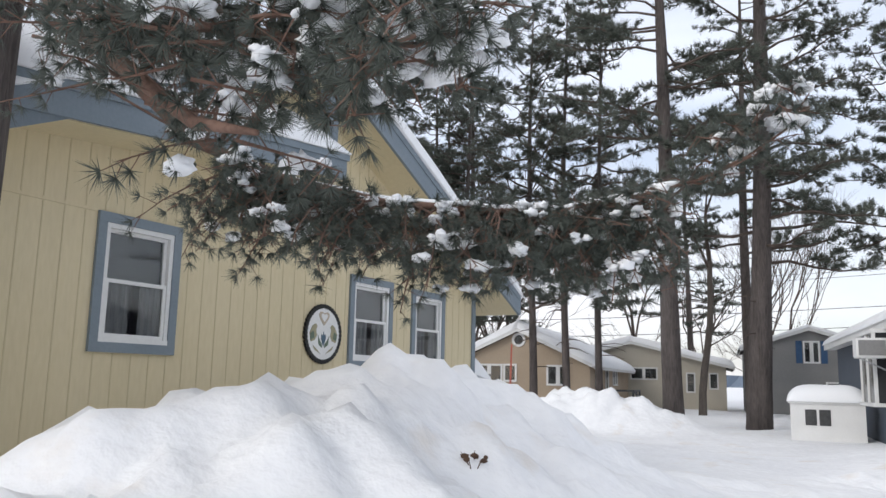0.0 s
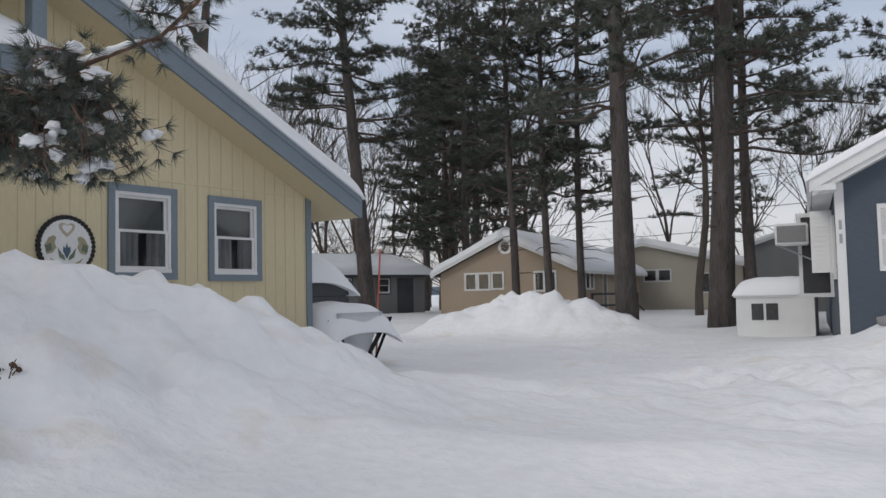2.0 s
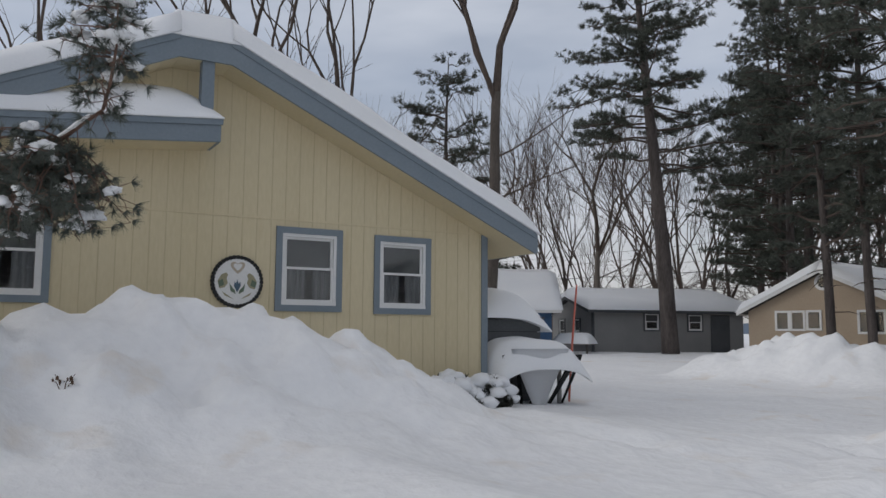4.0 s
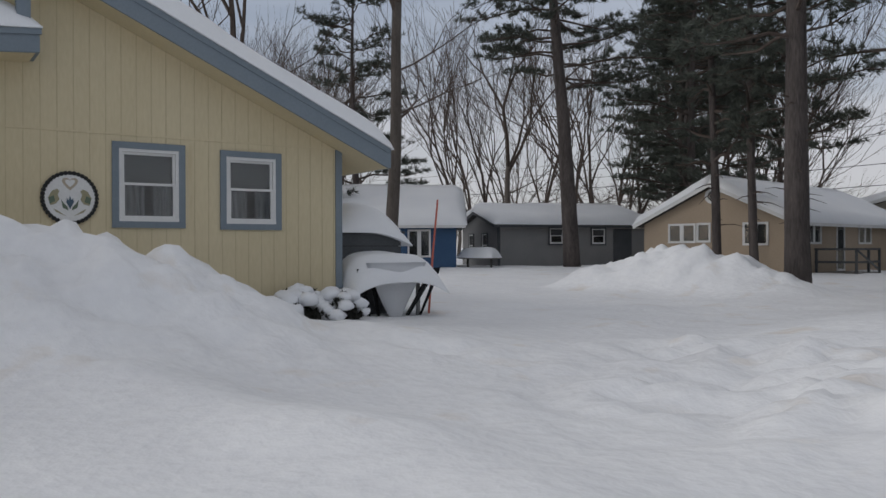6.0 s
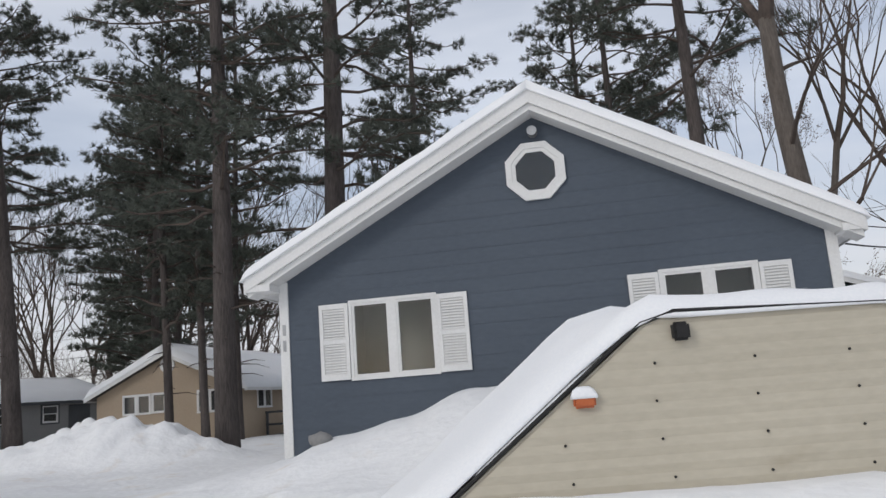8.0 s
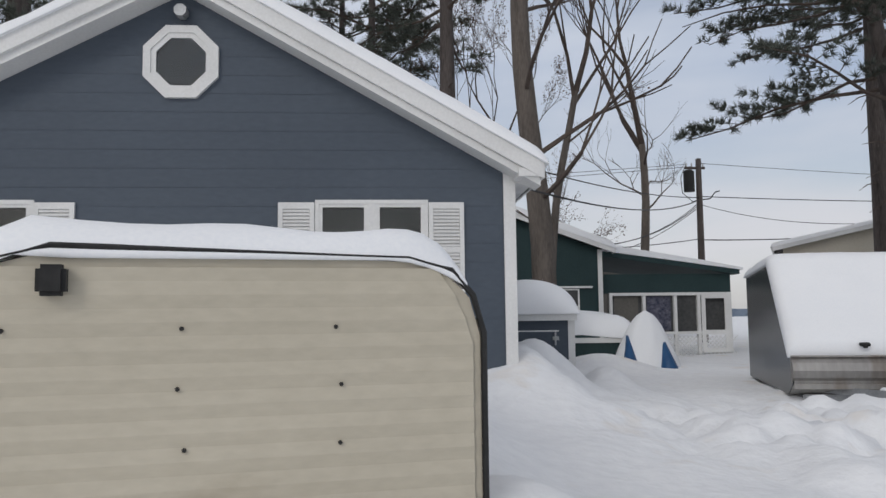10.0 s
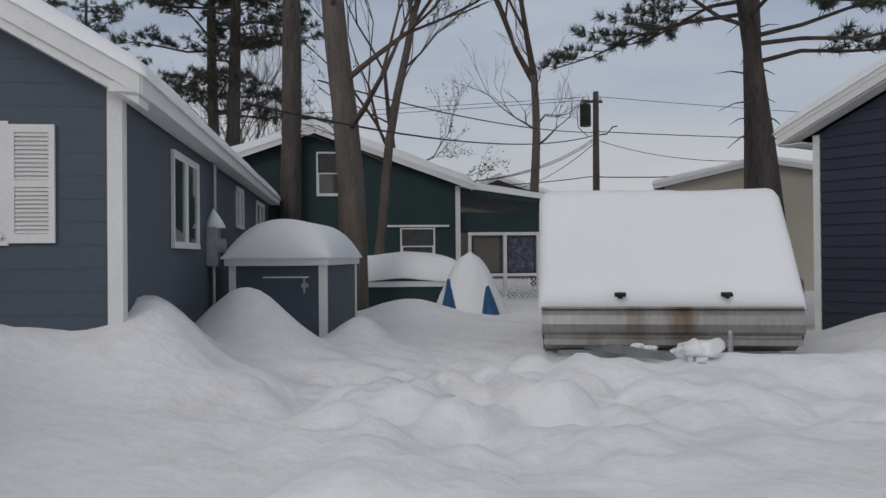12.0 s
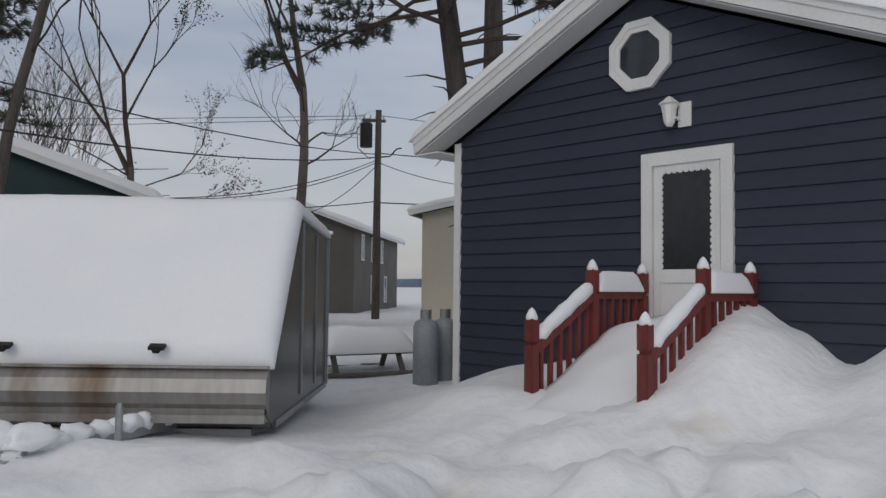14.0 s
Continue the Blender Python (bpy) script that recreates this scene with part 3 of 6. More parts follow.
# ---- blue-grey house ----
def blue_house():
    h = thing("blue_house", pose(0, 0, 0), "blue-grey painted cottage with white trim and snowy gable roof", "house")
    W, D, XP = 7.3, 14.6, 3.72
    holes = [(0.98, 2.22, 1.93, 3.02), (5.14, 6.36, 1.93, 3.02)]
    cut_wall(h, 0.0, W, 0.0, 3.36, XP, 5.30, 0.0, 0.15, BLUEGREY, holes)
    part("side_wall", boxes((0.0, 0.15, 0.15, D, 0, 3.36)), BLUEGREY, h)
    part("side_wall", boxes((W - 0.15, W, 0.15, D, 0, 3.36)), BLUEGREY, h)
    gable_wall(h, 0.15, W - 0.15, 0, 3.3, XP, 5.2, D - 0.15, D, BLUEGREY, "rear_wall")
    # board lines of the siding
    z = 0.9
    while z < 5.1:
        xa = 0.0 if z < 3.36 else (z - 3.36) / (5.30 - 3.36) * XP
        xb = W if z < 3.36 else W - (z - 3.36) / (5.30 - 3.36) * (W - XP)
        spans = [(xa + 0.02, xb - 0.02)]
        if 1.93 < z < 3.02:
            spans = [(xa + 0.02, 0.97), (2.23, 5.11), (6.37, xb - 0.02)]
        for a, b in spans:
            if b - a > 0.2:
                part("siding_board", prism([(a, z), (b, z), (b, z + 0.006), (a, z + 0.006)], -0.0035, -0.0005), BLUEGREY, h)
        z += 0.205
    part("corner_board", boxes((-0.02, 0.11, -0.025, 0.0, 0.0, 3.36), (-0.025, -0.001, 0.0, 0.11, 0.0, 3.36)), WHITE, h)
    part("corner_board", boxes((W - 0.11, W + 0.02, -0.025, 0.0, 0.0, 3.36), (W + 0.001, W + 0.025, 0.0, 0.11, 0.0, 3.36)), WHITE, h)
    # roof with overhang
    zt, s = 5.56, 0.525
    s2 = 0.565
    oL, oR = 0.34, 0.24
    roof_side(h, XP, zt, -oL, zt - s * (XP + oL), -0.35, D + 0.3, 0.10, SHINGLE)
    roof_side(h, XP, zt, W + oR, zt - s2 * (W + oR - XP), -0.35, D + 0.3, 0.10, SHINGLE)
    raked_board(h, XP, zt - 0.014, -oL - 0.02, zt - 0.014 - s * (XP + oL + 0.02), -0.395, -0.345, 0.18, WHITE)
    raked_board(h, XP, zt - 0.014, W + oR + 0.02, zt - 0.014 - s2 * (W + oR + 0.02 - XP), -0.395, -0.345, 0.18, WHITE)
    raked_board(h, XP, zt + 0.008, -oL - 0.03, zt + 0.008 - s * (XP + oL + 0.03), -0.42, -0.34, 0.02, SHINGLE, "drip_edge")
    raked_board(h, XP, zt + 0.008, W + oR + 0.03, zt + 0.008 - s2 * (W + oR + 0.03 - XP), -0.42, -0.34, 0.02, SHINGLE, "drip_edge")
    # soffits and eave fascia
    part("soffit", prism([(XP, zt - 0.19), (-oL, zt - 0.19 - s * (XP + oL)), (-oL, zt - 0.28 - s * (XP + oL)), (XP, zt - 0.28)], -0.34, -0.004), WHITE, h)
    part("soffit", prism([(XP, zt - 0.19), (W + oR, zt - 0.19 - s2 * (W + oR - XP)), (W + oR, zt - 0.28 - s2 * (W + oR - XP)), (XP, zt - 0.28)], -0.34, -0.004), WHITE, h)
    part("eave_return", boxes((-oL - 0.02, 0.0, -0.385, -0.02, 3.22, 3.31)), WHITE, h)
    part("eave_return", boxes((W, W + oR + 0.02, -0.385, -0.02, 3.22, 3.31)), WHITE, h)
    part("fascia", boxes((-oL - 0.04, -oL - 0.01, -0.38, D + 0.3, 3.2, 3.40)), WHITE, h)
    part("fascia", boxes((W + oR + 0.01, W + oR + 0.04, -0.38, D + 0.3, 3.2, 3.40)), WHITE, h)
    part("eave_soffit", boxes((-oL, -0.03, -0.02, D + 0.3, 3.21, 3.23)), WHITE, h)
    part("eave_soffit", boxes((W + 0.03, W + oR, -0.02, D + 0.3, 3.21, 3.23)), WHITE, h)
    roof_snow(h, XP, zt, -oL - 0.02, zt - s * (XP + oL + 0.02), -0.38, D + 0.3, 0.13, 1.0)
    roof_snow(h, XP, zt, W + oR + 0.02, zt - s2 * (W + oR + 0.02 - XP), -0.38, D + 0.3, 0.14, 5.0)
    # front windows with shutters
    for x, w, f in ((0.56, 0.415, 1.24), (4.75, 0.385, 1.22)):
        window(h, x + w + 0.005, x + w + 0.005 + f, 1.93, 3.02, 0.0, "pair", curtain=False, hollow=True)
        louvre_shutter(h, x, x + w, 1.95, 2.99, -0.002)
        louvre_shutter(h, x + w + 0.01 + f, x + 2 * w + 0.01 + f, 1.95, 2.99, -0.002)
    octagon_window(h, XP - 0.01, 4.52, 0.43, 0.0)
    part("gable_lamp", octagon(XP, 5.05, 0.07, -0.16, -0.02), STEEL, h, "small weathered gable lamp")
    # right side: windows, meter, pipe
    for y, w, z0, z1 in ((2.92, 1.66, 1.92, 3.06), (8.3, 1.0, 2.35, 3.12), (12.2, 1.7, 2.5, 3.1)):
        win = window(h, -w / 2, w / 2, z0, z1, 0.0, "pair" if w > 0.8 else "one", curtain=False)
        win.matrix_local = pose(W + 0.026, y, 0, 0, 0, 90)
    # left side: windows with shutters
    for y, w in ((1.7, 0.9), (5.0, 1.0)):
        win = window(h, -w / 2, w / 2, 1.85, 2.95, 0.0, "pair", curtain=False)
        win.matrix_local = pose(-0.026, y, 0, 0, 0, -90)
    return h


# ---- yellow house ----
YH = pose(-7.579, -3.419, 0, 0, 0, 79.5)


def yellow_house():
    h = thing("yellow_house", YH, "pale yellow cottage with blue trim and deep roof snow", "house")
    W, D, XP, XQ = 9.37, 10.0, -4.345, -5.02
    xm = (XP + XQ) / 2
    holes = [(-1.99, -1.03, 2.0, 3.18), (-3.505, -2.505, 2.015, 3.21), (-7.31, -6.35, 2.06, 3.31)]
    cut_wall(h, -W, 0, 0, 3.42, xm, 5.45, 0.0, 0.14, YELLOW, holes)
    part("side_wall", boxes((-0.14, 0, 0.14, D, 0, 3.4)), YELLOW, h)
    part("side_wall", boxes((-W, -W + 0.14, 0.14, D, 0, 3.4)), YELLOW, h)
    gable_wall(h, -W + 0.14, -0.14, 0, 3.35, xm, 5.3, D - 0.14, D, YELLOW, "rear_wall")
    part("corner_board", boxes((-0.10, 0.015, -0.022, 0, 0, 3.3), (0.001, 0.022, 0, 0.09, 0, 3.3)), TRIM_BLUE, h)
    # grooved sheet siding: narrow strips at the grooves, two sheets high
    x = -W + 0.1
    while x < -0.1:
        top = 3.38 + (5.40 - 3.38) * ((x + W) / (W + xm) if x < xm else x / xm)
        spans = [(0.5, min(top, 3.295)), (3.33, top)]
        for a, b, c, d in holes:
            if a - 0.01 < x < b + 0.01:
                spans = [(0.5, c - 0.01), (d + 0.01, 3.295), (3.33, top)]
        for z0, z1 in spans:
            if z1 - z0 > 0.05:
                part("groove_strip", boxes((x, x + 0.012, -0.004, 0.0, z0, z1)), GROOVE, h)
        x += 0.203
    part("joint_strip", boxes((-W, -7.32, -0.010, 0.0, 3.298, 3.325), (-6.34, -0.11, -0.010, 0.0, 3.298, 3.325)), YELLOW, h)
    # roof
    s = 0.457
    zt = 5.59
    for xx, xr in ((0.58, XP), (-W - 0.58, XQ)):
        ze = zt - s * abs(xx - xr)
        roof_side(h, xr, zt, xx, ze, -0.53, D + 0.4, 0.10, SHINGLE)
        raked_board(h, xr, zt + 0.006, xx, ze + 0.006, -0.60, -0.52, 0.022, SHINGLE, "drip_edge")
        raked_board(h, xr, zt - 0.018, xx, ze - 0.018, -0.57, -0.53, 0.33, TRIM_BLUE)
        raked_board(h, xr, zt - 0.020, xx, ze - 0.020, -0.585, -0.571, 0.09, TRIM_BLUE, "verge_moulding")
        part("soffit", prism([(xr, zt - 0.32), (xx, ze - 0.32), (xx, ze - 0.34), (xr, zt - 0.34)], -0.53, -0.003), YELLOW, h)
        xw = 0.025 if xx > 0 else -W - 0.025
        zw = zt - s * abs(xw - xr)
        part("eave_soffit", prism([(xw, zw - 0.32), (xx, ze - 0.32), (xx, ze - 0.34), (xw, zw - 0.34)], -0.003, D + 0.4), YELLOW, h)
        part("fascia", boxes((min(xx, xx + 0.03), max(xx, xx + 0.03), -0.57, D + 0.4, ze - 0.34, ze - 0.02)), TRIM_BLUE, h)
        roof_snow(h, xr, zt, xx, ze, -0.57, D + 0.4, 0.33, 3.0 + xx)
    part("ridge_roof", boxes((XQ, XP, -0.53, D + 0.4, zt - 0.10, zt)), SHINGLE, h)
    part("ridge_board", boxes((XQ, XP, -0.57, -0.53, zt - 0.348, zt - 0.018)), TRIM_BLUE, h)
    part("ridge_soffit", boxes((XQ, XP, -0.53, -0.003, zt - 0.34, zt - 0.32)), YELLOW, h)
    part("ridge_snow", snow_pad(XQ - 0.14, XP + 0.14, -0.60, D + 0.4, lambda x, y: zt - 0.05, 0.36, 5, 0.12, 14), SNOW, h, smooth=True)
    part("gable_post", boxes((-4.72, -4.56, -0.52, -0.36, 4.45, 5.30)), TRIM_BLUE, h)
    # lower porch roof beside the gable
    fall = 0.092

    def pz(x):
        return 4.47 + fall * (x + 4.47)
    raked_board(h, -4.47, 4.47, -11.4, pz(-11.4), -0.60, -0.56, 0.29, TRIM_BLUE, "porch_fascia")
    part("porch_fascia", boxes((-4.51, -4.47, -0.56, 0.0, 4.18, 4.47)), TRIM_BLUE, h)
    raked_board(h, -4.45, 4.477, -11.4, pz(-11.4) + 0.005, -0.625, -0.601, 0.075, TRIM_BLUE, "porch_drip")
    raked_board(h, -4.48, 4.50, -11.4, pz(-11.4) + 0.03, -0.555, 1.2, 0.06, SHINGLE, "porch_roof")
    raked_board(h, -4.52, 4.19, -11.4, pz(-11.4) - 0.28, -0.55, 0.0, 0.02, YELLOW, "porch_soffit")
    part("porch_snow", snow_pad(-11.5, -4.44, -0.64, 1.2, lambda x, y: pz(x) + 0.02 + 0.12 * (y + 0.7), 0.52, 2.0, 1.0), SNOW, h, "rounded pillow of roof snow", smooth=True)
    for a, b, c, d in holes:
        window(h, a, b, c, d, 0.0, "hung", trim=TRIM_BLUE, trim_w=0.09, hollow=True)
    return h


GROOVE = material("groove_paint", (0.50, 0.43, 0.275), (0.57, 0.49, 0.32), 0.8, coarse=2, fine=20)

# ---- navy house ----
NH = pose(17.775, 6.21, 0, 0, 0, -62)


def navy_house():
    h = thing("navy_house", NH, "navy clapboard cottage with white trim and snowy roof", "house")
    W, D, XP = 6.3, 8.0, 3.15
    holes = [(3.20, 4.30, 1.2, 3.36)]
    cut_wall(h, 0, W, 0, 3.92, XP, 5.32, 0.0, 0.15, NAVY, holes)
    part("side_wall", boxes((0, 0.15, 0.15, D, 0, 3.92)), NAVY, h)
    part("side_wall", boxes((W - 0.15, W, 0.15, D, 0, 3.92)), NAVY, h)
    gable_wall(h, 0.15, W - 0.15, 0, 3.9, XP, 5.3, D - 0.15, D, NAVY, "rear_wall")
    z = 0.35
    k = 0
    while z < 5.2:
        def edge(zz):
            return (0.0, W) if zz < 3.92 else ((zz - 3.92) / 1.40 * XP, W - (zz - 3.92) / 1.40 * (W - XP))
        xa, xb = edge(z)
        xc, xd = edge(min(z + 0.195, 5.3))
        segs = [(xa + 0.03, xb - 0.03, xc + 0.03, xd - 0.03)]
        if z + 0.19 > 1.2 and z < 3.36:
            segs = [(xa + 0.03, 3.19, xc + 0.03, 3.19), (4.31, xb - 0.03, 4.31, xd - 0.03)]
        for a, b, c, d in segs:
            if b - a < 0.15:
                continue
            bm = bmesh.new()
            zz = z + 0.19
            v = [bm.verts.new(p) for p in ((a, -0.026, z), (b, -0.026, z), (d, -0.004, zz), (c, -0.004, zz), (a, -0.001, z), (b, -0.001, z), (d, -0.001, zz), (c, -0.001, zz))]
            for f in ((0, 1, 2, 3), (7, 6, 5, 4), (0, 4, 5, 1), (1, 5, 6, 2), (2, 6, 7, 3), (3, 7, 4, 0)):
                bm.faces.new([v[i] for i in f])
            part("clapboard", bm, NAVY, h)
        z += 0.195
    part("corner_board", boxes((-0.025, 0.10, -0.04, 0.0, 0, 3.92), (-0.03, -0.001, 0.0, 0.1, 0, 3.92)), WHITE, h)
    part("corner_board", boxes((W - 0.1, W + 0.025, -0.04, 0.0, 0, 3.92)), WHITE, h)
    zt, s = 5.62, 0.445
    for xx in (-0.48, W + 0.48):
        ze = zt - s * abs(xx - XP)
        roof_side(h, XP, zt, xx, ze, -0.40, D + 0.4, 0.12, SHINGLE)
        raked_board(h, XP, zt - 0.006, xx, ze - 0.006, -0.445, -0.405, 0.23, WHITE)
        raked_board(h, XP, zt - 0.004, xx, ze - 0.004, -0.462, -0.446, 0.10, WHITE, "verge_moulding")
        part("soffit", prism([(XP, zt - 0.24), (xx, ze - 0.24), (xx, ze - 0.26), (XP, zt - 0.26)], -0.40, -0.04), WHITE, h)
        part("fascia", boxes((min(xx, xx + 0.03), max(xx, xx + 0.03), -0.44, D + 0.4, ze - 0.24, ze)), WHITE, h)
        x0, x1 = (xx, 0.0) if xx < 0 else (W, xx)
        part("eave_soffit", boxes((x0, x1, -0.40, D + 0.4, ze - 0.25, ze - 0.23)), WHITE, h)
        roof_snow(h, XP, zt, xx, ze, -0.44, D + 0.4, 0.13, 9.0 + xx)
    octagon_window(h, XP, 4.60, 0.45, -0.02)
    # door
    d = part("door_1", boxes((3.32, 4.18, -0.01, 0.05, 1.2, 3.25)), WHITE, h, "white storm door with scalloped window edge")
    for q in ((3.18, 3.32, -0.06, 0.02, 1.1, 3.40), (4.18, 4.32, -0.06, 0.02, 1.1, 3.40), (3.32, 4.18, -0.058, 0.02, 3.25, 3.40)):
        part("casing", boxes(q), WHITE, d)
    part("pane", boxes((3.42, 4.08, -0.022, -0.013, 2.05, 3.18)), SMOKED, d)
    bm = bmesh.new()
    for i in range(16):
        z = 2.05 + 1.13 * (i + 0.5) / 16
        for xx, sg in ((3.42, 1), (4.08, -1)):
            octagon(xx, z, 0.038, -0.034, -0.023, bm, n=8)
    for i in range(9):
        octagon(3.42 + 0.66 * (i + 0.5) / 9, 3.18, 0.038, -0.034, -0.023, bm)
    part("scallop_trim", bm, WHITE, d)
    part("stile", boxes((3.34, 3.42, -0.03, -0.0105, 1.2, 3.25), (4.08, 4.16, -0.03, -0.0105, 1.2, 3.25), (3.42, 4.08, -0.029, -0.0105, 3.18, 3.25), (3.42, 4.08, -0.029, -0.0105, 1.9, 2.05)), WHITE, d)
    # wall lantern
    l = part("wall_lantern", boxes((3.66, 3.82, -0.045, -0.02, 3.66, 3.94)), WHITE, h, "white wall lantern")
    bm = bmesh.new()
    tube(bm, [(3.62, -0.16, 3.66), (3.62, -0.16, 3.70), (3.62, -0.16, 3.90), (3.62, -0.16, 3.915), (3.62, -0.16, 4.0)], [0.035, 0.06, 0.095, 0.125, 0.02], 8)
    part("lantern_body", bm, WHITE, l)
    part("bracket", boxes((3.6, 3.7, -0.15, -0.04, 3.74, 3.77)), WHITE, l)
    # vent pipe on the roof
    bm = bmesh.new()
    tube(bm, [(0.9, 2.2, 4.2), (0.9, 2.2, 5.12)], [0.10, 0.10], 12)
    tube(bm, [(0.9, 2.2, 5.08), (0.9, 2.2, 5.22)], [0.16, 0.16], 12)
    part("vent_pipe", bm, STEEL, h, "galvanised roof vent pipe", smooth=False)
    part("vent_snow", snow_pad(0.74, 1.06, 2.04, 2.36, lambda x, y: 5.22, 0.14, 4, 0.16, 8), SNOW, h, smooth=True)
    return h


blue_house()
yellow_house()
navy_house()


# ---- snow lumps ----
def blob(bm, c, r, seed=0, sub=2, squash=(1, 1, 1), rough=0.25):
    res = bmesh.ops.create_icosphere(bm, subdivisions=sub, radius=1.0)
    for v in res["verts"]:
        k = 1 + rough * noise.noise((v.co.x * 1.7 + seed, v.co.y * 1.7, v.co.z * 1.7 + seed))
        v.co = Vector((v.co.x * squash[0] * r * k + c[0], v.co.y * squash[1] * r * k + c[1], v.co.z * squash[2] * r * k + c[2]))
    return bm


def ball_shape():
    bm = bmesh.new()
    bmesh.ops.create_icosphere(bm, subdivisions=1, radius=1.0)
    bmesh.ops.subdivide_edges(bm, edges=bm.edges[:], cuts=1, use_grid_fill=True)
    bm.verts.index_update()
    out = [v.co.normalized() for v in bm.verts], [tuple(v.index for v in f.verts) for f in bm.faces]
    bm.free()
    return out


BALL_V, BALL_F = ball_shape()


def lump(verts, faces, c, r, seed, squash, rough):
    """An uneven ball of snow added to plain lists."""
    i = len(verts)
    for v in BALL_V:
        k = r * (1 + rough * noise.noise((v.x * 1.7 + seed, v.y * 1.7, v.z * 1.7 + seed)))
        verts.append((v.x * squash[0] * k + c[0], v.y * squash[1] * k + c[1], v.z * squash[2] * k + c[2]))
    faces.extend(tuple(i + j for j in f) for f in BALL_F)


# ---- trees ----
def mesh_part(name, verts, faces, mat, parent, label="", smooth=False):
    me = bpy.data.meshes.new(name)
    me.from_pydata(verts, [], faces)
    me.materials.append(mat)
    if smooth:
        me.polygons.foreach_set("use_smooth", [True] * len(me.polygons))
    me.update()
    ob = new(name, me)
    if parent is not None:
        ob.parent = parent
    if label:
        ob["label"] = label
    return ob


def tuft_faces(verts, faces, c, d, rng, size, n, width=0.013):
    """A burst of thin needles round the direction d."""
    d = d.normalized()
    a = d.orthogonal().normalized()
    b = d.cross(a)
    for _ in range(n):
        t = rng.uniform(0, 2 * math.pi)
        k = rng.uniform(0.25, 1.15)
        v = (d * rng.uniform(0.25, 1.0) + (a * math.cos(t) + b * math.sin(t)) * k).normalized()
        w = v.cross(Vector((rng.uniform(-1, 1), rng.uniform(-1, 1), rng.uniform(-1, 1)))).normalized() * width
        L = size * rng.uniform(0.65, 1.15)
        i = len(verts)
        verts += [tuple(c - w), tuple(c + w), tuple(c + v * L)]
        faces.append((i, i + 1, i + 2))


def pine(name, m, h, r, crown0, spread, seed, limbs=46, tuft=0.27, needles=24, lean=(0, 0), sparse=1.0, label="", top_taper=True):
    """Tall pine: bare lower trunk with stubs, whorled limbs and flat sprays of needles."""
    rng = random.Random(seed)
    t = thing(name, m, label or "tall dark-barked pine with layered green needle sprays in snow", "tree", "pines round the cottages")
    bm = bmesh.new()
    n = 16

    def axis(z):
        k = z / h
        return Vector((lean[0] * k + 0.10 * math.sin(k * 5 + seed), lean[1] * k + 0.10 * math.cos(k * 4 + seed), z))
    pts = [axis(h * i / n - (0.6 if i == 0 else 0)) for i in range(n + 1)]
    rad = [r * (1.16 if i == 0 else 1) * (1 - 0.88 * (i / n) ** 1.2) * rng.uniform(0.95, 1.05) for i in range(n + 1)]
    tube(bm, pts, rad, 12)
    part("trunk", bm, BARK, t, smooth=True)
    lb = bmesh.new()
    verts, faces = [], []
    for i in range(limbs):
        k = (i + rng.random()) / limbs
        z = crown0 + (h - crown0) * k ** 0.9
        az = rng.uniform(0, 2 * math.pi)
        full = spread * (0.55 + 0.45 * math.sin(min(1, k * 2.2 + 0.25) * math.pi / 2)) * (1 - k) ** 0.55 + 0.5
        L = full * rng.uniform(0.6, 1.1)
        d = Vector((math.cos(az), math.sin(az), rng.uniform(-0.10, 0.28)))
        p0 = axis(z)
        ps = [p0 + d * L * f + Vector((0, 0, (0.10 * L) * f * f * (1 if k > 0.4 else -0.4) + 0.12 * math.sin(f * 7 + i))) for f in (0, 0.25, 0.5, 0.75, 1.0)]
        tube(lb, ps, [0.055 * (1 - k * 0.6) * (1 - 0.85 * f) + 0.006 for f in (0, 0.25, 0.5, 0.75, 1.0)], 5, cap=False)
        if rng.random() > sparse:
            continue
        nb = max(4, int(L * 3.4))
        for j in range(nb):
            f = 0.28 + 0.72 * (j + rng.random()) / nb
            q = ps[min(4, int(f * 4))].lerp(ps[min(4, int(f * 4) + 1)], f * 4 - int(f * 4))
            side = rng.choice((-1, 1))
            e = (Vector((-d.y, d.x, 0)) * side * rng.uniform(0.5, 1.0) + d * rng.uniform(0.3, 0.9) + Vector((0, 0, rng.uniform(0.0, 0.30)))).normalized()
            bl = (0.45 + 0.30 * L * (1 - f)) * rng.uniform(0.7, 1.2)
            tube(lb, [q, q + e * bl], [0.014, 0.005], 3, cap=False)
            nt = max(3, int(bl * 7.0))
            for s in range(nt):
                c = q + e * bl * (0.25 + 0.8 * (s + rng.random()) / nt) + Vector((rng.uniform(-.09, .09), rng.uniform(-.09, .09), rng.uniform(-.04, .07)))
                tuft_faces(verts, faces, c, e + Vector((rng.uniform(-.5, .5), rng.uniform(-.5, .5), rng.uniform(0.0, .7))), rng, tuft, needles)
    # dead stubs below the crown
    for i in range(10):
        z = crown0 * rng.uniform(0.45, 1.0)
        az = rng.uniform(0, 2 * math.pi)
        d = Vector((math.cos(az), math.sin(az), rng.uniform(-0.2, 0.2)))
        L = rng.uniform(0.2, 1.3)
        p = axis(z)
        tube(lb, [p, p + d * L * 0.6, p + d * L + Vector((0, 0, -0.12 * L))], [0.03, 0.018, 0.006], 4, cap=False)
    tagged(part("limb_tangle", lb, TWIG, t), kind="stuff")
    mesh_part("crown", verts, faces, NEEDLE, t)
    return t


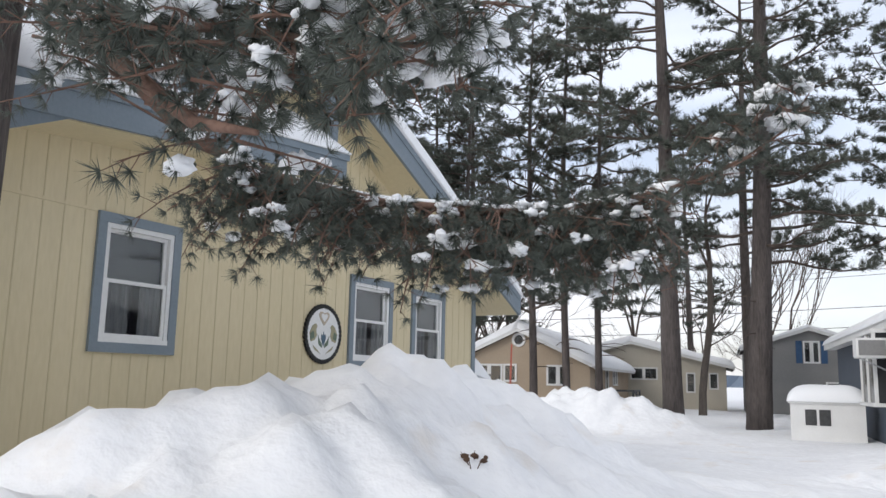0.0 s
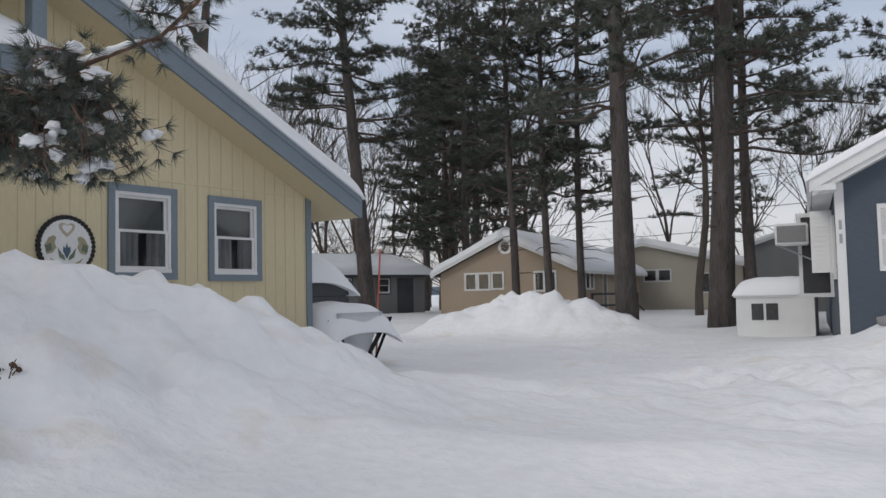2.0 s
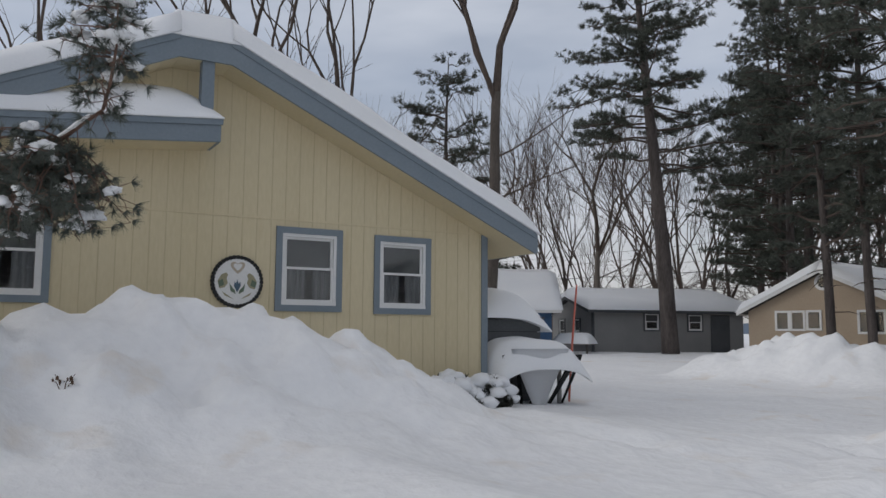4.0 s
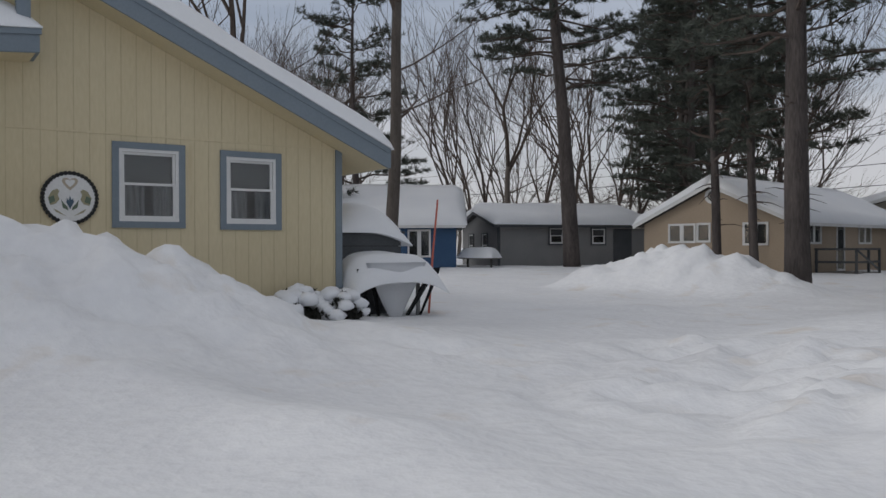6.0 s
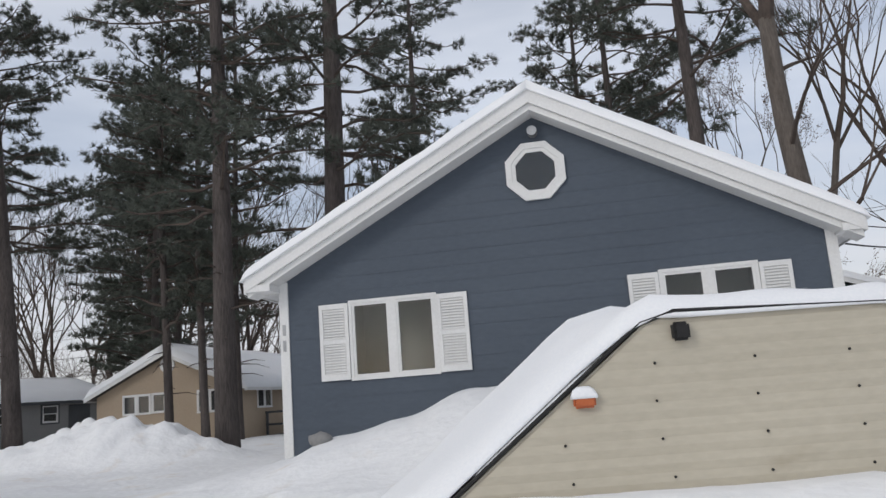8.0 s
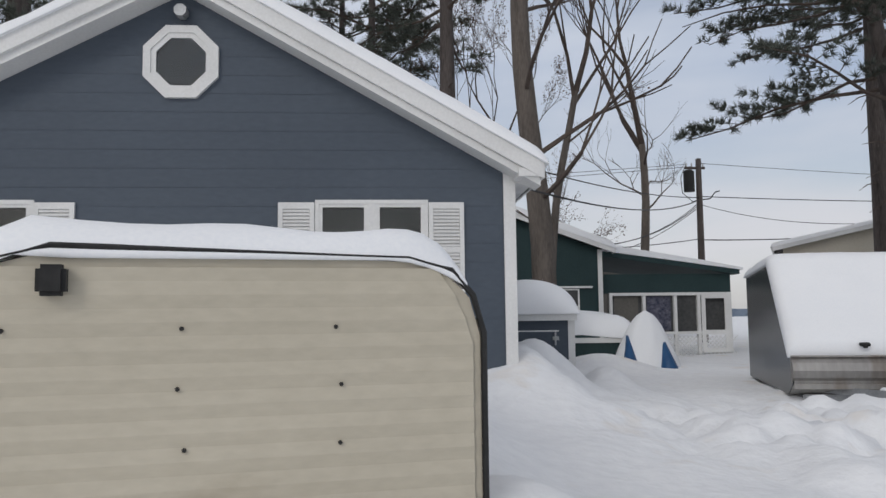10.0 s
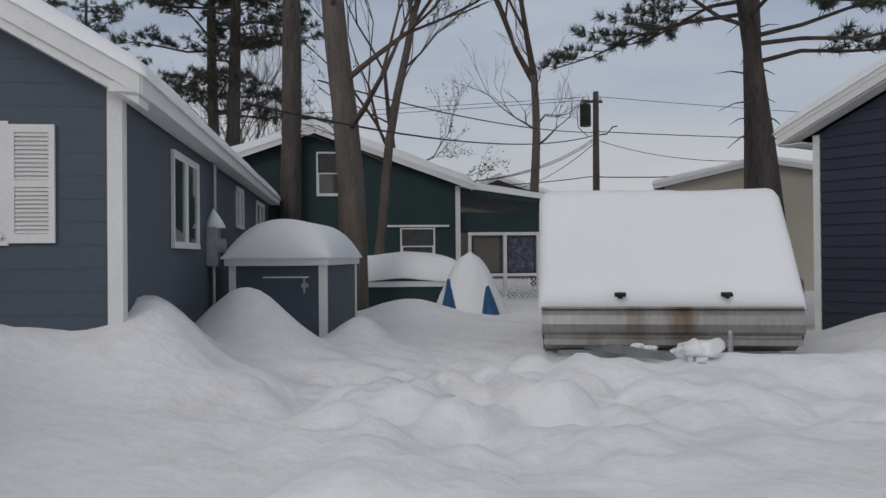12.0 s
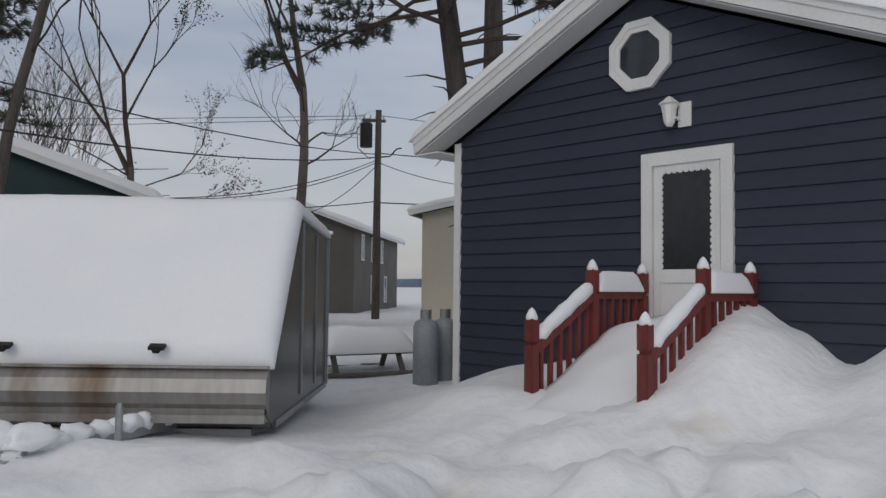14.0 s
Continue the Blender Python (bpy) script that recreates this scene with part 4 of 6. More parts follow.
def bare_tree(name, m, h, r, seed, levels=5, leaves=0, mat=None, fork=0.35, lean=(0, 0), label="", spread=0.62, min_z=0.35, group="bare hardwood trees"):
    """Leafless hardwood grown by forking, with optional clinging dead leaves."""
    rng = random.Random(seed)
    t = thing(name, m, label or "bare leafless hardwood tree with fine dark twigs", "tree", group)
    tb, bb = bmesh.new(), bmesh.new()
    verts, faces = [], []
    trunk_top = h * fork

    def grow(p, d, L, rad, lev):
        bend = Vector((rng.uniform(-.22, .22), rng.uniform(-.22, .22), rng.uniform(-.02, .16)))
        p1 = p + d * L * 0.5
        d2 = (d + bend).normalized()
        p2 = p1 + d2 * L * 0.5
        tube(bb, [p, p1, p2], [rad, rad * 0.82, rad * 0.66], 6 if lev <= 1 else (4 if lev <= 3 else 3), cap=False)
        if leaves and lev >= levels - 1:
            for _ in range(leaves):
                if rng.random() < 0.6:
                    c = p.lerp(p2, rng.random()) + Vector((rng.uniform(-.1, .1), rng.uniform(-.1, .1), rng.uniform(-.14, .02)))
                    a = Vector((rng.uniform(-1, 1), rng.uniform(-1, 1), rng.uniform(-1, 0.2))).normalized() * 0.085
                    b = a.orthogonal().normalized() * 0.035
                    i = len(verts)
                    verts.extend([tuple(c), tuple(c + a * 0.5 + b), tuple(c + a), tuple(c + a * 0.5 - b)])
                    faces.append((i, i + 1, i + 2, i + 3))
        if lev >= levels:
            return
        kids = 2 if rng.random() < 0.55 else 3
        for kk in range(kids):
            az = rng.uniform(0, 2 * math.pi)
            o = d2.orthogonal().normalized()
            o = o * math.cos(az) + d2.cross(o) * math.sin(az)
            nd = (d2 + o * rng.uniform(0.35, 1.0) * spread + Vector((0, 0, 0.16))).normalized()
            grow(p2 if kk < 2 else p1, nd, L * rng.uniform(0.62, 0.86), rad * rng.uniform(0.5, 0.68), lev + 1)

    n = 7
    pts = [Vector((lean[0] * i / n + 0.08 * math.sin(i + seed), lean[1] * i / n, trunk_top * i / n - (0.6 if i == 0 else 0))) for i in range(n + 1)]
    tube(tb, pts, [r * (1.12 if i == 0 else 1) * (1 - 0.35 * i / n) for i in range(n + 1)], 10)
    part("trunk", tb, mat or BARK_PALE, t, smooth=True)
    top = pts[-1]
    up = (pts[-1] - pts[-2]).normalized()
    L0 = h * (1 - fork) * 0.40
    for kk in range(3):
        az = rng.uniform(0, 2 * math.pi)
        grow(top - up * 0.2 * kk, (up + Vector((math.cos(az), math.sin(az), 0)) * (0.12 if kk == 0 else 0.5)).normalized(), L0, r * (0.62 if kk == 0 else 0.42), 1)
    for kk in range(int(3 + 3 * rng.random())):
        f = rng.uniform(min_z, 0.95)
        az = rng.uniform(0, 2 * math.pi)
        q = pts[int(f * n)].lerp(pts[int(f * n) + 1], f * n - int(f * n))
        grow(q, Vector((math.cos(az), math.sin(az), 0.45)).normalized(), L0 * 0.6, r * 0.22, 3)
    tagged(part("twig_tangle", bb, TWIG, t), kind="stuff")
    if leaves and faces:
        mesh_part("dead_leaves", verts, faces, DEADLEAF, t, "brown clinging dead leaves")
    return t


def G(x, y):
    return ground(x, y)


# big pines between the cottages
pine("pine_tree", pose(-5.01, 8.62, G(-5.01, 8.62)), 21, 0.30, 5.8, 3.8, 11, limbs=58, lean=(-0.6, 0.2))
pine("pine_tree", pose(-2.70, 9.89, G(-2.70, 9.89)), 22, 0.36, 4.6, 4.4, 12, limbs=66, lean=(0.6, 0))
pine("pine_tree", pose(-18.69, 17.66, G(-18.69, 17.66)), 22, 0.36, 7.8, 5.4, 13, limbs=78, lean=(-1.5, 0))
pine("pine_tree", pose(-11.03, 15.97, G(-11.03, 15.97)), 17, 0.165, 3.6, 3.2, 14, limbs=62)
pine("pine_tree", pose(-9.66, 16.15, G(-9.66, 16.15)), 18, 0.16, 4.2, 2.9, 15, limbs=54)
pine("pine_tree", pose(-8.28, 16.15, G(-8.28, 16.15)), 18, 0.15, 3.8, 3.0, 16, limbs=56)
pine("pine_tree", pose(-17.6, 28.5, G(-17.6, 28.5)), 20, 0.26, 4.5, 4.6, 17, limbs=60)
pine("pine_tree", pose(-20.5, 30.5, G(-20, 30)), 20, 0.26, 5.0, 4.8, 18, limbs=56)
pine("pine_tree", pose(7.75, 15.2, G(7.75, 15)), 22, 0.33, 9.5, 4.5, 19, limbs=46, lean=(0.2, 0))
pine("pine_tree", pose(19.5, 10.4, G(19.5, 10.4)), 20, 0.26, 5.6, 6.6, 20, limbs=72, lean=(-2.4, 0.2), sparse=0.9)
pine("pine_tree", pose(21.0, 14.6, G(21.8, 14.6)), 21, 0.33, 9.0, 5.0, 21, limbs=36, lean=(0.3, 0))
pine("pine_tree", pose(-2.59, 21.5, G(-2.59, 21.5)), 21, 0.26, 7.0, 4.6, 22, limbs=50)
pine("pine_tree", pose(5.5, 22.0, G(5.5, 22)), 20, 0.30, 7.5, 4.6, 23, limbs=46)
pine("pine_tree", pose(-16.7, 25.0, 0.8), 18, 0.24, 2.8, 4.6, 28, limbs=64)
pine("pine_tree", pose(-19.5, 29.5, 0.8), 19, 0.24, 3.0, 4.6, 29, limbs=60)
pine("pine_tree", pose(-24.5, 36.0, 0.6), 19, 0.25, 4.0, 4.6, 25, limbs=56)
pine("pine_tree", pose(-6.0, 44.0, 0.6), 20, 0.25, 5.0, 4.6, 26, limbs=56)
pine("pine_tree", pose(4.4, 24.6, 0.6), 20, 0.27, 6.0, 4.8, 27, limbs=52)
# hardwoods
bare_tree("hardwood_tree", pose(9.5, 8.9, G(9.4, 8.8)), 17, 0.30, 31, levels=5, fork=0.55, lean=(-0.5, 0), label="thick grey hardwood trunk with snow-flecked bark")
bare_tree("hardwood_tree", pose(9.85, 11.6, G(9.85, 11.6)), 13, 0.13, 32, levels=5, fork=0.55, lean=(1.1, 0.3), leaves=2)
bare_tree("hardwood_tree", pose(11.2, 23.6, G(11, 23.6)), 13, 0.17, 33, levels=7, leaves=8, fork=0.40, label="young oak with clinging brown dead leaves")
bare_tree("hardwood_tree", pose(17.0, 24.4, G(17, 24.4)), 17, 0.22, 34, levels=7, fork=0.5, label="tall bare maple with forked trunk")
bare_tree("hardwood_tree", pose(-4.58, 20.4, G(-4.58, 20.4)), 12, 0.17, 35, levels=5, fork=0.55, lean=(0.5, 0), label="slim pale leaning hardwood tree")
bare_tree("hardwood_tree", pose(-21.0, 9.2, G(-21, 9.2)), 20, 0.27, 36, levels=6, fork=0.52, lean=(0.5, 0))
bare_tree("hardwood_tree", pose(-25.7, 21.6, G(-25.7, 21.6)), 13, 0.20, 37, levels=6, fork=0.40)
# behind the yellow cottage
pine("pine_tree", pose(-27.0, 12.2, 0.6), 14, 0.20, 2.6, 3.8, 51, limbs=52)
pine("pine_tree", pose(-33.5, -1.6, 0.6), 17, 0.24, 5.0, 4.6, 52, limbs=48)
bare_tree("hardwood_tree", pose(-25.0, 1.4, 0.6), 18, 0.24, 53, levels=6, fork=0.40)
bare_tree("hardwood_tree", pose(-23.5, 3.9, 0.6), 17, 0.20, 54, levels=6, fork=0.45)
bare_tree("hardwood_tree", pose(-30.5, -5.0, 0.6), 17, 0.22, 55, levels=6, fork=0.35)
far_a = bare_tree("far_hardwood", pose(-44, 38, 0.5), 15, 0.20, 41, levels=6, fork=0.25, group="far winter woods")
far_b = bare_tree("far_hardwood", pose(-38, 44, 0.5), 17, 0.22, 42, levels=6, fork=0.3, leaves=2, group="far winter woods")
far_c = bare_tree("far_hardwood", pose(-52, 30, 0.5), 14, 0.2, 43, levels=6, fork=0.22, group="far winter woods")
rng = random.Random(7)
for i in range(46):
    a = radians(rng.uniform(20, 78))
    d = rng.uniform(52, 95)
    copy_thing((far_a, far_b, far_c)[i % 3], pose(3 - d * math.sin(a), -11 + d * math.cos(a), 0.4, 0, 0, rng.uniform(0, 360)))
for i in range(5):
    a = radians(rng.uniform(2, 18))
    d = rng.uniform(60, 80)
    copy_thing((far_a, far_b, far_c)[i % 3], pose(6 - d * math.sin(a), -8 + d * math.cos(a), 0.4, 0, 0, rng.uniform(0, 360)))


# ---- snow-buried camper shell ----
CP = pose(6.2, -5.75, 0, 0, 0, 11)
SKEW = Matrix.Identity(4)
SKEW[0][1] = 0.139  # the tail end is not square to the side


# weathered brown, with the shade of the end turned from the sun mixed in
ENDPANEL = material("shaded_weathered_end", (0.27, 0.245, 0.205), (0.38, 0.35, 0.30), 0.6, coarse=1.8, fine=26, bump=0.2, dist=0.004, stretch=(1, 0.4, 1.6), dirt=(0.20, 0.165, 0.125), dirt_at=0.55)


def camper():
    c = thing("camper", CP, "cream corrugated camper shell buried under drifted snow", "camper")
    prof = [(0.0, 0.2), (0.0, 1.66), (-0.04, 1.80), (-0.12, 1.885), (-0.26, 1.93), (-1.46, 1.96), (-1.64, 1.91), (-3.82, 0.2)]
    part("body", prism(prof, 0.012, 3.76), CREAM, c)
    # corrugated side skin: shallow horizontal ribs
    def span(z):
        xl = -3.82 + (z - 0.2) / 1.71 * 2.18
        xr = 0.0 if z < 1.66 else (-(z - 1.66) * 0.45 if z < 1.88 else -0.12 - (z - 1.90) * 2.6)
        return xl + 0.03, xr - 0.03
    z = 0.25
    while z < 1.84:
        a, b = span(z)
        a2, b2 = span(min(z + 0.092, 2.0))
        bm = bmesh.new()
        v = [bm.verts.new(p) for p in ((a, -0.004, z), (b, -0.004, z), ((b + b2) / 2, 0.0035, z + 0.046), ((a + a2) / 2, 0.0035, z + 0.046), (b2, -0.004, z + 0.092), (a2, -0.004, z + 0.092))]
        bm.faces.new((v[0], v[1], v[2], v[3]))
        bm.faces.new((v[3], v[2], v[4], v[5]))
        part("corrugated_strip", bm, CREAM, c)
        e = bmesh.new()
        ye = 3.70
        w = [e.verts.new(p) for p in ((0.008, 0.05, z), (0.008, ye, z), (0.022, ye, z + 0.07), (0.022, 0.05, z + 0.07), (0.008, ye, z + 0.092), (0.008, 0.05, z + 0.092))]
        e.faces.new((w[0], w[1], w[2], w[3]))
        e.faces.new((w[3], w[2], w[4], w[5]))
        if z < 1.7:
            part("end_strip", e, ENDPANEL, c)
        else:
            e.free()
        z += 0.092
    # dark edge moulding round the side
    bm = bmesh.new()
    tube(bm, [(p[0], 0.0, p[1]) for p in [(-3.84, 0.20), (-1.65, 1.925), (-1.46, 1.975), (-0.27, 1.945), (-0.11, 1.90), (-0.028, 1.81), (0.012, 1.67), (0.012, 0.2)]], [0.012] * 8, 6)
    part("edge_moulding", bm, BLACK, c)
    part("corner_post", boxes((-0.005, 0.02, 3.73, 3.78, 0.2, 1.7)), BLACK, c)
    lamp = part("marker_lamp", boxes((-2.06, -1.94, -0.05, -0.005, 1.49, 1.56), bev=0.012), ORANGE, c, "orange marker lamp with snow cap")
    part("lamp_snow", snow_pad(-2.07, -1.93, -0.055, -0.003, lambda x, y: 1.56, 0.05, 3, 0.05, 6), SNOW, lamp, smooth=True)
    part("porch_light", boxes((-1.49, -1.40, -0.075, -0.005, 1.81, 1.91), bev=0.014), BLACK, c, "black cylindrical lamp")
    rivet = None
    rr = random.Random(3)
    for k in range(4):
        for j in range(6):
            x, z = -2.13 + k * 0.53 + j * 0.01, 1.70 - j * 0.20
            if span(z)[0] + 0.1 < x < -0.05 or False:
                if rivet is None:
                    bm = bmesh.new()
                    tube(bm, [(0, 0, 0), (0, -0.010, 0)], [0.0085, 0.006], 6)
                    o = part("rivet", bm, BLACK, c)
                    rivet = o.data
                else:
                    o = new("rivet", rivet)
                    o.parent = c
                o.location = (x + rr.uniform(-.02, .02), -0.003, z)
    for k in range(5):
        for j in range(4):
            o = new("rivet", rivet)
            o.parent = c
            o.matrix_local = pose(0.02, 0.3 + 0.75 * k, 0.7 + 0.27 * j + 0.02 * k, 0, 0, 90)
    for o in c.children:
        if o.name.split('.')[0] in ('body', 'corner_post', 'end_strip'):
            o.data.transform(SKEW)
    for o in c.children:
        if o.name.startswith('rivet') and o.location.y > 0.1:
            o.location.x += 0.139 * o.location.y
    return c


def camper_snow():
    """Snow over the roof and the sloping nose of the camper."""
    def base(x, y):
        if x > -0.35:
            return 1.955 - 0.10 * ((x + 0.35) / 0.3) ** 2
        return 1.955 if x > -1.52 else max(0.1, 2.015 - (-1.55 - x) * 0.80 - 0.06 * max(0.0, 1 - (-1.52 - x) / 0.2))
    bm = snow_pad(-4.0, -0.05, -0.01, 3.80, lambda x, y: base(x, y) + (0.0 if x > -1.5 else 0.05 * min(1.0, (-1.5 - x) / 0.5)) + (0.30 * min(1.0, max(0.0, y - 0.05) / 1.1) ** 0.8 * min(1.0, max(0.0, (-1.45 - x) / 0.6)) if y < 3.0 else 0.30 * max(0.0, (3.8 - y) / 0.8) * min(1.0, max(0.0, (-1.45 - x) / 0.6))), 0.10, 6.0, 0.16, 40, 0.05)
    bmesh.ops.transform(bm, verts=bm.verts[:], matrix=SKEW)
    ob = part("camper_snow", bm, SNOW, smooth=True)
    ob.matrix_world = CP
    return tagged(ob, "smooth white snow load on the camper roof", "snow")


camper()
camper_snow()

# ---- enclosed sledge trailer under snow ----
TR = pose(14.90, 1.885, 0, 0, 0, -15)


def trailer():
    t = thing("enclosed_trailer", TR, "aluminium clamshell trailer with dark sides under thick snow", "trailer")
    W, L = 3.2, 3.3
    side = [(0.0, 0.72), (-0.03, 0.92), (0.05, 1.10), (1.20, 2.52), (1.35, 2.58), (L, 2.46), (L, 0.62), (0.35, 0.55)]

    def prof_part(name, x0, x1, pts, mat, label=""):
        bm = bmesh.new()
        a = [bm.verts.new((x0, y, z)) for y, z in pts]
        b = [bm.verts.new((x1, y, z)) for y, z in pts]
        n = len(pts)
        bm.faces.new(a)
        bm.faces.new(b[::-1])
        for i in range(n):
            bm.faces.new((a[i], b[i], b[(i + 1) % n], a[(i + 1) % n]))
        bmesh.ops.recalc_face_normals(bm, faces=bm.faces[:])
        return part(name, bm, mat, t, label)
    prof_part("body", -W + 0.02, -0.02, side, ALU)
    prof_part("side_panel", -0.018, 0.0, side, SMOKED, "dark glossy side panel")
    prof_part("side_panel", -W, -W + 0.018, side, SMOKED, "dark glossy side panel")
    # rolled nose
    nose = [(0.03, 0.74), (-0.06, 0.82), (-0.10, 0.92), (-0.07, 1.03), (0.02, 1.11), (0.06, 1.11), (0.06, 0.74)]
    prof_part("nose_skin", -W - 0.01, 0.01, nose, ALU, "stained aluminium nose")
    prof_part("lower_rail", -W + 0.01, -0.01, [(-0.04, 0.655), (-0.04, 0.725), (0.3, 0.725), (0.3, 0.655)], ALU)
    prof_part("top_lip", -W - 0.012, 0.012, [(-0.02, 1.112), (-0.02, 1.135), (0.10, 1.135), (0.10, 1.112)], ALU)
    # side door frame with pale edges
    part("door_edge", boxes((0.002, 0.02, 1.55, 1.60, 0.70, 2.48)), STEEL, t)
    part("door_edge", boxes((0.002, 0.018, 2.45, 2.48, 0.70, 2.42)), STEEL, t)
    part("edge_trim", boxes((0.002, 0.016, 0.36, L, 0.56, 0.62)), STEEL, t)
    part("rear_post", boxes((-0.03, 0.03, L - 0.03, L + 0.02, 0.6, 2.47)), STEEL, t)
    # floor frame, wheels, tongue, coupler, jack
    part("chassis", boxes((-W + 0.2, -0.2, 0.3, L, 0.45, 0.55)), STEEL, t)
    for x in (-W + 0.25, -0.25):
        bm = bmesh.new()
        tube(bm, [(x - 0.1, 1.9, 0.45), (x + 0.1, 1.9, 0.45)], [0.27, 0.27], 20)
        part("wheel", bm, BLACK, t)
    bm = bmesh.new()
    tube(bm, [(-W + 0.5, 0.4, 0.62), (-1.46, -1.12, 0.60)], [0.075, 0.07], 4)
    part("tongue_rail", bm, STEEL, t)
    bm = bmesh.new()
    tube(bm, [(-0.9, 0.3, 0.62), (-1.46, -1.12, 0.60)], [0.075, 0.07], 4)
    part("tongue_rail", bm, STEEL, t)
    cb = boxes((-1.54, -1.38, -1.34, -1.04, 0.55, 0.68), (-1.51, -1.41, -1.46, -1.32, 0.50, 0.62), bev=0.015)
    box(cb, -1.49, -1.44, -1.22, -1.17, 0.38, 0.56)
    part("coupler", cb, STEEL, t, "galvanised ball coupler")
    bm = bmesh.new()
    tube(bm, [(-1.0, -0.62, 0.42), (-1.0, -0.62, 0.86), (-1.0, -0.62, 0.90)], [0.032, 0.032, 0.02], 8)
    tube(bm, [(-1.0, -0.62, 0.60), (-0.82, -0.68, 0.55)], [0.014, 0.012], 5)
    part("jack", bm, STEEL, t)
    bm = bmesh.new()
    tube(bm, [(-1.40, -1.30, 0.53), (-1.22, -1.34, 0.55), (-1.10, -1.30, 0.52)], [0.018, 0.014, 0.010], 6)
    tube(bm, [(-1.52, -1.34, 0.52), (-1.60, -1.30, 0.44), (-1.62, -1.22, 0.50)], [0.012, 0.012, 0.010], 6)
    part("safety_chain", bm, BLACK, t)
    return t


def trailer_snow():
    W, L = 3.2, 3.3

    def base(x, y):
        if y < 0.62:
            return 1.11 + (max(y, 0.05) - 0.05) / 0.57 * 1.51
        return 2.66 - 0.03 * (y - 0.7)
    # sheet over the sloping front and the top, thin at the lower edge
    n, k = 30, 34
    bm = bmesh.new()

    def stt(u):
        return 0.5 - 0.5 * math.cos(math.pi * u)

    def path(v):
        # along the profile: slope then top
        s = v * (1.85 + 2.05)
        if s < 1.85:
            f = s / 1.85
            return Vector((0, 0.03 + 1.19 * f, 1.12 + 1.42 * f)), Vector((0, -0.77, 0.64))
        return Vector((0, 1.22 + (s - 1.85), 2.57 - 0.06 * (s - 1.85))), Vector((0, 0, 1))

    def top(u, v):
        p, nn = path(v)
        p2, n2 = path(min(1, v + 0.05))
        p1, n1 = path(max(0, v - 0.05))
        nn = (n1 + nn + n2).normalized()
        x = -W - 0.05 + (W + 0.1) * u
        e = min(1.0, min(u, 1 - u) * (W + 0.1) / 0.16)
        g = min(1.0, v * 3.9 / 0.20) * min(1.0, (1 - v) * 3.9 / 0.25)
        f = (1 - (1 - e) ** 2) ** 0.5 * (1 - (1 - g) ** 2) ** 0.5
        d = 0.15 * f * (1 + 0.25 * noise.noise((x * 0.9, v * 5, 2.0))) + 0.02 * f * noise.noise((x * 3, v * 14, 5))
        return Vector((x, p.y, p.z)) + nn * (d + 0.004)
    a = smooth_grid(bm, n, k, lambda u, v: top(stt(u), v))
    b = smooth_grid(bm, n, k, lambda u, v: Vector((-W - 0.05 + (W + 0.1) * stt(u), path(v)[0].y, path(v)[0].z)) - path(v)[1] * 0.03)
    for i in range(n):
        for j0 in (0, k):
            bm.faces.new((a[i][j0], a[i + 1][j0], b[i + 1][j0], b[i][j0]))
    for j in range(k):
        for i0 in (0, n):
            bm.faces.new((a[i0][j], a[i0][j + 1], b[i0][j + 1], b[i0][j]))
    bmesh.ops.recalc_face_normals(bm, faces=bm.faces[:])
    ob = part("trailer_snow", bm, SNOW, smooth=True)
    ob.matrix_world = TR
    tagged(ob, "smooth white snow sheet clinging to the trailer front", "snow")
    for x in (-2.22, -0.92):
        hnd = boxes((-0.07, 0.07, -0.05, 0.02, -0.018, 0.018), (-0.03, 0.03, -0.07, 0.0, -0.035, 0.0), bev=0.006)
        o = part("latch", hnd, BLACK, None)
        o.matrix_world = TR @ pose(x, -0.05, 1.30, 25, 0, 0)
        tagged(o, "black lid latch poking through the snow", "latch", "trailer latches")
    # snow heaped over the coupler and along both rails
    cv, cf = [], []
    rr = random.Random(21)
    for k in range(34):
        if k < 14:
            p = Vector((-1.46 + rr.uniform(-0.13, 0.13), -1.15 + rr.uniform(-0.18, 0.2), 0.70 + rr.uniform(-0.05, 0.06)))
            r = rr.uniform(0.07, 0.13)
        else:
            f = rr.random()
            p = Vector((-0.9, 0.3, 0.68)).lerp(Vector((-1.46, -1.12, 0.68)), f) if k % 3 else Vector((-2.4, 0.1, 0.67)).lerp(Vector((-1.46, -1.12, 0.68)), f)
            r = rr.uniform(0.05, 0.10) if k % 3 else rr.uniform(0.03, 0.05)
        lump(cv, cf, p, r, k * 1.7, (1.25, 1.25, 0.8), 0.7)
    cs = mesh_part("coupler_snow", cv, cf, SNOW, None, smooth=True)
    cs.matrix_world = TR
    tagged(cs, "clump of snow on the trailer coupler", "snow")


trailer()
trailer_snow()


# ---- small shed beside the blue-grey house ----
SH = pose(9.0, 4.4, 0, 0, 0, -12)


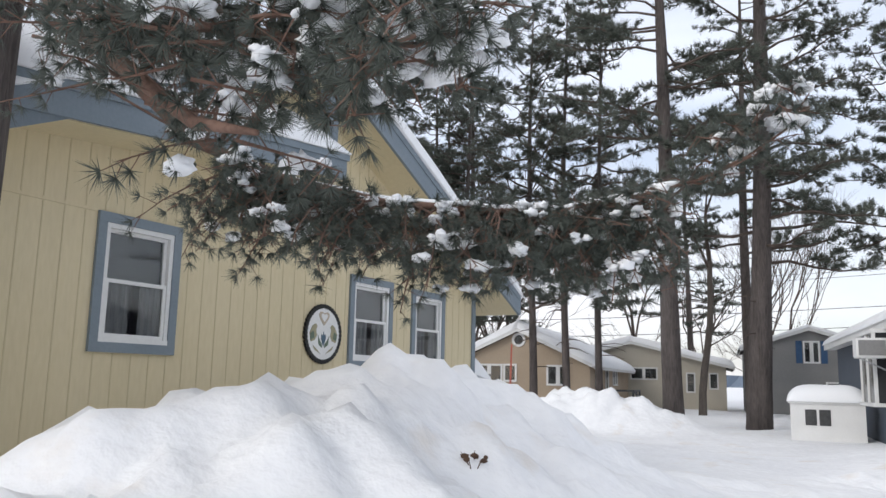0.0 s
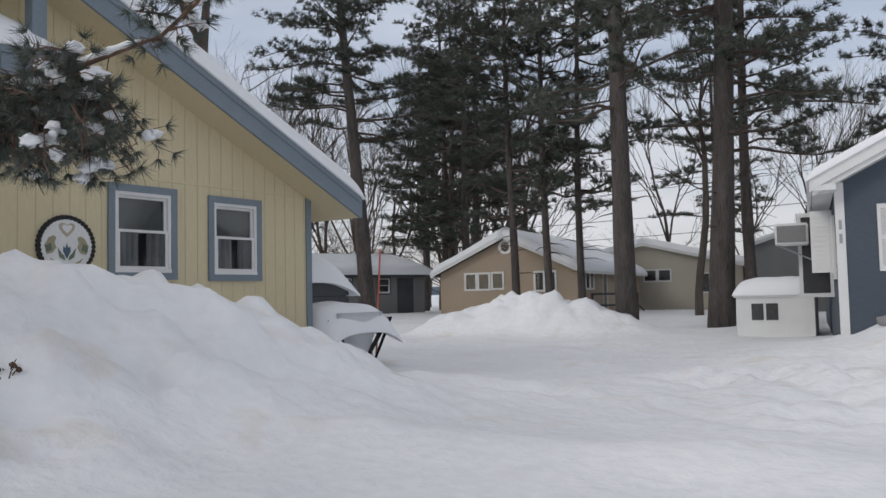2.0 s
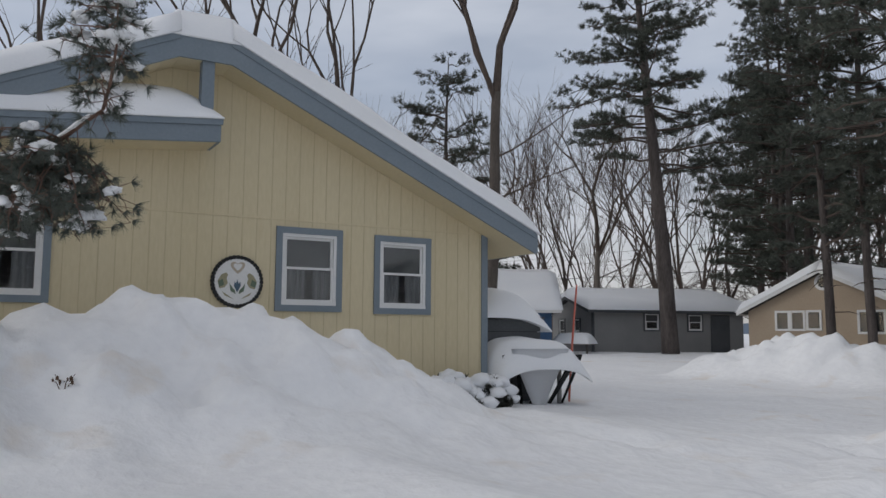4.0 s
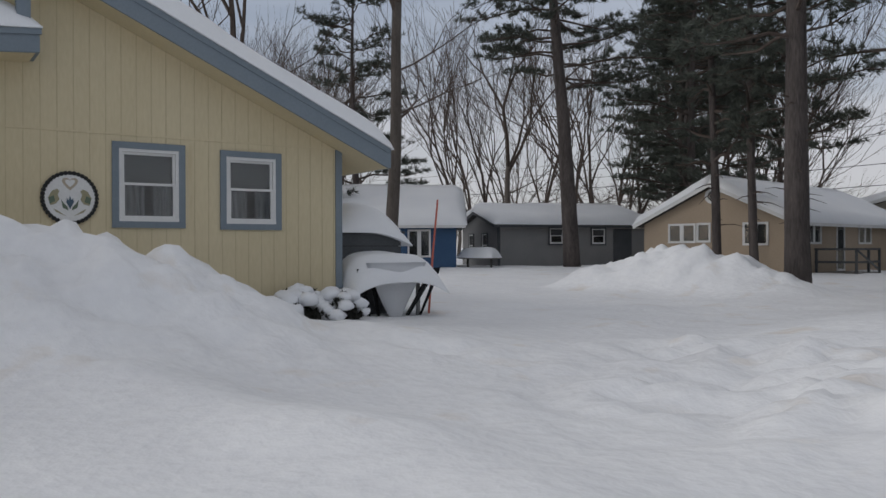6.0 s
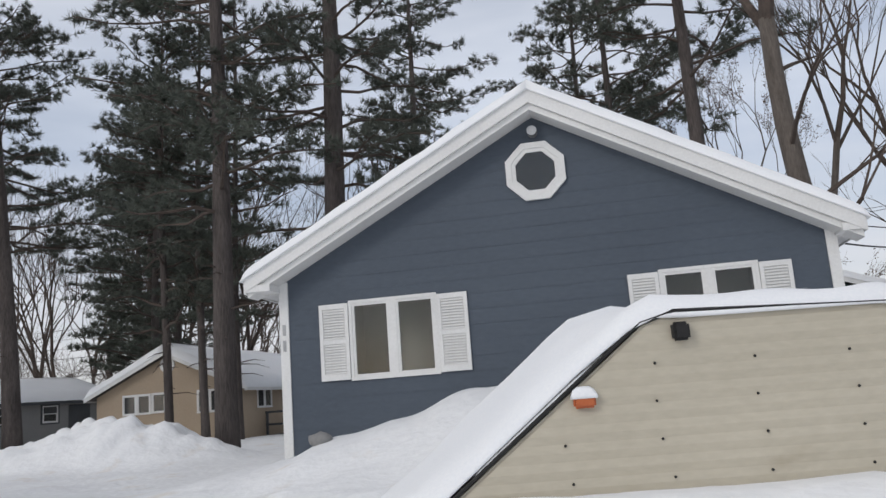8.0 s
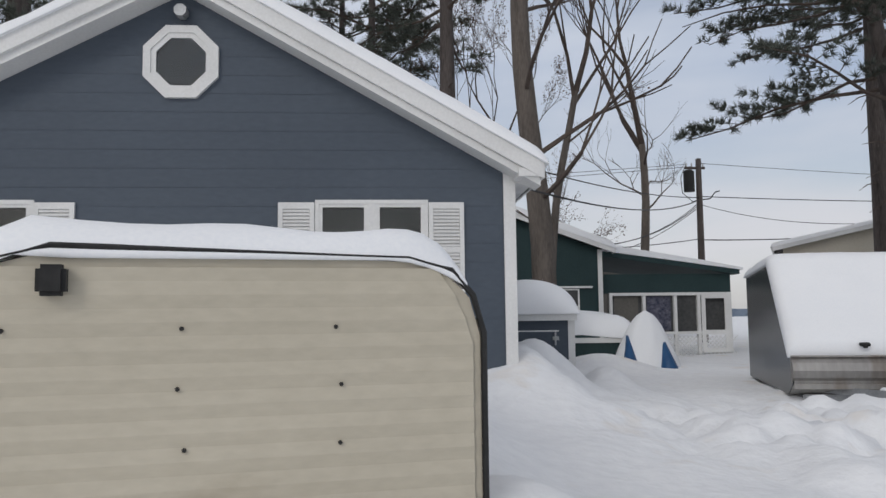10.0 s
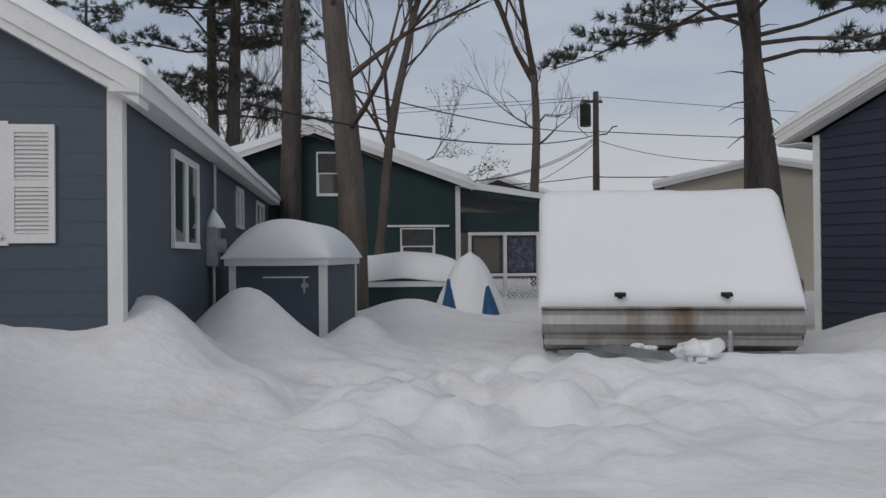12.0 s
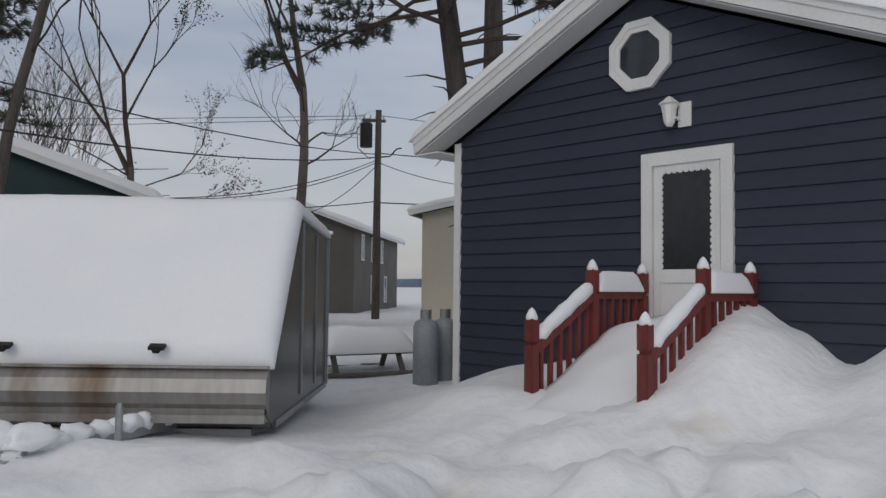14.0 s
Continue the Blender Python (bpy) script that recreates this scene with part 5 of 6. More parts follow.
def shed():
    s = thing("storage_shed", SH, "low blue-grey storage shed with white edges and snow cap", "shed")
    W, D, z1 = 1.42, 2.3, 1.78
    part("body", boxes((-W, 0, 0, D, 0.2, z1)), BLUEGREY, s)
    for a in (-W - 0.01, -0.09):
        part("corner_board", boxes((a, a + 0.10, -0.02, 0.0, 0.2, z1)), WHITE, s)
    for b in (-0.018, D - 0.09):
        part("corner_board", boxes((0.0, 0.02, b, b + 0.1, 0.2, z1)), WHITE, s)
    part("top_board", boxes((-W - 0.06, 0.06, -0.08, -0.03, z1 - 0.10, z1 + 0.02), (0.03, 0.06, -0.03, D + 0.06, z1 - 0.10, z1 + 0.02)), WHITE, s)
    part("lid", boxes((-W - 0.05, 0.03, -0.03, D + 0.06, z1 - 0.02, z1 + 0.03)), SHINGLE, s)
    d = part("shed_door", boxes((-W + 0.45, -0.22, -0.012, 0.0, 0.4, z1 - 0.22)), BLUEGREY, s)
    part("latch", boxes((-0.34, -0.24, -0.05, -0.012, 1.36, 1.42), (-0.31, -0.28, -0.06, -0.012, 1.28, 1.5)), STEEL, d)
    part("strap", boxes((-W + 0.5, -0.24, -0.02, -0.012, 1.50, 1.52)), WHITE, d)
    sn = part("shed_snow", snow_pad(-W - 0.10, 0.10, -0.12, D + 0.1, lambda x, y: z1 + 0.02, 0.58, 4, 0.75, 26), SNOW, smooth=True)
    sn.matrix_world = SH
    tagged(sn, "tall rounded dome of snow on the shed", "snow")


shed()


# ---- other buildings round about ----
def simple_house(name, m, W, D, eave, peak, wall_mat, label, snow=0.3, over=0.35, axis="gable", windows=(), trim=None, seed=0.0, rounds=(), z0=0.0, trim_mat=None):
    """Gable front along local x; windows are (x0, x1, z0, z1, kind) on the front, or with a fifth 'side' flag on the right side."""
    trim_mat = trim_mat or WHITE
    h = thing(name, m, label, "house")
    XP = W / 2
    gable_wall(h, 0, W, z0, eave, XP, peak, 0, 0.15, wall_mat)
    gable_wall(h, 0, W, z0, eave, XP, peak, D - 0.15, D, wall_mat, "rear_wall")
    part("side_wall", boxes((0, 0.15, 0.15, D - 0.15, z0, eave)), wall_mat, h)
    part("side_wall", boxes((W - 0.15, W, 0.15, D - 0.15, z0, eave)), wall_mat, h)
    s = (peak - eave) / XP
    zt = peak + 0.15
    for xx in (-over, W + over):
        ze = zt - s * abs(xx - XP)
        roof_side(h, XP, zt, xx, ze, -over, D + over, 0.12, SHINGLE)
        raked_board(h, XP, zt + 0.01, xx, ze + 0.01, -over - 0.035, -over, 0.18, trim_mat)
        part("fascia", boxes((min(xx, xx + 0.03), max(xx, xx + 0.03), -over, D + over, ze - 0.16, ze)), trim_mat, h)
        roof_snow(h, XP, zt, xx, ze, -over, D + over, snow, seed + xx, n=14)
    for wdw in windows:
        x0, x1, a, b, kind, side = wdw
        o = window(h, x0, x1, a, b, 0.0, kind, trim=trim, trim_w=0.06, curtain=False)
        if side == "right":
            o.matrix_local = pose(W + 0.026, 0, 0, 0, 0, 90)
        elif side == "left":
            o.matrix_local = pose(-0.026, 0, 0, 0, 0, -90)
        else:
            o.location = (0, -0.026, 0)
    for cx, cz, r in rounds:
        octagon_window(h, cx, cz, r, -0.01, n=20, turn=0)
    return h


# tan house beyond the lane
simple_house("tan_house", pose(-15.0, 17.75, 0, 0, 0, -1), 6.07, 12, 2.62, 4.02, TAN, "tan cottage with white windows and snow-covered roof", 0.30, 0.32,
             windows=((1.13, 2.32, 1.86, 2.63, "pair", ""), (2.36, 2.95, 1.88, 2.64, "one", ""), (4.24, 5.22, 1.76, 2.62, "pair", ""), (1.2, 2.5, 1.8, 2.56, "pair", "right"), (6.3, 7.7, 1.8, 2.56, "pair", "right"), (4.0, 4.8, 0.75, 2.56, "one", "right")),
             rounds=((3.03, 3.66, 0.30),), seed=2.0)
# grey cabin and blue cabin at the end of the lane
gc = simple_house("grey_cabin", pose(-26.64, 19.03, 0, 0, 0, -26.3), 5.0, 7.8, 2.74, 3.36, GREY, "low grey cabin with dark trim under snow", 0.42, 0.30,
                  windows=((1.0, 1.75, 1.2, 2.42, "hung", ""), (2.9, 3.65, 1.2, 2.42, "hung", ""), (2.55, 3.37, 1.82, 2.68, "hung", "right"), (4.8, 5.62, 1.80, 2.66, "hung", "right")), trim=DARKGREY, trim_mat=DARKGREY, seed=4.0)
part("cabin_door", boxes((5.004, 5.03, 6.05, 7.05, 0.5, 2.6)), DARKGREY, gc, "dark recessed door")
part("corner_board", boxes((4.93, 5.02, -0.025, -0.001, 0, 2.74), (5.004, 5.025, 0.0, 0.08, 0, 2.74)), DARKGREY, gc)
simple_house("blue_cabin", pose(-31.4, 10.4, 0, 0, 0, -44), 5.0, 9.0, 2.75, 3.9, ROYAL, "royal blue cabin with white door under heavy snow", 0.55, 0.4,
             windows=((2.9, 3.6, 0.9, 2.6, "one", "right"), (4.6, 5.7, 1.3, 2.5, "pair", "right"), (6.9, 7.9, 1.3, 2.5, "pair", "right")), seed=5.0)
# pale house and tall grey house past the pines
simple_house("pale_house", pose(-13.6, 30.6, 0, 0, 0, 0), 10.0, 9, 2.9, 4.15, PALE, "pale beige cottage with small windows under snow", 0.30, 0.4,
             windows=((4.9, 6.4, 2.15, 2.85, "pair", ""), (7.9, 8.4, 1.5, 2.6, "one", ""), (9.1, 9.6, 1.7, 2.6, "one", "")), seed=7.0)
th = simple_house("tall_grey_house", pose(-2.7, 26.0, 0, 0, 0, 0), 5.7, 8, 3.7, 4.62, GREY, "two-storey grey house with blue shutters", 0.12, 0.25,
                  windows=((2.58, 3.32, 3.05, 4.12, "pair", ""), (3.5, 4.3, 1.5, 2.2, "one", "")), seed=8.0)
for x in (2.26, 3.36):
    part("shutter", boxes((x, x + 0.28, -0.03, -0.002, 3.05, 4.12)), ROYAL, th, "dark blue window shutter")
# dark green house behind
gh = simple_house("green_house", pose(4.4, 15.5, 0, 0, 0, 0.5), 8.2, 8, 3.80, 5.25, GREEN, "dark green cottage with white windows and snowy roof", 0.25, 0.35,
                  windows=((4.15, 5.05, 3.5, 4.75, "hung", ""), (6.5, 7.5, 1.5, 2.6, "hung", "")), seed=6.0)
part("corner_board", boxes((8.1, 8.24, -0.03, 0.0, 0, 3.8)), WHITE, gh)
part("window_head", boxes((6.1, 7.9, -0.10, -0.004, 2.62, 2.68)), WHITE, gh)
# screened porch with lattice on its side
part("porch_roof", prism([(8.25, 3.75), (12.6, 3.15), (12.6, 3.02), (8.25, 3.60)], 0.0, 5.0), GREEN, gh)
part("porch_band", boxes((8.25, 12.4, 0.25, 0.35, 2.45, 3.05)), GREEN, gh)
part("porch_snow", prism([(8.25, 3.95), (9.5, 3.78), (11.5, 3.45), (12.7, 3.22), (12.7, 3.15), (8.25, 3.76)], -0.05, 5.0), SNOW, gh)
for x in (8.5, 9.55, 10.55, 11.3, 12.3):
    part("porch_post", boxes((x, x + 0.10, 0.22, 0.34, 0.4, 2.46)), WHITE, gh)
part("porch_rail", boxes((8.5, 12.4, 0.21, 0.35, 2.38, 2.47), (8.5, 12.4, 0.21, 0.35, 1.18, 1.26)), WHITE, gh)
# flat sheet coloured with the shade of the unlit porch
part("porch_screen", boxes((8.5, 12.3, 0.36, 0.40, 1.2, 2.45)), ROOM_SHADE, gh)
part("porch_door", boxes((11.42, 12.28, 0.18, 0.22, 0.6, 0.75), (11.42, 11.54, 0.18, 0.22, 0.75, 2.4), (12.16, 12.28, 0.18, 0.22, 0.75, 2.4), (11.54, 12.16, 0.18, 0.22, 2.28, 2.4), (11.54, 12.16, 0.18, 0.22, 1.15, 1.3)), WHITE, gh, "white screen door")
part("window_cloth", boxes((9.72, 10.48, 0.345, 0.358, 1.3, 2.36)), CLOTH, gh, "dark blue dotted cloth hung behind the screen")
part("curtain", boxes((8.68, 9.45, 0.345, 0.358, 1.3, 2.36)), BROWNGREY, gh)
bm = bmesh.new()
for i in range(30):
    x = 8.5 + i * 0.13
    for sg in (-1, 1):
        box(bm, -0.012, 0.012, -0.006, 0.006, -0.42, 0.42, m=pose(x, 0.24 + 0.014 * sg, 0.82, 0, 45 * sg, 0))
tagged(part("lattice", bm, WHITE, gh, "white diagonal lattice"), kind="stuff")
# brown two-storey house towards the lake
simple_house("brown_house", pose(14.6, 35.0, 0, 0, 0, -20.5), 6.0, 13, 4.6, 5.7, BROWNGREY, "two-storey brown-grey house with white windows", 0.2, 0.4,
             windows=((1.6, 2.3, 3.1, 4.4, "one", "right"), (4.2, 4.9, 3.1, 4.4, "one", "right"), (7.0, 7.7, 3.1, 4.4, "one", "right"), (4.2, 5.0, 0.9, 2.4, "one", "right"), (8.2, 9.0, 0.9, 2.4, "one", "right")), seed=11.0)
simple_house("beige_house", pose(20.3, 19.2, 0, 0, 0, -28), 6.4, 9, 4.1, 4.75, PALE, "beige cottage with a low-pitched snowy roof", 0.12, 0.35,
             windows=((1.3, 2.1, 2.2, 3.2, "pair", ""),), seed=12.0)


# ---- near pine with a low limb over the bank ----
def near_pine():
    t = thing("pine_tree", pose(0, 0, 0), "pine with a low snow-laden limb reaching over the bank", "tree", "pines round the cottages")
    bm = bmesh.new()
    tube(bm, [(-8.45, -12.3, 0.2), (-8.42, -12.3, 2.5), (-8.36, -12.3, 4.6), (-8.3, -12.25, 7.5), (-8.2, -12.2, 11)], [0.19, 0.17, 0.15, 0.12, 0.06], 12)
    part("trunk", bm, BARK, t, smooth=True)
    limb = [(-8.34, -12.3, 4.75), (-7.6, -12.0, 4.0), (-7.13, -11.7, 3.49), (-6.5, -11.45, 3.22), (-5.9, -11.2, 3.10), (-5.2, -11.0, 3.05), (-4.71, -10.82, 3.05), (-4.2, -10.7, 3.17), (-3.8, -10.6, 3.28)]
    fore = [(-8.34, -12.35, 4.9), (-7.4, -13.0, 4.2), (-6.73, -13.4, 3.68), (-6.1, -13.6, 3.2), (-5.62, -13.7, 2.86), (-5.3, -13.75, 2.78)]
    fan = [(-6.6, -13.45, 3.60), (-5.9, -13.5, 3.40), (-5.2, -13.55, 3.22), (-4.75, -13.6, 3.12), (-4.42, -13.6, 3.16)]
    lb = bmesh.new()
    tube(lb, limb, [0.06, 0.05, 0.045, 0.04, 0.036, 0.028, 0.022, 0.016, 0.008], 8)
    part("limb", lb, REDBARK, t, "reddish snow-topped limb", smooth=True)
    fb = bmesh.new()
    tube(fb, fore, [0.055, 0.05, 0.045, 0.04, 0.03, 0.012], 8)
    tube(fb, fan, [0.03, 0.024, 0.018, 0.012, 0.005], 7)
    part("limb", fb, REDBARK, t, "reddish forward limb with fan of twigs", smooth=True)
    rng = random.Random(5)
    tw = bmesh.new()
    verts, faces = [], []
    snow_v, snow_f = [], []

    def at(f, line=limb):
        k = f * (len(line) - 1)
        i = min(len(line) - 2, int(k))
        return Vector(line[i]).lerp(Vector(line[i + 1]), k - i)

    def spray(p, d, L, n, hang):
        q0 = p
        pts = [p]
        for s in range(4):
            d = (d + Vector((rng.uniform(-.25, .25), rng.uniform(-.25, .25), -hang + rng.uniform(-.12, .12)))).normalized()
            q0 = q0 + d * L / 4
            pts.append(q0)
        tube(tw, pts, [0.010, 0.008, 0.006, 0.005, 0.003], 4, cap=False)
        for j in range(n):
            f = 0.2 + 0.8 * (j + rng.random()) / n
            k = f * 4
            i = min(3, int(k))
            c = pts[i].lerp(pts[i + 1], k - i)
            off = Vector((rng.uniform(-1, 1), rng.uniform(-1, 1), rng.uniform(-0.9, 0.6))).normalized()
            e = c + off * rng.uniform(0.04, 0.18)
            tube(tw, [c, e], [0.004, 0.002], 3, cap=False)
            tuft_faces(verts, faces, e, (off + d * 0.7), rng, 0.10, 44, 0.0026)
            if rng.random() < 0.055:
                tq = [e + Vector((rng.uniform(-.05, .05), rng.uniform(-.05, .05), 0.03 + rng.uniform(-.02, .02))) for _ in range(3)]
                for c2 in tq:
                    lump(snow_v, snow_f, c2, rng.uniform(0.018, 0.042), rng.random() * 9, (1.3, 1.3, 0.8), 1.1)

    # hanging sprays along the outer limb
    for i in range(190):
        f = rng.uniform(0.30, 0.86)
        p = at(f)
        az = rng.uniform(0, 2 * math.pi)
        spray(p, Vector((math.cos(az), math.sin(az), rng.uniform(-0.7, 0.15))), rng.uniform(0.35, 0.88), 12, rng.uniform(0.08, 0.34))
    # sprays of the forward limb and its fan
    for i in range(66):
        p = at(rng.uniform(0.1, 1.0), fan) + Vector((rng.uniform(-0.1, 0.1), rng.uniform(-0.3, 0.3), rng.uniform(-0.15, 0.30)))
        az = rng.uniform(0, 2 * math.pi)
        spray(p, Vector((math.cos(az), math.sin(az), rng.uniform(-0.3, 0.3))), rng.uniform(0.22, 0.42), 9, rng.uniform(0.0, 0.2))
    for i in range(44):
        p = at(rng.uniform(0.15, 0.9), fore) + Vector((rng.uniform(-0.3, 0.3), rng.uniform(-0.3, 0.3), rng.uniform(-0.1, 0.45)))
        az = rng.uniform(0, 2 * math.pi)
        spray(p, Vector((math.cos(az), math.sin(az), rng.uniform(-0.2, 0.3))), rng.uniform(0.25, 0.5), 9, rng.uniform(0.0, 0.15))
    for i in range(24):
        c = at(rng.uniform(0.1, 1.0), fan) + Vector((rng.uniform(-0.1, 0.1), rng.uniform(-0.28, 0.28), rng.uniform(-0.1, 0.25)))
        for k in range(4):
            lump(snow_v, snow_f, c + Vector((0.035 * k, rng.uniform(-0.03, 0.03), 0.012 * k)), rng.uniform(0.025, 0.05), rng.random() * 9, (1.4, 1.2, 0.7), 0.9)
    # upper sprays near the trunk
    for i in range(40):
        f = rng.uniform(0.02, 0.30)
        p = at(f) + Vector((rng.uniform(-0.4, 0.5), rng.uniform(-0.5, 0.4), rng.uniform(0.0, 0.9)))
        az = rng.uniform(0, 2 * math.pi)
        tube(tw, [at(f), p], [0.012, 0.007], 4, cap=False)
        spray(p, Vector((math.cos(az), math.sin(az), rng.uniform(-0.3, 0.3))), rng.uniform(0.35, 0.7), 11, rng.uniform(0.0, 0.15))
    # the leader that turns up at the end of the limb
    up = [(-3.8, -10.6, 3.28), (-3.5, -10.65, 3.40), (-3.25, -10.7, 3.56), (-3.1, -10.75, 3.78)]
    tube(tw, up, [0.013, 0.011, 0.008, 0.004], 5, cap=False)
    for i in range(16):
        p = Vector(up[0]).lerp(Vector(up[3]), rng.random()) + Vector((0, 0, rng.uniform(-0.06, 0.08)))
        az = rng.uniform(0, 2 * math.pi)
        spray(p, Vector((math.cos(az), math.sin(az), 0.1)), rng.uniform(0.15, 0.32), 7, 0.0)
    for p in (up[1], up[2], up[2], up[3]):
        for k in range(3):
            lump(snow_v, snow_f, Vector(p) + Vector((rng.uniform(-.08, .08), rng.uniform(-.08, .08), 0.05)), rng.uniform(0.03, 0.055), rng.random() * 9, (1.3, 1.3, 0.8), 0.9)
    # bare hanging twigs
    for i in range(40):
        p = at(rng.uniform(0.42, 0.9))
        az = rng.uniform(0, 2 * math.pi)
        d = Vector((math.cos(az) * 0.5, math.sin(az) * 0.5, -0.7))
        q = p + d * rng.uniform(0.2, 0.5)
        tube(tw, [p, p.lerp(q, 0.5) + Vector((rng.uniform(-.05, .05), rng.uniform(-.05, .05), 0)), q], [0.005, 0.004, 0.002], 3, cap=False)
    tagged(part("twig_tangle", tw, REDBARK, t), kind="stuff")
    tagged(mesh_part("needle_spray", verts, faces, NEEDLE_NEAR, t), kind="stuff")
    tagged(mesh_part("snow_clump", snow_v, snow_f, SNOW, t, "small clumps of clinging snow", True), kind="stuff")
    # ridge of snow lying along the limb
    sb = bmesh.new()
    pts = [at(0.36 + 0.6 * i / 40) for i in range(41)]
    tube(sb, [p + Vector((0, 0, 0.022)) for p in pts], [0.024 + 0.010 * noise.noise((i * 0.6, 0, 0)) if 0 < i < 40 else 0.004 for i in range(41)], 7)
    part("limb_snow", sb, SNOW, t, "line of snow along the limb", smooth=True)


NEEDLE_NEAR = material("near_pine_needles", (0.055, 0.068, 0.058), (0.108, 0.122, 0.102), 0.6, coarse=3, fine=25, bump=0.0)
near_pine()


# ---- things at the yellow house ----
def hex_sign():
    m = YH @ pose(-4.04, -0.012, 2.405)
    s = thing("wall_plaque", m, "round white folk-art plaque with birds and heart on yellow wall", "plaque")
    part("disc", octagon(0, 0, 0.335, -0.02, 0.01, turn=0, n=40), WHITE, s)
    bm = bmesh.new()
    n = 40
    for i in range(n):
        a = 2 * math.pi * i / n
        octagon(0.335 * math.cos(a), 0.335 * math.sin(a), 0.030, -0.026, 0.008, bm, n=8)
    part("scalloped_rim", bm, BLACK, s, "black scalloped rim")

    def flat(pts, mat, name, y=-0.026):
        bm = prism(pts, y, -0.0205)
        return part(name, bm, mat, s)
    heart = [(0.10 * (math.sin(a) ** 3), 0.20 + 0.0062 * (13 * math.cos(a) - 5 * math.cos(2 * a) - 2 * math.cos(3 * a))) for a in [2 * math.pi * k / 24 for k in range(24)]]
    flat(heart, SIGN_BUFF, "painted_heart")
    flat([(x * 0.6, 0.205 + (z - 0.20) * 0.6) for x, z in heart], WHITE, "painted_heart", -0.029)
    for sg in (-1, 1):
        flat([(sg * x, z) for x, z in ((0.24, -0.10), (0.27, 0.0), (0.22, 0.09), (0.16, 0.12), (0.13, 0.09), (0.15, 0.04), (0.13, -0.02), (0.17, -0.08))], GOLD, "painted_bird")
        flat([(sg * x, z) for x, z in ((0.25, -0.08), (0.26, 0.0), (0.20, 0.03), (0.18, -0.05))], SIGN_GREEN, "painted_wing", -0.029)
        flat([(sg * x, z) for x, z in ((0.02, -0.17), (0.09, -0.13), (0.11, -0.02), (0.07, -0.08), (0.03, -0.12))], SIGN_GREEN, "painted_leaf")
        flat([(sg * x, z) for x, z in ((0.05, -0.24), (0.17, -0.19), (0.20, -0.14), (0.12, -0.19))], GOLD, "painted_scroll")
    flat([(0, -0.15), (0.045, -0.06), (0.04, 0.0), (0.018, -0.03), (0, 0.03), (-0.018, -0.03), (-0.04, 0.0), (-0.045, -0.06)], SIGN_BLUE, "painted_tulip")


SIGN_BUFF = material("buff_paint", (0.42, 0.36, 0.28), (0.48, 0.42, 0.33), 0.7)
SIGN_GREEN = material("dull_green_paint", (0.10, 0.14, 0.10), (0.15, 0.19, 0.14), 0.7)
SIGN_BLUE = material("slate_blue_paint", (0.06, 0.10, 0.14), (0.09, 0.14, 0.19), 0.7)
hex_sign()


def bush(x, y, r, seed):
    z0 = ground(x, y) - 0.03
    b = thing("bush", pose(x, y, z0), "small dark evergreen bush half buried in snow", "bush", "bushes by the yellow house")
    rng = random.Random(seed)
    tw, sn = bmesh.new(), bmesh.new()
    verts, faces = [], []
    for i in range(90):
        az, el = rng.uniform(0, 2 * math.pi), rng.uniform(0.15, 1.5)
        d = Vector((math.cos(az) * math.cos(el), math.sin(az) * math.cos(el), math.sin(el) * 1.1))
        L = r * rng.uniform(0.6, 1.0)
        tube(tw, [(0, 0, 0), d * L * 0.5, d * L], [0.012, 0.007, 0.003], 4, cap=False)
        for j in range(4):
            c = d * L * (0.55 + 0.45 * rng.random()) + Vector((rng.uniform(-.05, .05), rng.uniform(-.05, .05), rng.uniform(-.05, .05)))
            tuft_faces(verts, faces, c, d, rng, 0.075, 14, 0.012)
    for i in range(17):
        az, el = rng.uniform(0, 2 * math.pi), rng.uniform(0.25, 1.45)
        d = Vector((math.cos(az) * math.cos(el), math.sin(az) * math.cos(el), math.sin(el) * 1.1))
        blob(sn, d * r * 0.92, r * rng.uniform(0.22, 0.36), seed + i, 2, (1.1, 1.1, 0.75), 0.4)
    tagged(part("twig_tangle", tw, TWIG, b), kind="stuff")
    tagged(mesh_part("leaf_tuft", verts, faces, BUSHLEAF, b), kind="stuff")
    part("snow_cap", sn, SNOW, b, "lumps of snow", smooth=True)


BUSHLEAF = material("dark_bush_leaves", (0.020, 0.022, 0.018), (0.055, 0.055, 0.045), 0.7, coarse=5, fine=30, bump=0)
for lx, ly, r, sd in ((-1.0, -0.62, 0.48, 3), (-0.38, -0.66, 0.44, 4), (-0.70, -0.50, 0.40, 6)):
    q = YH @ Vector((lx, ly, 0))
    bush(q.x, q.y, r, sd)


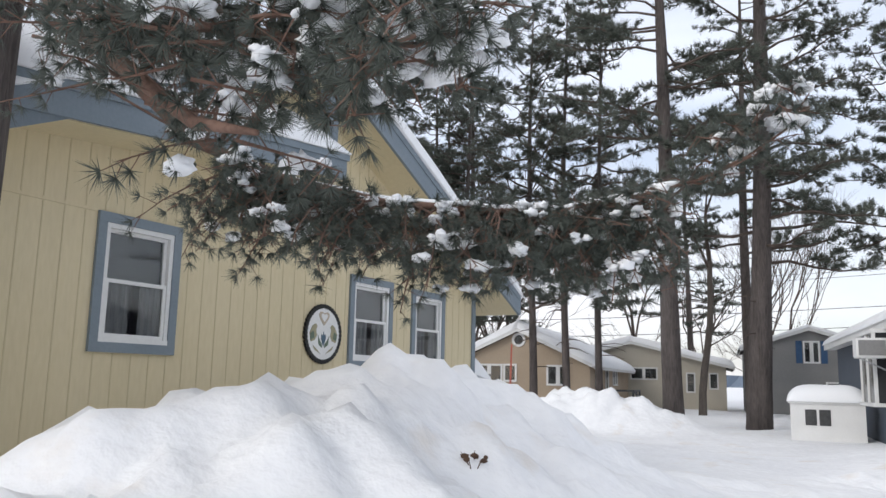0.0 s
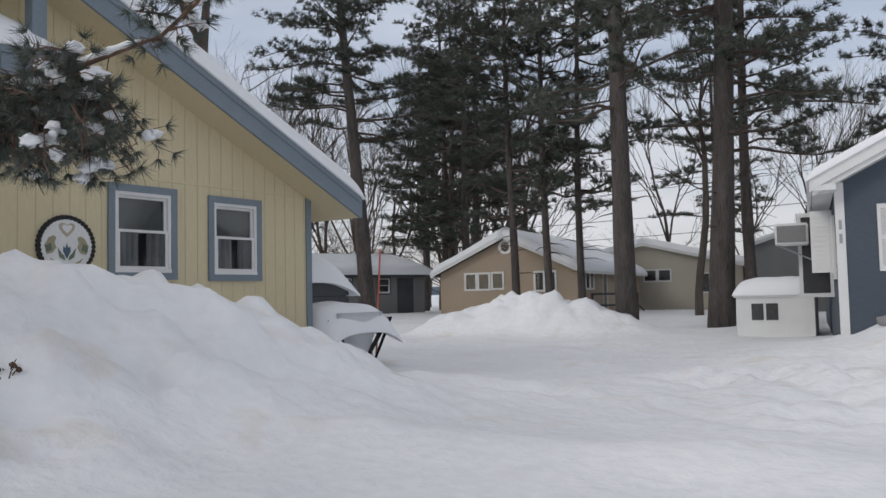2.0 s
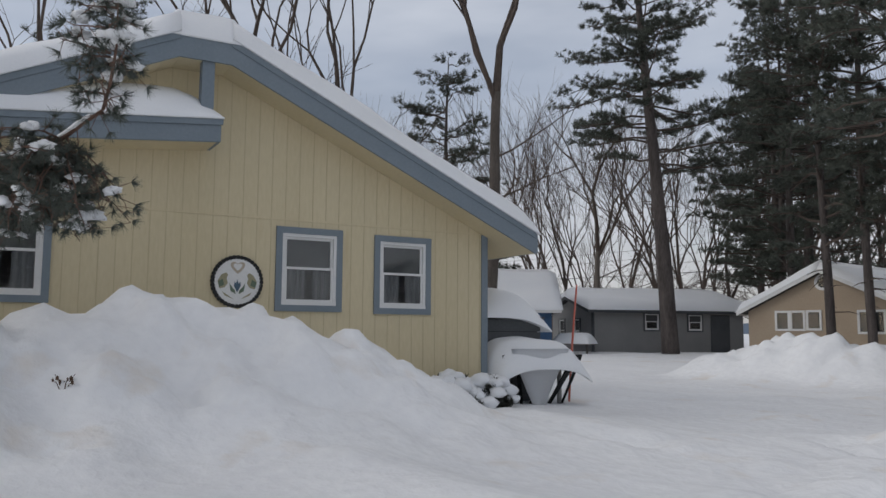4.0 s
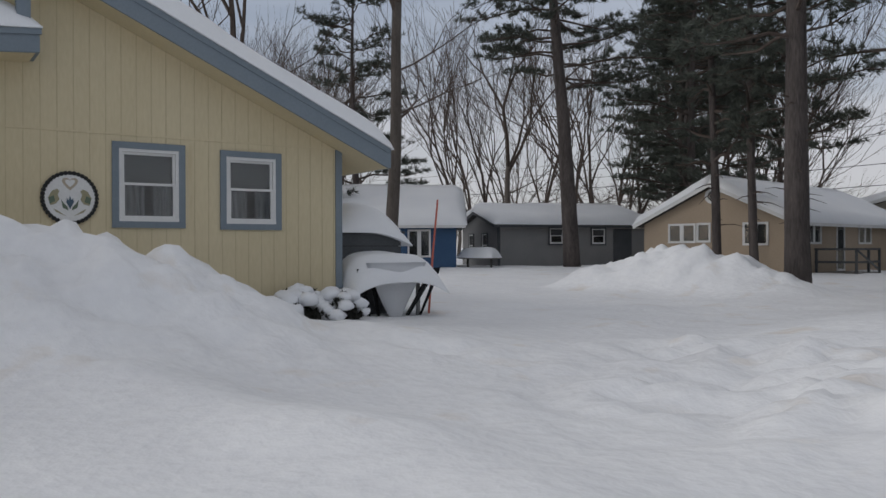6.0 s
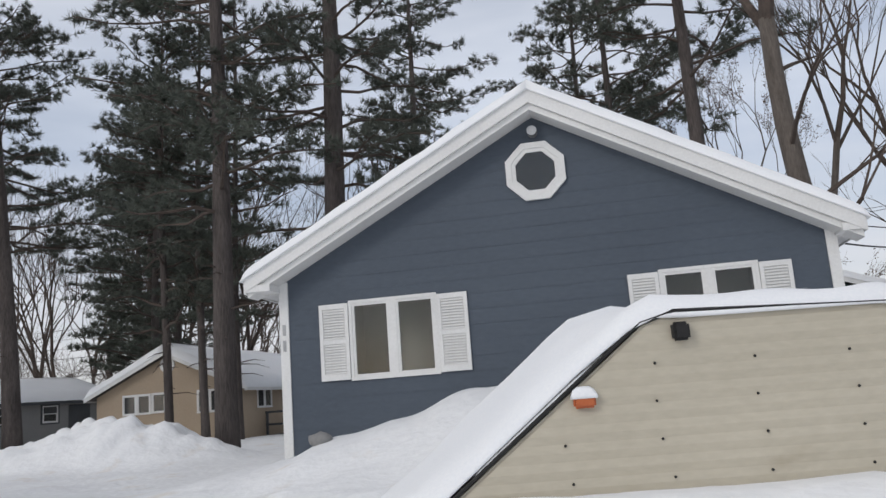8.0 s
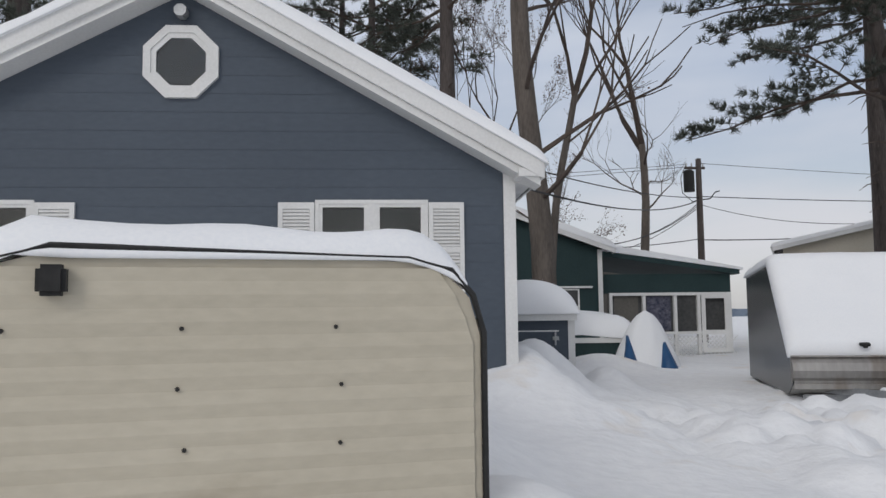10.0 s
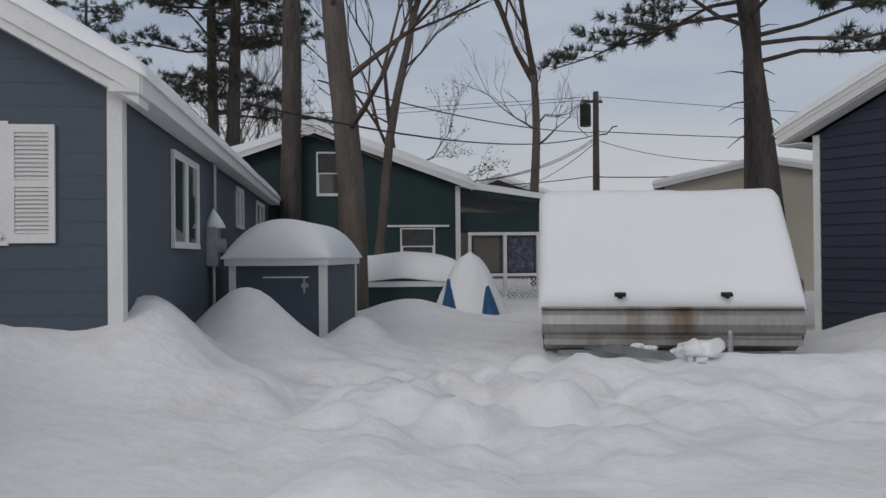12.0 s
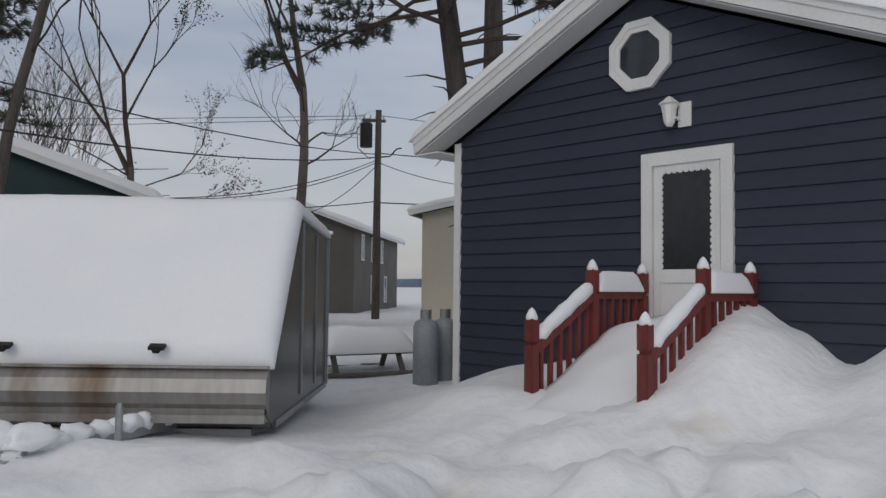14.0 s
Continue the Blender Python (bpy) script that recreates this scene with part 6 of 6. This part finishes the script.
def covered_cart():
    m = YH @ pose(0.97, 0.30, 0.66) @ Matrix.Diagonal((1.14, 1.1, 1.0, 1.0))
    c = thing("covered_grill", m, "grill under a torn dark cover capped with thick snow", "grill")
    part("frame", boxes((-0.55, 0.55, -0.25, 0.35, 0.62, 0.72)), DARKGREY, c)
    for x in (-0.50, 0.46):
        for y in (-0.22, 0.28):
            part("leg", boxes((x, x + 0.05, y, y + 0.05, -0.2, 0.62)), GREY, c)
    # folds of the dark cover, drawn in towards the ground
    for k, (a, b, w) in enumerate(((-0.62, -0.38, 0.13), (-0.42, -0.22, 0.10), (-0.12, -0.06, 0.10), (0.14, 0.10, 0.08), (0.60, 0.26, 0.15), (0.70, 0.50, 0.08))):
        bm = bmesh.new()
        smooth_grid(bm, 4, 8, lambda u, v, a=a, b=b, w=w: Vector((a + (b - a) * (1 - v) ** 1.2 + (u - 0.5) * w * (0.5 + 0.5 * v), -0.34 - 0.10 * v + 0.04 * math.sin(u * 3.1) + 0.1 * (1 - v), -0.1 + 0.82 * v)))
        bmesh.ops.solidify(bm, geom=bm.faces[:], thickness=0.02)
        part("cover_fold", bm, SMOKED, c)
    bm = bmesh.new()
    smooth_grid(bm, 12, 10, lambda u, v: Vector((-0.05 + (u - 0.5) * (0.16 + 0.86 * v) + 0.05 * noise.noise((u * 2, v * 3, 4)), -0.40 - 0.07 * math.sin(math.pi * u) - 0.08 * v + 0.03 * noise.noise((u * 3, v * 3, 1)), -0.16 + 0.98 * v)))
    bmesh.ops.solidify(bm, geom=bm.faces[:], thickness=0.10)
    part("clinging_snow", bm, SNOW, c, "snow clinging to the cover", smooth=True)
    sn = part("grill_snow", snow_pad(-0.82, 0.80, -0.60, 0.55, lambda x, y: 0.66 - 0.22 * (abs(x) / 0.8) ** 3 - 0.16 * max(0.0, -(y + 0.2)) / 0.4, 0.34, 8, 0.40, 22), SNOW, smooth=True)
    sn.matrix_world = m
    tagged(sn, "domed pillow of snow on the grill", "snow")


covered_cart()


def marker_pole():
    bm = bmesh.new()
    tube(bm, [(0, 0, -0.4), (0.0, 0.13, 0.95), (-0.01, 0.27, 1.95)], [0.020, 0.019, 0.016], 8)
    p = part("marker_pole", bm, REDPOLE)
    p.location = (-7.45, -1.62, 0.63)
    tagged(p, "leaning faded red snow marker pole", "pole")


marker_pole()


def covered_stack():
    """A dark boarded bin by the house corner with a high cap of snow."""
    m = YH @ pose(0.15, 0.45, 0)
    v = thing("storage_bin", m, "tall dark boarded bin beside the house under heaped snow", "bin")
    for k in range(7):
        part("board", boxes((0.0, 1.22, 0.0, 0.03, 0.5 + 0.21 * k, 0.70 + 0.21 * k)), DARKGREY, v)
        part("side_board", boxes((1.22, 1.25, 0.0, 1.5, 0.5 + 0.21 * k, 0.70 + 0.21 * k)), DARKGREY, v)
    part("body", boxes((0.02, 1.215, 0.035, 1.5, 0.4, 1.94)), BLACK, v)
    part("lid", boxes((-0.05, 1.30, -0.06, 1.55, 1.97, 2.01)), DARKGREY, v)
    sn = part("bin_snow", snow_pad(-0.12, 1.42, -0.12, 1.6, lambda x, y: 2.0 - 0.22 * max(0.0, (x - 0.5) / 0.9) ** 2, 0.52, 3, 0.75, 26), SNOW, smooth=True)
    sn.matrix_world = m
    tagged(sn, "high rounded heap of snow on the bin", "snow")


covered_stack()


def snow_table(x, y, w, h, seed, label):
    z = ground(x, y)
    t = thing("garden_table", pose(x, y, z, 0, 0, 20), label, "table")
    part("tabletop", boxes((-w / 2, w / 2, -w / 3, w / 3, h - 0.05, h)), BROWNGREY, t)
    for sx in (-1, 1):
        part("leg", boxes((sx * w * 0.35 - 0.04, sx * w * 0.35 + 0.04, -0.04, 0.04, -0.1, h - 0.05)), BROWNGREY, t)
    s = part("table_snow", snow_pad(-w / 2 - 0.05, w / 2 + 0.05, -w / 3 - 0.05, w / 3 + 0.05, lambda a, b: h, 0.45, seed, 0.4, 14), SNOW, smooth=True)
    s.matrix_world = pose(x, y, z, 0, 0, 20)
    tagged(s, "mushroom of snow on the table", "snow")


snow_table(-21.5, 14.8, 1.6, 0.45, 3, "low garden table under a mushroom of snow")


# ---- things at the blue-grey house ----
def blue_house_details():
    W = 7.3
    mb = thing("electric_meter", pose(W, 4.7, 2.0), "grey electric meter box on the wall with snow peak", "meter")
    part("box", boxes((0.0, 0.16, -0.18, 0.18, -0.32, 0.25), bev=0.015), STEEL, mb)
    bm = bmesh.new()
    tube(bm, [(0.16, -0.02, -0.02), (0.26, -0.02, -0.02)], [0.11, 0.10], 14)
    part("dial", bm, TANK, mb)
    bm = bmesh.new()
    tube(bm, [(0.08, 0.0, -0.30), (0.08, 0.0, -1.6)], [0.03, 0.03], 8)
    tube(bm, [(0.08, 0.1, 0.25), (0.08, 0.1, 1.2)], [0.03, 0.03], 8)
    part("conduit", bm, STEEL, mb)
    bm = bmesh.new()
    tube(bm, [(0.09, 0, 0.24), (0.09, 0, 0.34), (0.08, 0, 0.52)], [0.17, 0.12, 0.01], 10)
    s = part("meter_snow", bm, SNOW, smooth=True)
    s.location = (W, 4.7, 2.0)
    tagged(s, "pointed cap of snow on the meter", "snow")
    # bay with frames on the far side wall
    b = thing("bay_window", pose(0, 3.6, 0), "white-framed bay window on the blue-grey side wall", "window")
    part("sill", boxes((-0.66, 0.0, -0.1, 1.9, 1.52, 1.60)), WHITE, b)
    for x, y in ((-0.62, -0.05), (-0.62, 0.85), (-0.62, 1.75), (-0.06, -0.05)):
        part("post", boxes((x, x + 0.07, y, y + 0.07, 1.60, 3.15)), WHITE, b)
    part("head", boxes((-0.64, 0.0, -0.07, 1.85, 3.12, 3.20)), WHITE, b)
    p = part("pane", boxes((-0.58, -0.57, 0.02, 1.75, 1.6, 3.12), (-0.55, -0.06, -0.02, -0.01, 1.6, 3.12)), SMOKED, b)
    ac = thing("air_conditioner", pose(-0.72, 2.9, 2.55), "white window air conditioner with metal brackets", "appliance")
    part("case", boxes((-0.3, 0.3, 0.0, 0.55, 0.0, 0.42), bev=0.02), WHITE, ac)
    part("grille", boxes((-0.26, 0.26, -0.012, 0.0, 0.05, 0.37)), GREY, ac)
    bm = bmesh.new()
    tube(bm, [(-0.25, 0.1, 0.0), (0.65, 0.1, -0.45)], [0.015, 0.015], 6)
    part("bracket", bm, STEEL, ac)
    sh = part("storm_shutter", boxes((-0.40, -0.03, -0.015, 0.015, 1.98, 3.1)), WHITE)
    sh.matrix_world = pose(0.0, 1.9, 0, 0, 0, -18)
    for k in range(12):
        part("slat", boxes((-0.36, -0.07, -0.028, -0.015, 2.04 + k * 0.085, 2.10 + k * 0.085)), WHITE, sh)
    tagged(sh, "white louvred shutter standing open from the side wall", "shutter")
    # numerals on the corner board as plain bars
    for z in (2.62, 2.40):
        o = part("number_bar", boxes((0.02, 0.065, -0.032, -0.026, z, z + 0.15)), STEEL)
        tagged(o, "small grey bar on white corner board", "sign", "bars on the corner board")
    # snow drifted onto the sill of the right front window
    bm = bmesh.new()
    prism([(5.62, 1.98), (6.33, 1.98), (6.30, 2.05), (6.05, 2.09), (5.98, 2.20), (5.86, 2.30), (5.80, 2.42), (5.70, 2.44), (5.62, 2.30)], -0.075, -0.012, bm)
    bmesh.ops.bevel(bm, geom=bm.edges[:], offset=0.02, segments=2, affect='EDGES')
    tagged(part("sill_snow", bm, SNOW), "wedge of wind-packed snow against window panes", "snow")
    # hose pipe end by the left corner
    bm = bmesh.new()
    blob(bm, (0, 0, 0), 0.13, 3, 2, (1.3, 0.8, 0.8))
    o = part("boulder", bm, GREY, smooth=True)
    o.location = (0.62, -0.35, ground(0.62, -0.35) + 0.03)
    tagged(o, "small grey rock at the foot of the wall", "rock")
    # low white hutch beyond the side wall
    h = thing("garden_hutch", pose(-2.1, 6.9, 0, 0, 0, -4), "small white hutch with a snow cap", "shed")
    part("body", boxes((0, 1.75, 0, 1.2, 0.3, 1.50)), WHITE, h)
    # flat dark plates stand for the shade inside the openings
    part("opening", boxes((0.35, 0.62, -0.012, 0.0, 0.95, 1.35), (0.68, 0.95, -0.012, 0.0, 0.95, 1.35)), ROOM_SHADE, h)
    part("rim", boxes((-0.05, 1.8, -0.05, 1.25, 1.50, 1.56)), WHITE, h)
    s = part("hutch_snow", snow_pad(-0.08, 1.83, -0.08, 1.28, lambda a, b: 1.56, 0.42, 5, 0.5, 16), SNOW, smooth=True)
    s.matrix_world = pose(-2.1, 6.9, 0, 0, 0, -4)
    tagged(s, "rounded snow on the hutch roof", "snow")


blue_house_details()


# ---- deck rail at the tan house ----
def deck():
    d = thing("deck", pose(-15.0, 17.75, 0, 0, 0, -1) @ pose(6.12, 1.8, 0.65), "dark wooden deck with rails and steps", "deck")
    part("floor_boards", boxes((0, 1.5, 0, 2.4, 0.0, 0.10)), BROWNGREY, d)
    for x, y in ((1.42, 0.0), (1.42, 1.2), (1.42, 2.32), (0.02, 0.0)):
        part("post", boxes((x, x + 0.08, y, y + 0.08, -0.4, 1.0)), DARKGREY, d)
    for z in (0.45, 0.92):
        part("rail", boxes((0.0, 1.5, 0.0, 0.06, z, z + 0.08)), DARKGREY, d)
        part("rail", boxes((1.44, 1.5, 0.06, 2.4, z, z + 0.08)), DARKGREY, d)
    bm = bmesh.new()
    tube(bm, [(1.46, 0.05, 0.95), (2.2, 0.05, 0.25)], [0.04, 0.04], 4)
    part("stair_rail", bm, DARKGREY, d)
    part("step", boxes((1.5, 2.2, 0.0, 0.9, -0.25, -0.1)), DARKGREY, d)


deck()


# ---- red stair at the navy house ----
def stair():
    s = thing("porch_stair", NH @ pose(3.22, 0, 0), "red-stained wooden porch stair half buried in snow", "stair")
    px = (0.04, 1.34)
    zf, zl = 1.52, 2.03  # tops of the front and landing newels

    def newel(x, y, top):
        p = part("newel_post", boxes((x - 0.055, x + 0.055, y - 0.055, y + 0.055, 0.2, top - 0.26), (x - 0.04, x + 0.04, y - 0.04, y + 0.04, top - 0.26, top - 0.23), (x - 0.055, x + 0.055, y - 0.055, y + 0.055, top - 0.23, top), bev=0.006), REDWOOD, s)
        bm = bmesh.new()
        tube(bm, [(x, y, top - 0.01), (x, y, top + 0.035), (x, y, top + 0.085), (x, y, top + 0.11)], [0.062, 0.055, 0.03, 0.004], 10)
        part("post_snow", bm, SNOW, p, "pointed cap of snow", smooth=True)
    for x in px:
        newel(x, -2.08, zf)
        newel(x, -1.10, zl)
        newel(x, -0.16, zl - 0.02)
        # sloping rail, flat rail, balusters
        bm = bmesh.new()
        tube(bm, [(x, -2.05, zf - 0.30), (x, -1.10, zl - 0.26)], [0.07, 0.07], 4)
        part("hand_rail", bm, REDWOOD, s)
        part("hand_rail", boxes((x - 0.04, x + 0.04, -1.05, -0.2, zl - 0.32, zl - 0.22)), REDWOOD, s)
        for i in range(6):
            f = (i + 0.5) / 6
            y = -2.02 + 0.9 * f
            zt = zf - 0.30 + (zl - zf + 0.04) * f
            part("baluster", boxes((x - 0.02, x + 0.02, y - 0.025, y + 0.025, zt - 0.75, zt)), REDWOOD, s)
        for i in range(5):
            y = -0.98 + 0.75 * (i + 0.5) / 5
            part("baluster", boxes((x - 0.02, x + 0.02, y - 0.025, y + 0.025, zl - 0.95, zl - 0.3)), REDWOOD, s)
        # snow lying on the rails
        bm = bmesh.new()
        n = 14
        tube(bm, [(x, -2.02 + 0.9 * i / n, zf - 0.19 + (zl - zf + 0.02) * i / n) for i in range(n + 1)], [0.075 + 0.02 * noise.noise((i * 0.5, x, 0)) if 0 < i < n else 0.03 for i in range(n + 1)], 8)
        part("rail_snow", bm, SNOW, s, "thick snow along the rail", smooth=True)
        part("rail_snow", snow_pad(x - 0.07, x + 0.07, -1.04, -0.22, lambda a, b: zl - 0.22, 0.22, 3 + x, 0.12, 12), SNOW, s, "thick snow along the rail", smooth=True)
    for i in range(4):
        part("tread", boxes((0.08, 1.28, -2.0 + i * 0.24, -1.72 + i * 0.24, 0.5 + i * 0.18, 0.54 + i * 0.18)), REDWOOD, s)
    part("landing", boxes((0.05, 1.33, -1.1, -0.1, 1.10, 1.15)), REDWOOD, s)
    # snow that fills the stair
    bm = bmesh.new()

    def fill(u, v):
        x, y = 0.08 + 1.22 * u, -2.6 + 2.55 * v
        z = 0.62 + 0.75 * max(0.0, min(1.0, (y + 2.5) / 1.6)) ** 1.2 + 0.12 * math.sin(math.pi * u) + 0.05 * noise.noise((x * 2, y * 2, 3)) + 0.25 * max(0.0, (y + 0.5)) * (1 - u)
        return Vector((x, y, z))
    a = smooth_grid(bm, 14, 22, fill)
    b = smooth_grid(bm, 14, 22, lambda u, v: Vector((0.08 + 1.22 * u, -2.6 + 2.55 * v, 0.2)))
    for i in range(14):
        for j in (0, 22):
            bm.faces.new((a[i][j], a[i + 1][j], b[i + 1][j], b[i][j]))
    for j in range(22):
        for i in (0, 14):
            bm.faces.new((a[i][j], a[i][j + 1], b[i][j + 1], b[i][j]))
    bmesh.ops.recalc_face_normals(bm, faces=bm.faces[:])
    f = part("stair_snow", bm, SNOW, smooth=True)
    f.matrix_world = NH @ pose(3.22, 0, 0)
    tagged(f, "untrodden snow filling the stair", "snow")


stair()


# ---- gap between the houses: tanks, table, pole, wires ----
def gas_tank(x, y, top, r):
    t = thing("gas_cylinder", pose(x, y, 0), "tall grey propane cylinder beside the navy house", "cylinder", "gas cylinders")
    bm = bmesh.new()
    tube(bm, [(0, 0, 0.1), (0, 0, top - 0.12), (0, 0, top - 0.04), (0, 0, top)], [r, r, r * 0.85, r * 0.4], 18)
    part("tank", bm, TANK, t, smooth=True)
    bm = bmesh.new()
    tube(bm, [(0, 0, top - 0.02), (0, 0, top + 0.14)], [r * 0.45, r * 0.45], 12)
    part("collar", bm, STEEL, t)


gas_tank(17.45, 6.75, 1.34, 0.19)
gas_tank(17.85, 7.10, 1.34, 0.19)


def picnic_table():
    x, y = 16.75, 8.6
    t = thing("picnic_table", pose(x, y, -0.02, 0, 0, 15), "weathered picnic table loaded with snow", "table")
    for k in range(5):
        part("top_plank", boxes((-0.9, 0.9, -0.36 + k * 0.15, -0.23 + k * 0.15, 0.70, 0.74)), BROWNGREY, t)
    for yy in (-0.8, 0.6):
        part("bench_plank", boxes((-0.9, 0.9, yy, yy + 0.24, 0.40, 0.44)), BROWNGREY, t)
    for xx in (-0.6, 0.6):
        for sg in (-1, 1):
            bm = bmesh.new()
            tube(bm, [(xx, sg * 0.25, 0.70), (xx, sg * 0.75, -0.1)], [0.05, 0.05], 4)
            part("leg", bm, BROWNGREY, t)
    s = part("table_snow", snow_pad(-0.75, 0.9, -0.38, 0.4, lambda a, b: 0.74, 0.42, 7, 0.35, 16), SNOW, smooth=True)
    s.matrix_world = pose(x, y, -0.02, 0, 0, 15)
    tagged(s, "block of snow on the picnic table", "snow")


picnic_table()


def kayaks():
    x, y = 11.88, 9.6
    z = ground(x, y)
    for k, (dx, rz) in enumerate(((-0.50, 12), (0.50, -14))):
        bm = bmesh.new()
        tube(bm, [(0, -0.12, -0.3), (0, -0.10, 0.05), (0, -0.02, 0.35), (0, 0.16, 0.75), (0, 0.3, 1.0)], [0.18, 0.23, 0.17, 0.08, 0.03], 14)
        o = part("kayak", bm, PLASTIC_BLUE, smooth=True)
        o.matrix_world = pose(x + dx, y - 0.38, z - 0.26, 0, -dx * 20, rz)
        tagged(o, "blue plastic kayak hull standing in snow", "kayak", "stacked kayaks")
    bm = bmesh.new()

    def cap(u, v):
        a = u * 2 * math.pi
        r = 0.80 * (1 - v) ** 0.60 + 0.02
        k = 1 + 0.12 * math.sin(a * 2 + 1) + 0.08 * noise.noise((math.cos(a) * 2, math.sin(a) * 2, v * 3))
        return Vector((r * k * math.cos(a) * 0.96, r * k * math.sin(a) * 0.85, -0.15 + 1.45 * v))
    smooth_grid(bm, 30, 14, cap)
    s = part("kayak_snow", bm, SNOW, smooth=True)
    s.location = (x + 0.10, y + 0.12, z)
    tagged(s, "cone of snow draped over the kayaks", "snow")


kayaks()


def low_shed():
    m = pose(10.15, 10.4, 0, 0, 0, -6)
    s = thing("low_shed", m, "low green lean-to with white edges under a snow drift", "shed")
    part("body", boxes((-1.2, 1.6, 0, 1.6, 0.2, 1.15)), GREEN, s)
    part("edge_board", boxes((-1.25, 1.7, -0.05, 0.0, 1.12, 1.24), (1.45, 1.55, -0.04, 0.0, 0.3, 1.12)), WHITE, s)
    c = part("shed_snow", snow_pad(-1.35, 1.9, -0.1, 1.7, lambda x, y: 1.22 + 0.10 * (1.2 - abs(x - 0.4)), 0.55, 9, 0.6, 24), SNOW, smooth=True)
    c.matrix_world = m
    tagged(c, "sloping drift of snow on the lean-to", "snow")


low_shed()

POLE = Vector((20.07, 26.02, 8.7))


def utility_pole():
    p = thing("utility_pole", pose(POLE.x, POLE.y, 0), "dark wooden utility pole with a black transformer", "pole")
    bm = bmesh.new()
    tube(bm, [(0, 0, 0.2), (0, 0, 4.5), (0.02, 0, 8.75)], [0.17, 0.15, 0.12], 10)
    part("pole", bm, BARK, p)
    bm = bmesh.new()
    tube(bm, [(-0.48, -0.1, 7.25), (-0.48, -0.1, 8.15), (-0.48, -0.1, 8.22)], [0.24, 0.24, 0.15], 14)
    part("transformer", bm, BLACK, p, "black cylindrical transformer")
    part("crossarm", boxes((-0.62, 0.30, -0.06, 0.06, 8.28, 8.38)), BARK, p)
    for x in (-0.55, -0.30, 0.22):
        bm = bmesh.new()
        tube(bm, [(x, 0, 8.38), (x, 0, 8.56)], [0.04, 0.03], 8)
        part("insulator", bm, STEEL, p)
    bm = bmesh.new()
    tube(bm, [(-0.55, 0, 8.5), (-0.85, -0.1, 7.9), (-0.8, -0.1, 7.2), (-0.35, -0.1, 6.8), (0, -0.1, 6.9)], [0.018] * 5, 4)
    tube(bm, [(0.1, 0, 6.9), (0.5, 0, 6.95), (0.75, 0, 7.25), (0.95, 0, 7.3)], [0.03] * 4, 5)
    part("jumper_cable", bm, WIRE, p)


utility_pole()


def wire(a, b, sag, r=0.016):
    bm = bmesh.new()
    a, b = Vector(a), Vector(b)
    n = 18
    tube(bm, [a.lerp(b, i / n) - Vector((0, 0, sag * 4 * (i / n) * (1 - i / n))) for i in range(n + 1)], [r] * (n + 1), 4)
    tagged(part("power_line", bm, WIRE), "thin black overhead cable from the utility pole", "cable", "overhead cables")


P = tuple(POLE)
wire((P[0], P[1], 8.55), (70, 36, 9.4), 0.5, 0.014)
wire((P[0] - 0.5, P[1], 8.5), (-60, 36, 8.0), 1.0, 0.014)
wire((P[0] - 0.3, P[1], 8.4), (-60, 38, 7.4), 1.0, 0.014)
wire((P[0], P[1], 7.05), (60, 28, 8.2), 0.6, 0.024)
wire((P[0], P[1], 7.0), (8.7, 12.4, 6.1), 0.3, 0.024)
wire((P[0], P[1], 6.9), (7.8, 4.8, 4.1), 0.5, 0.024)
wire((P[0], P[1], 6.8), (12.5, 15.6, 3.9), 0.4)
wire((P[0], P[1], 6.7), (12.2, 16.4, 4.0), 0.5)
wire((P[0], P[1], 6.6), (17.0, 33.0, 5.0), 0.5)
wire((P[0], P[1], 6.7), (24.0, 17.5, 4.9), 0.4)
wire((P[0], P[1], 5.1), (40.0, 24.0, 7.0), 0.6, 0.03)
wire((P[0], P[1], 5.15), (9.5, 30.0, 5.4), 0.4, 0.024)
wire((-40, 40, 7.2), (P[0] - 30, 34, 7.6), 0.6)
wire((-60, 24, 6.0), (12, 30, 6.6), 1.2, 0.02)
wire((-60, 26, 4.9), (12, 31, 5.6), 1.0, 0.02)

# twig of dead leaves poking out of the bank
tb = bmesh.new()
rng = random.Random(9)
for i in range(9):
    az = rng.uniform(0, 6.28)
    d = Vector((math.cos(az), math.sin(az), rng.uniform(0.3, 1.4)))
    tube(tb, [(0, 0, -0.1), d * 0.06, d * 0.11], [0.006, 0.005, 0.003], 4, cap=False)
    blob(tb, d * rng.uniform(0.06, 0.11), rng.uniform(0.016, 0.03), i, 1, (1.4, 0.5, 1.0), 0.5)
o = part("dead_twig", tb, DEADLEAF)
o.location, o.scale = (-5.474, -10.31, ground(-5.474, -10.31)), (0.9, 0.9, 0.9)
tagged(o, "dead brown leafy twig poking out of the snowbank", "twig")


# ---- far shore ----
def hills():
    bm = bmesh.new()
    n = 80
    a = [bm.verts.new((-900 + 1800 * i / n, 1500, -2)) for i in range(n + 1)]
    b = [bm.verts.new((-900 + 1800 * i / n, 1500 + 60 * noise.noise((i * 0.3, 2, 0)), 17 + 9 * noise.fractal((i * 0.09, 0, 0), 1.0, 2.0, 4))) for i in range(n + 1)]
    for i in range(n):
        bm.faces.new((a[i], a[i + 1], b[i + 1], b[i]))
    tagged(part("backdrop", bm, HILL), "low blue wooded hills across the frozen lake", "hills", kind="structure")


hills()
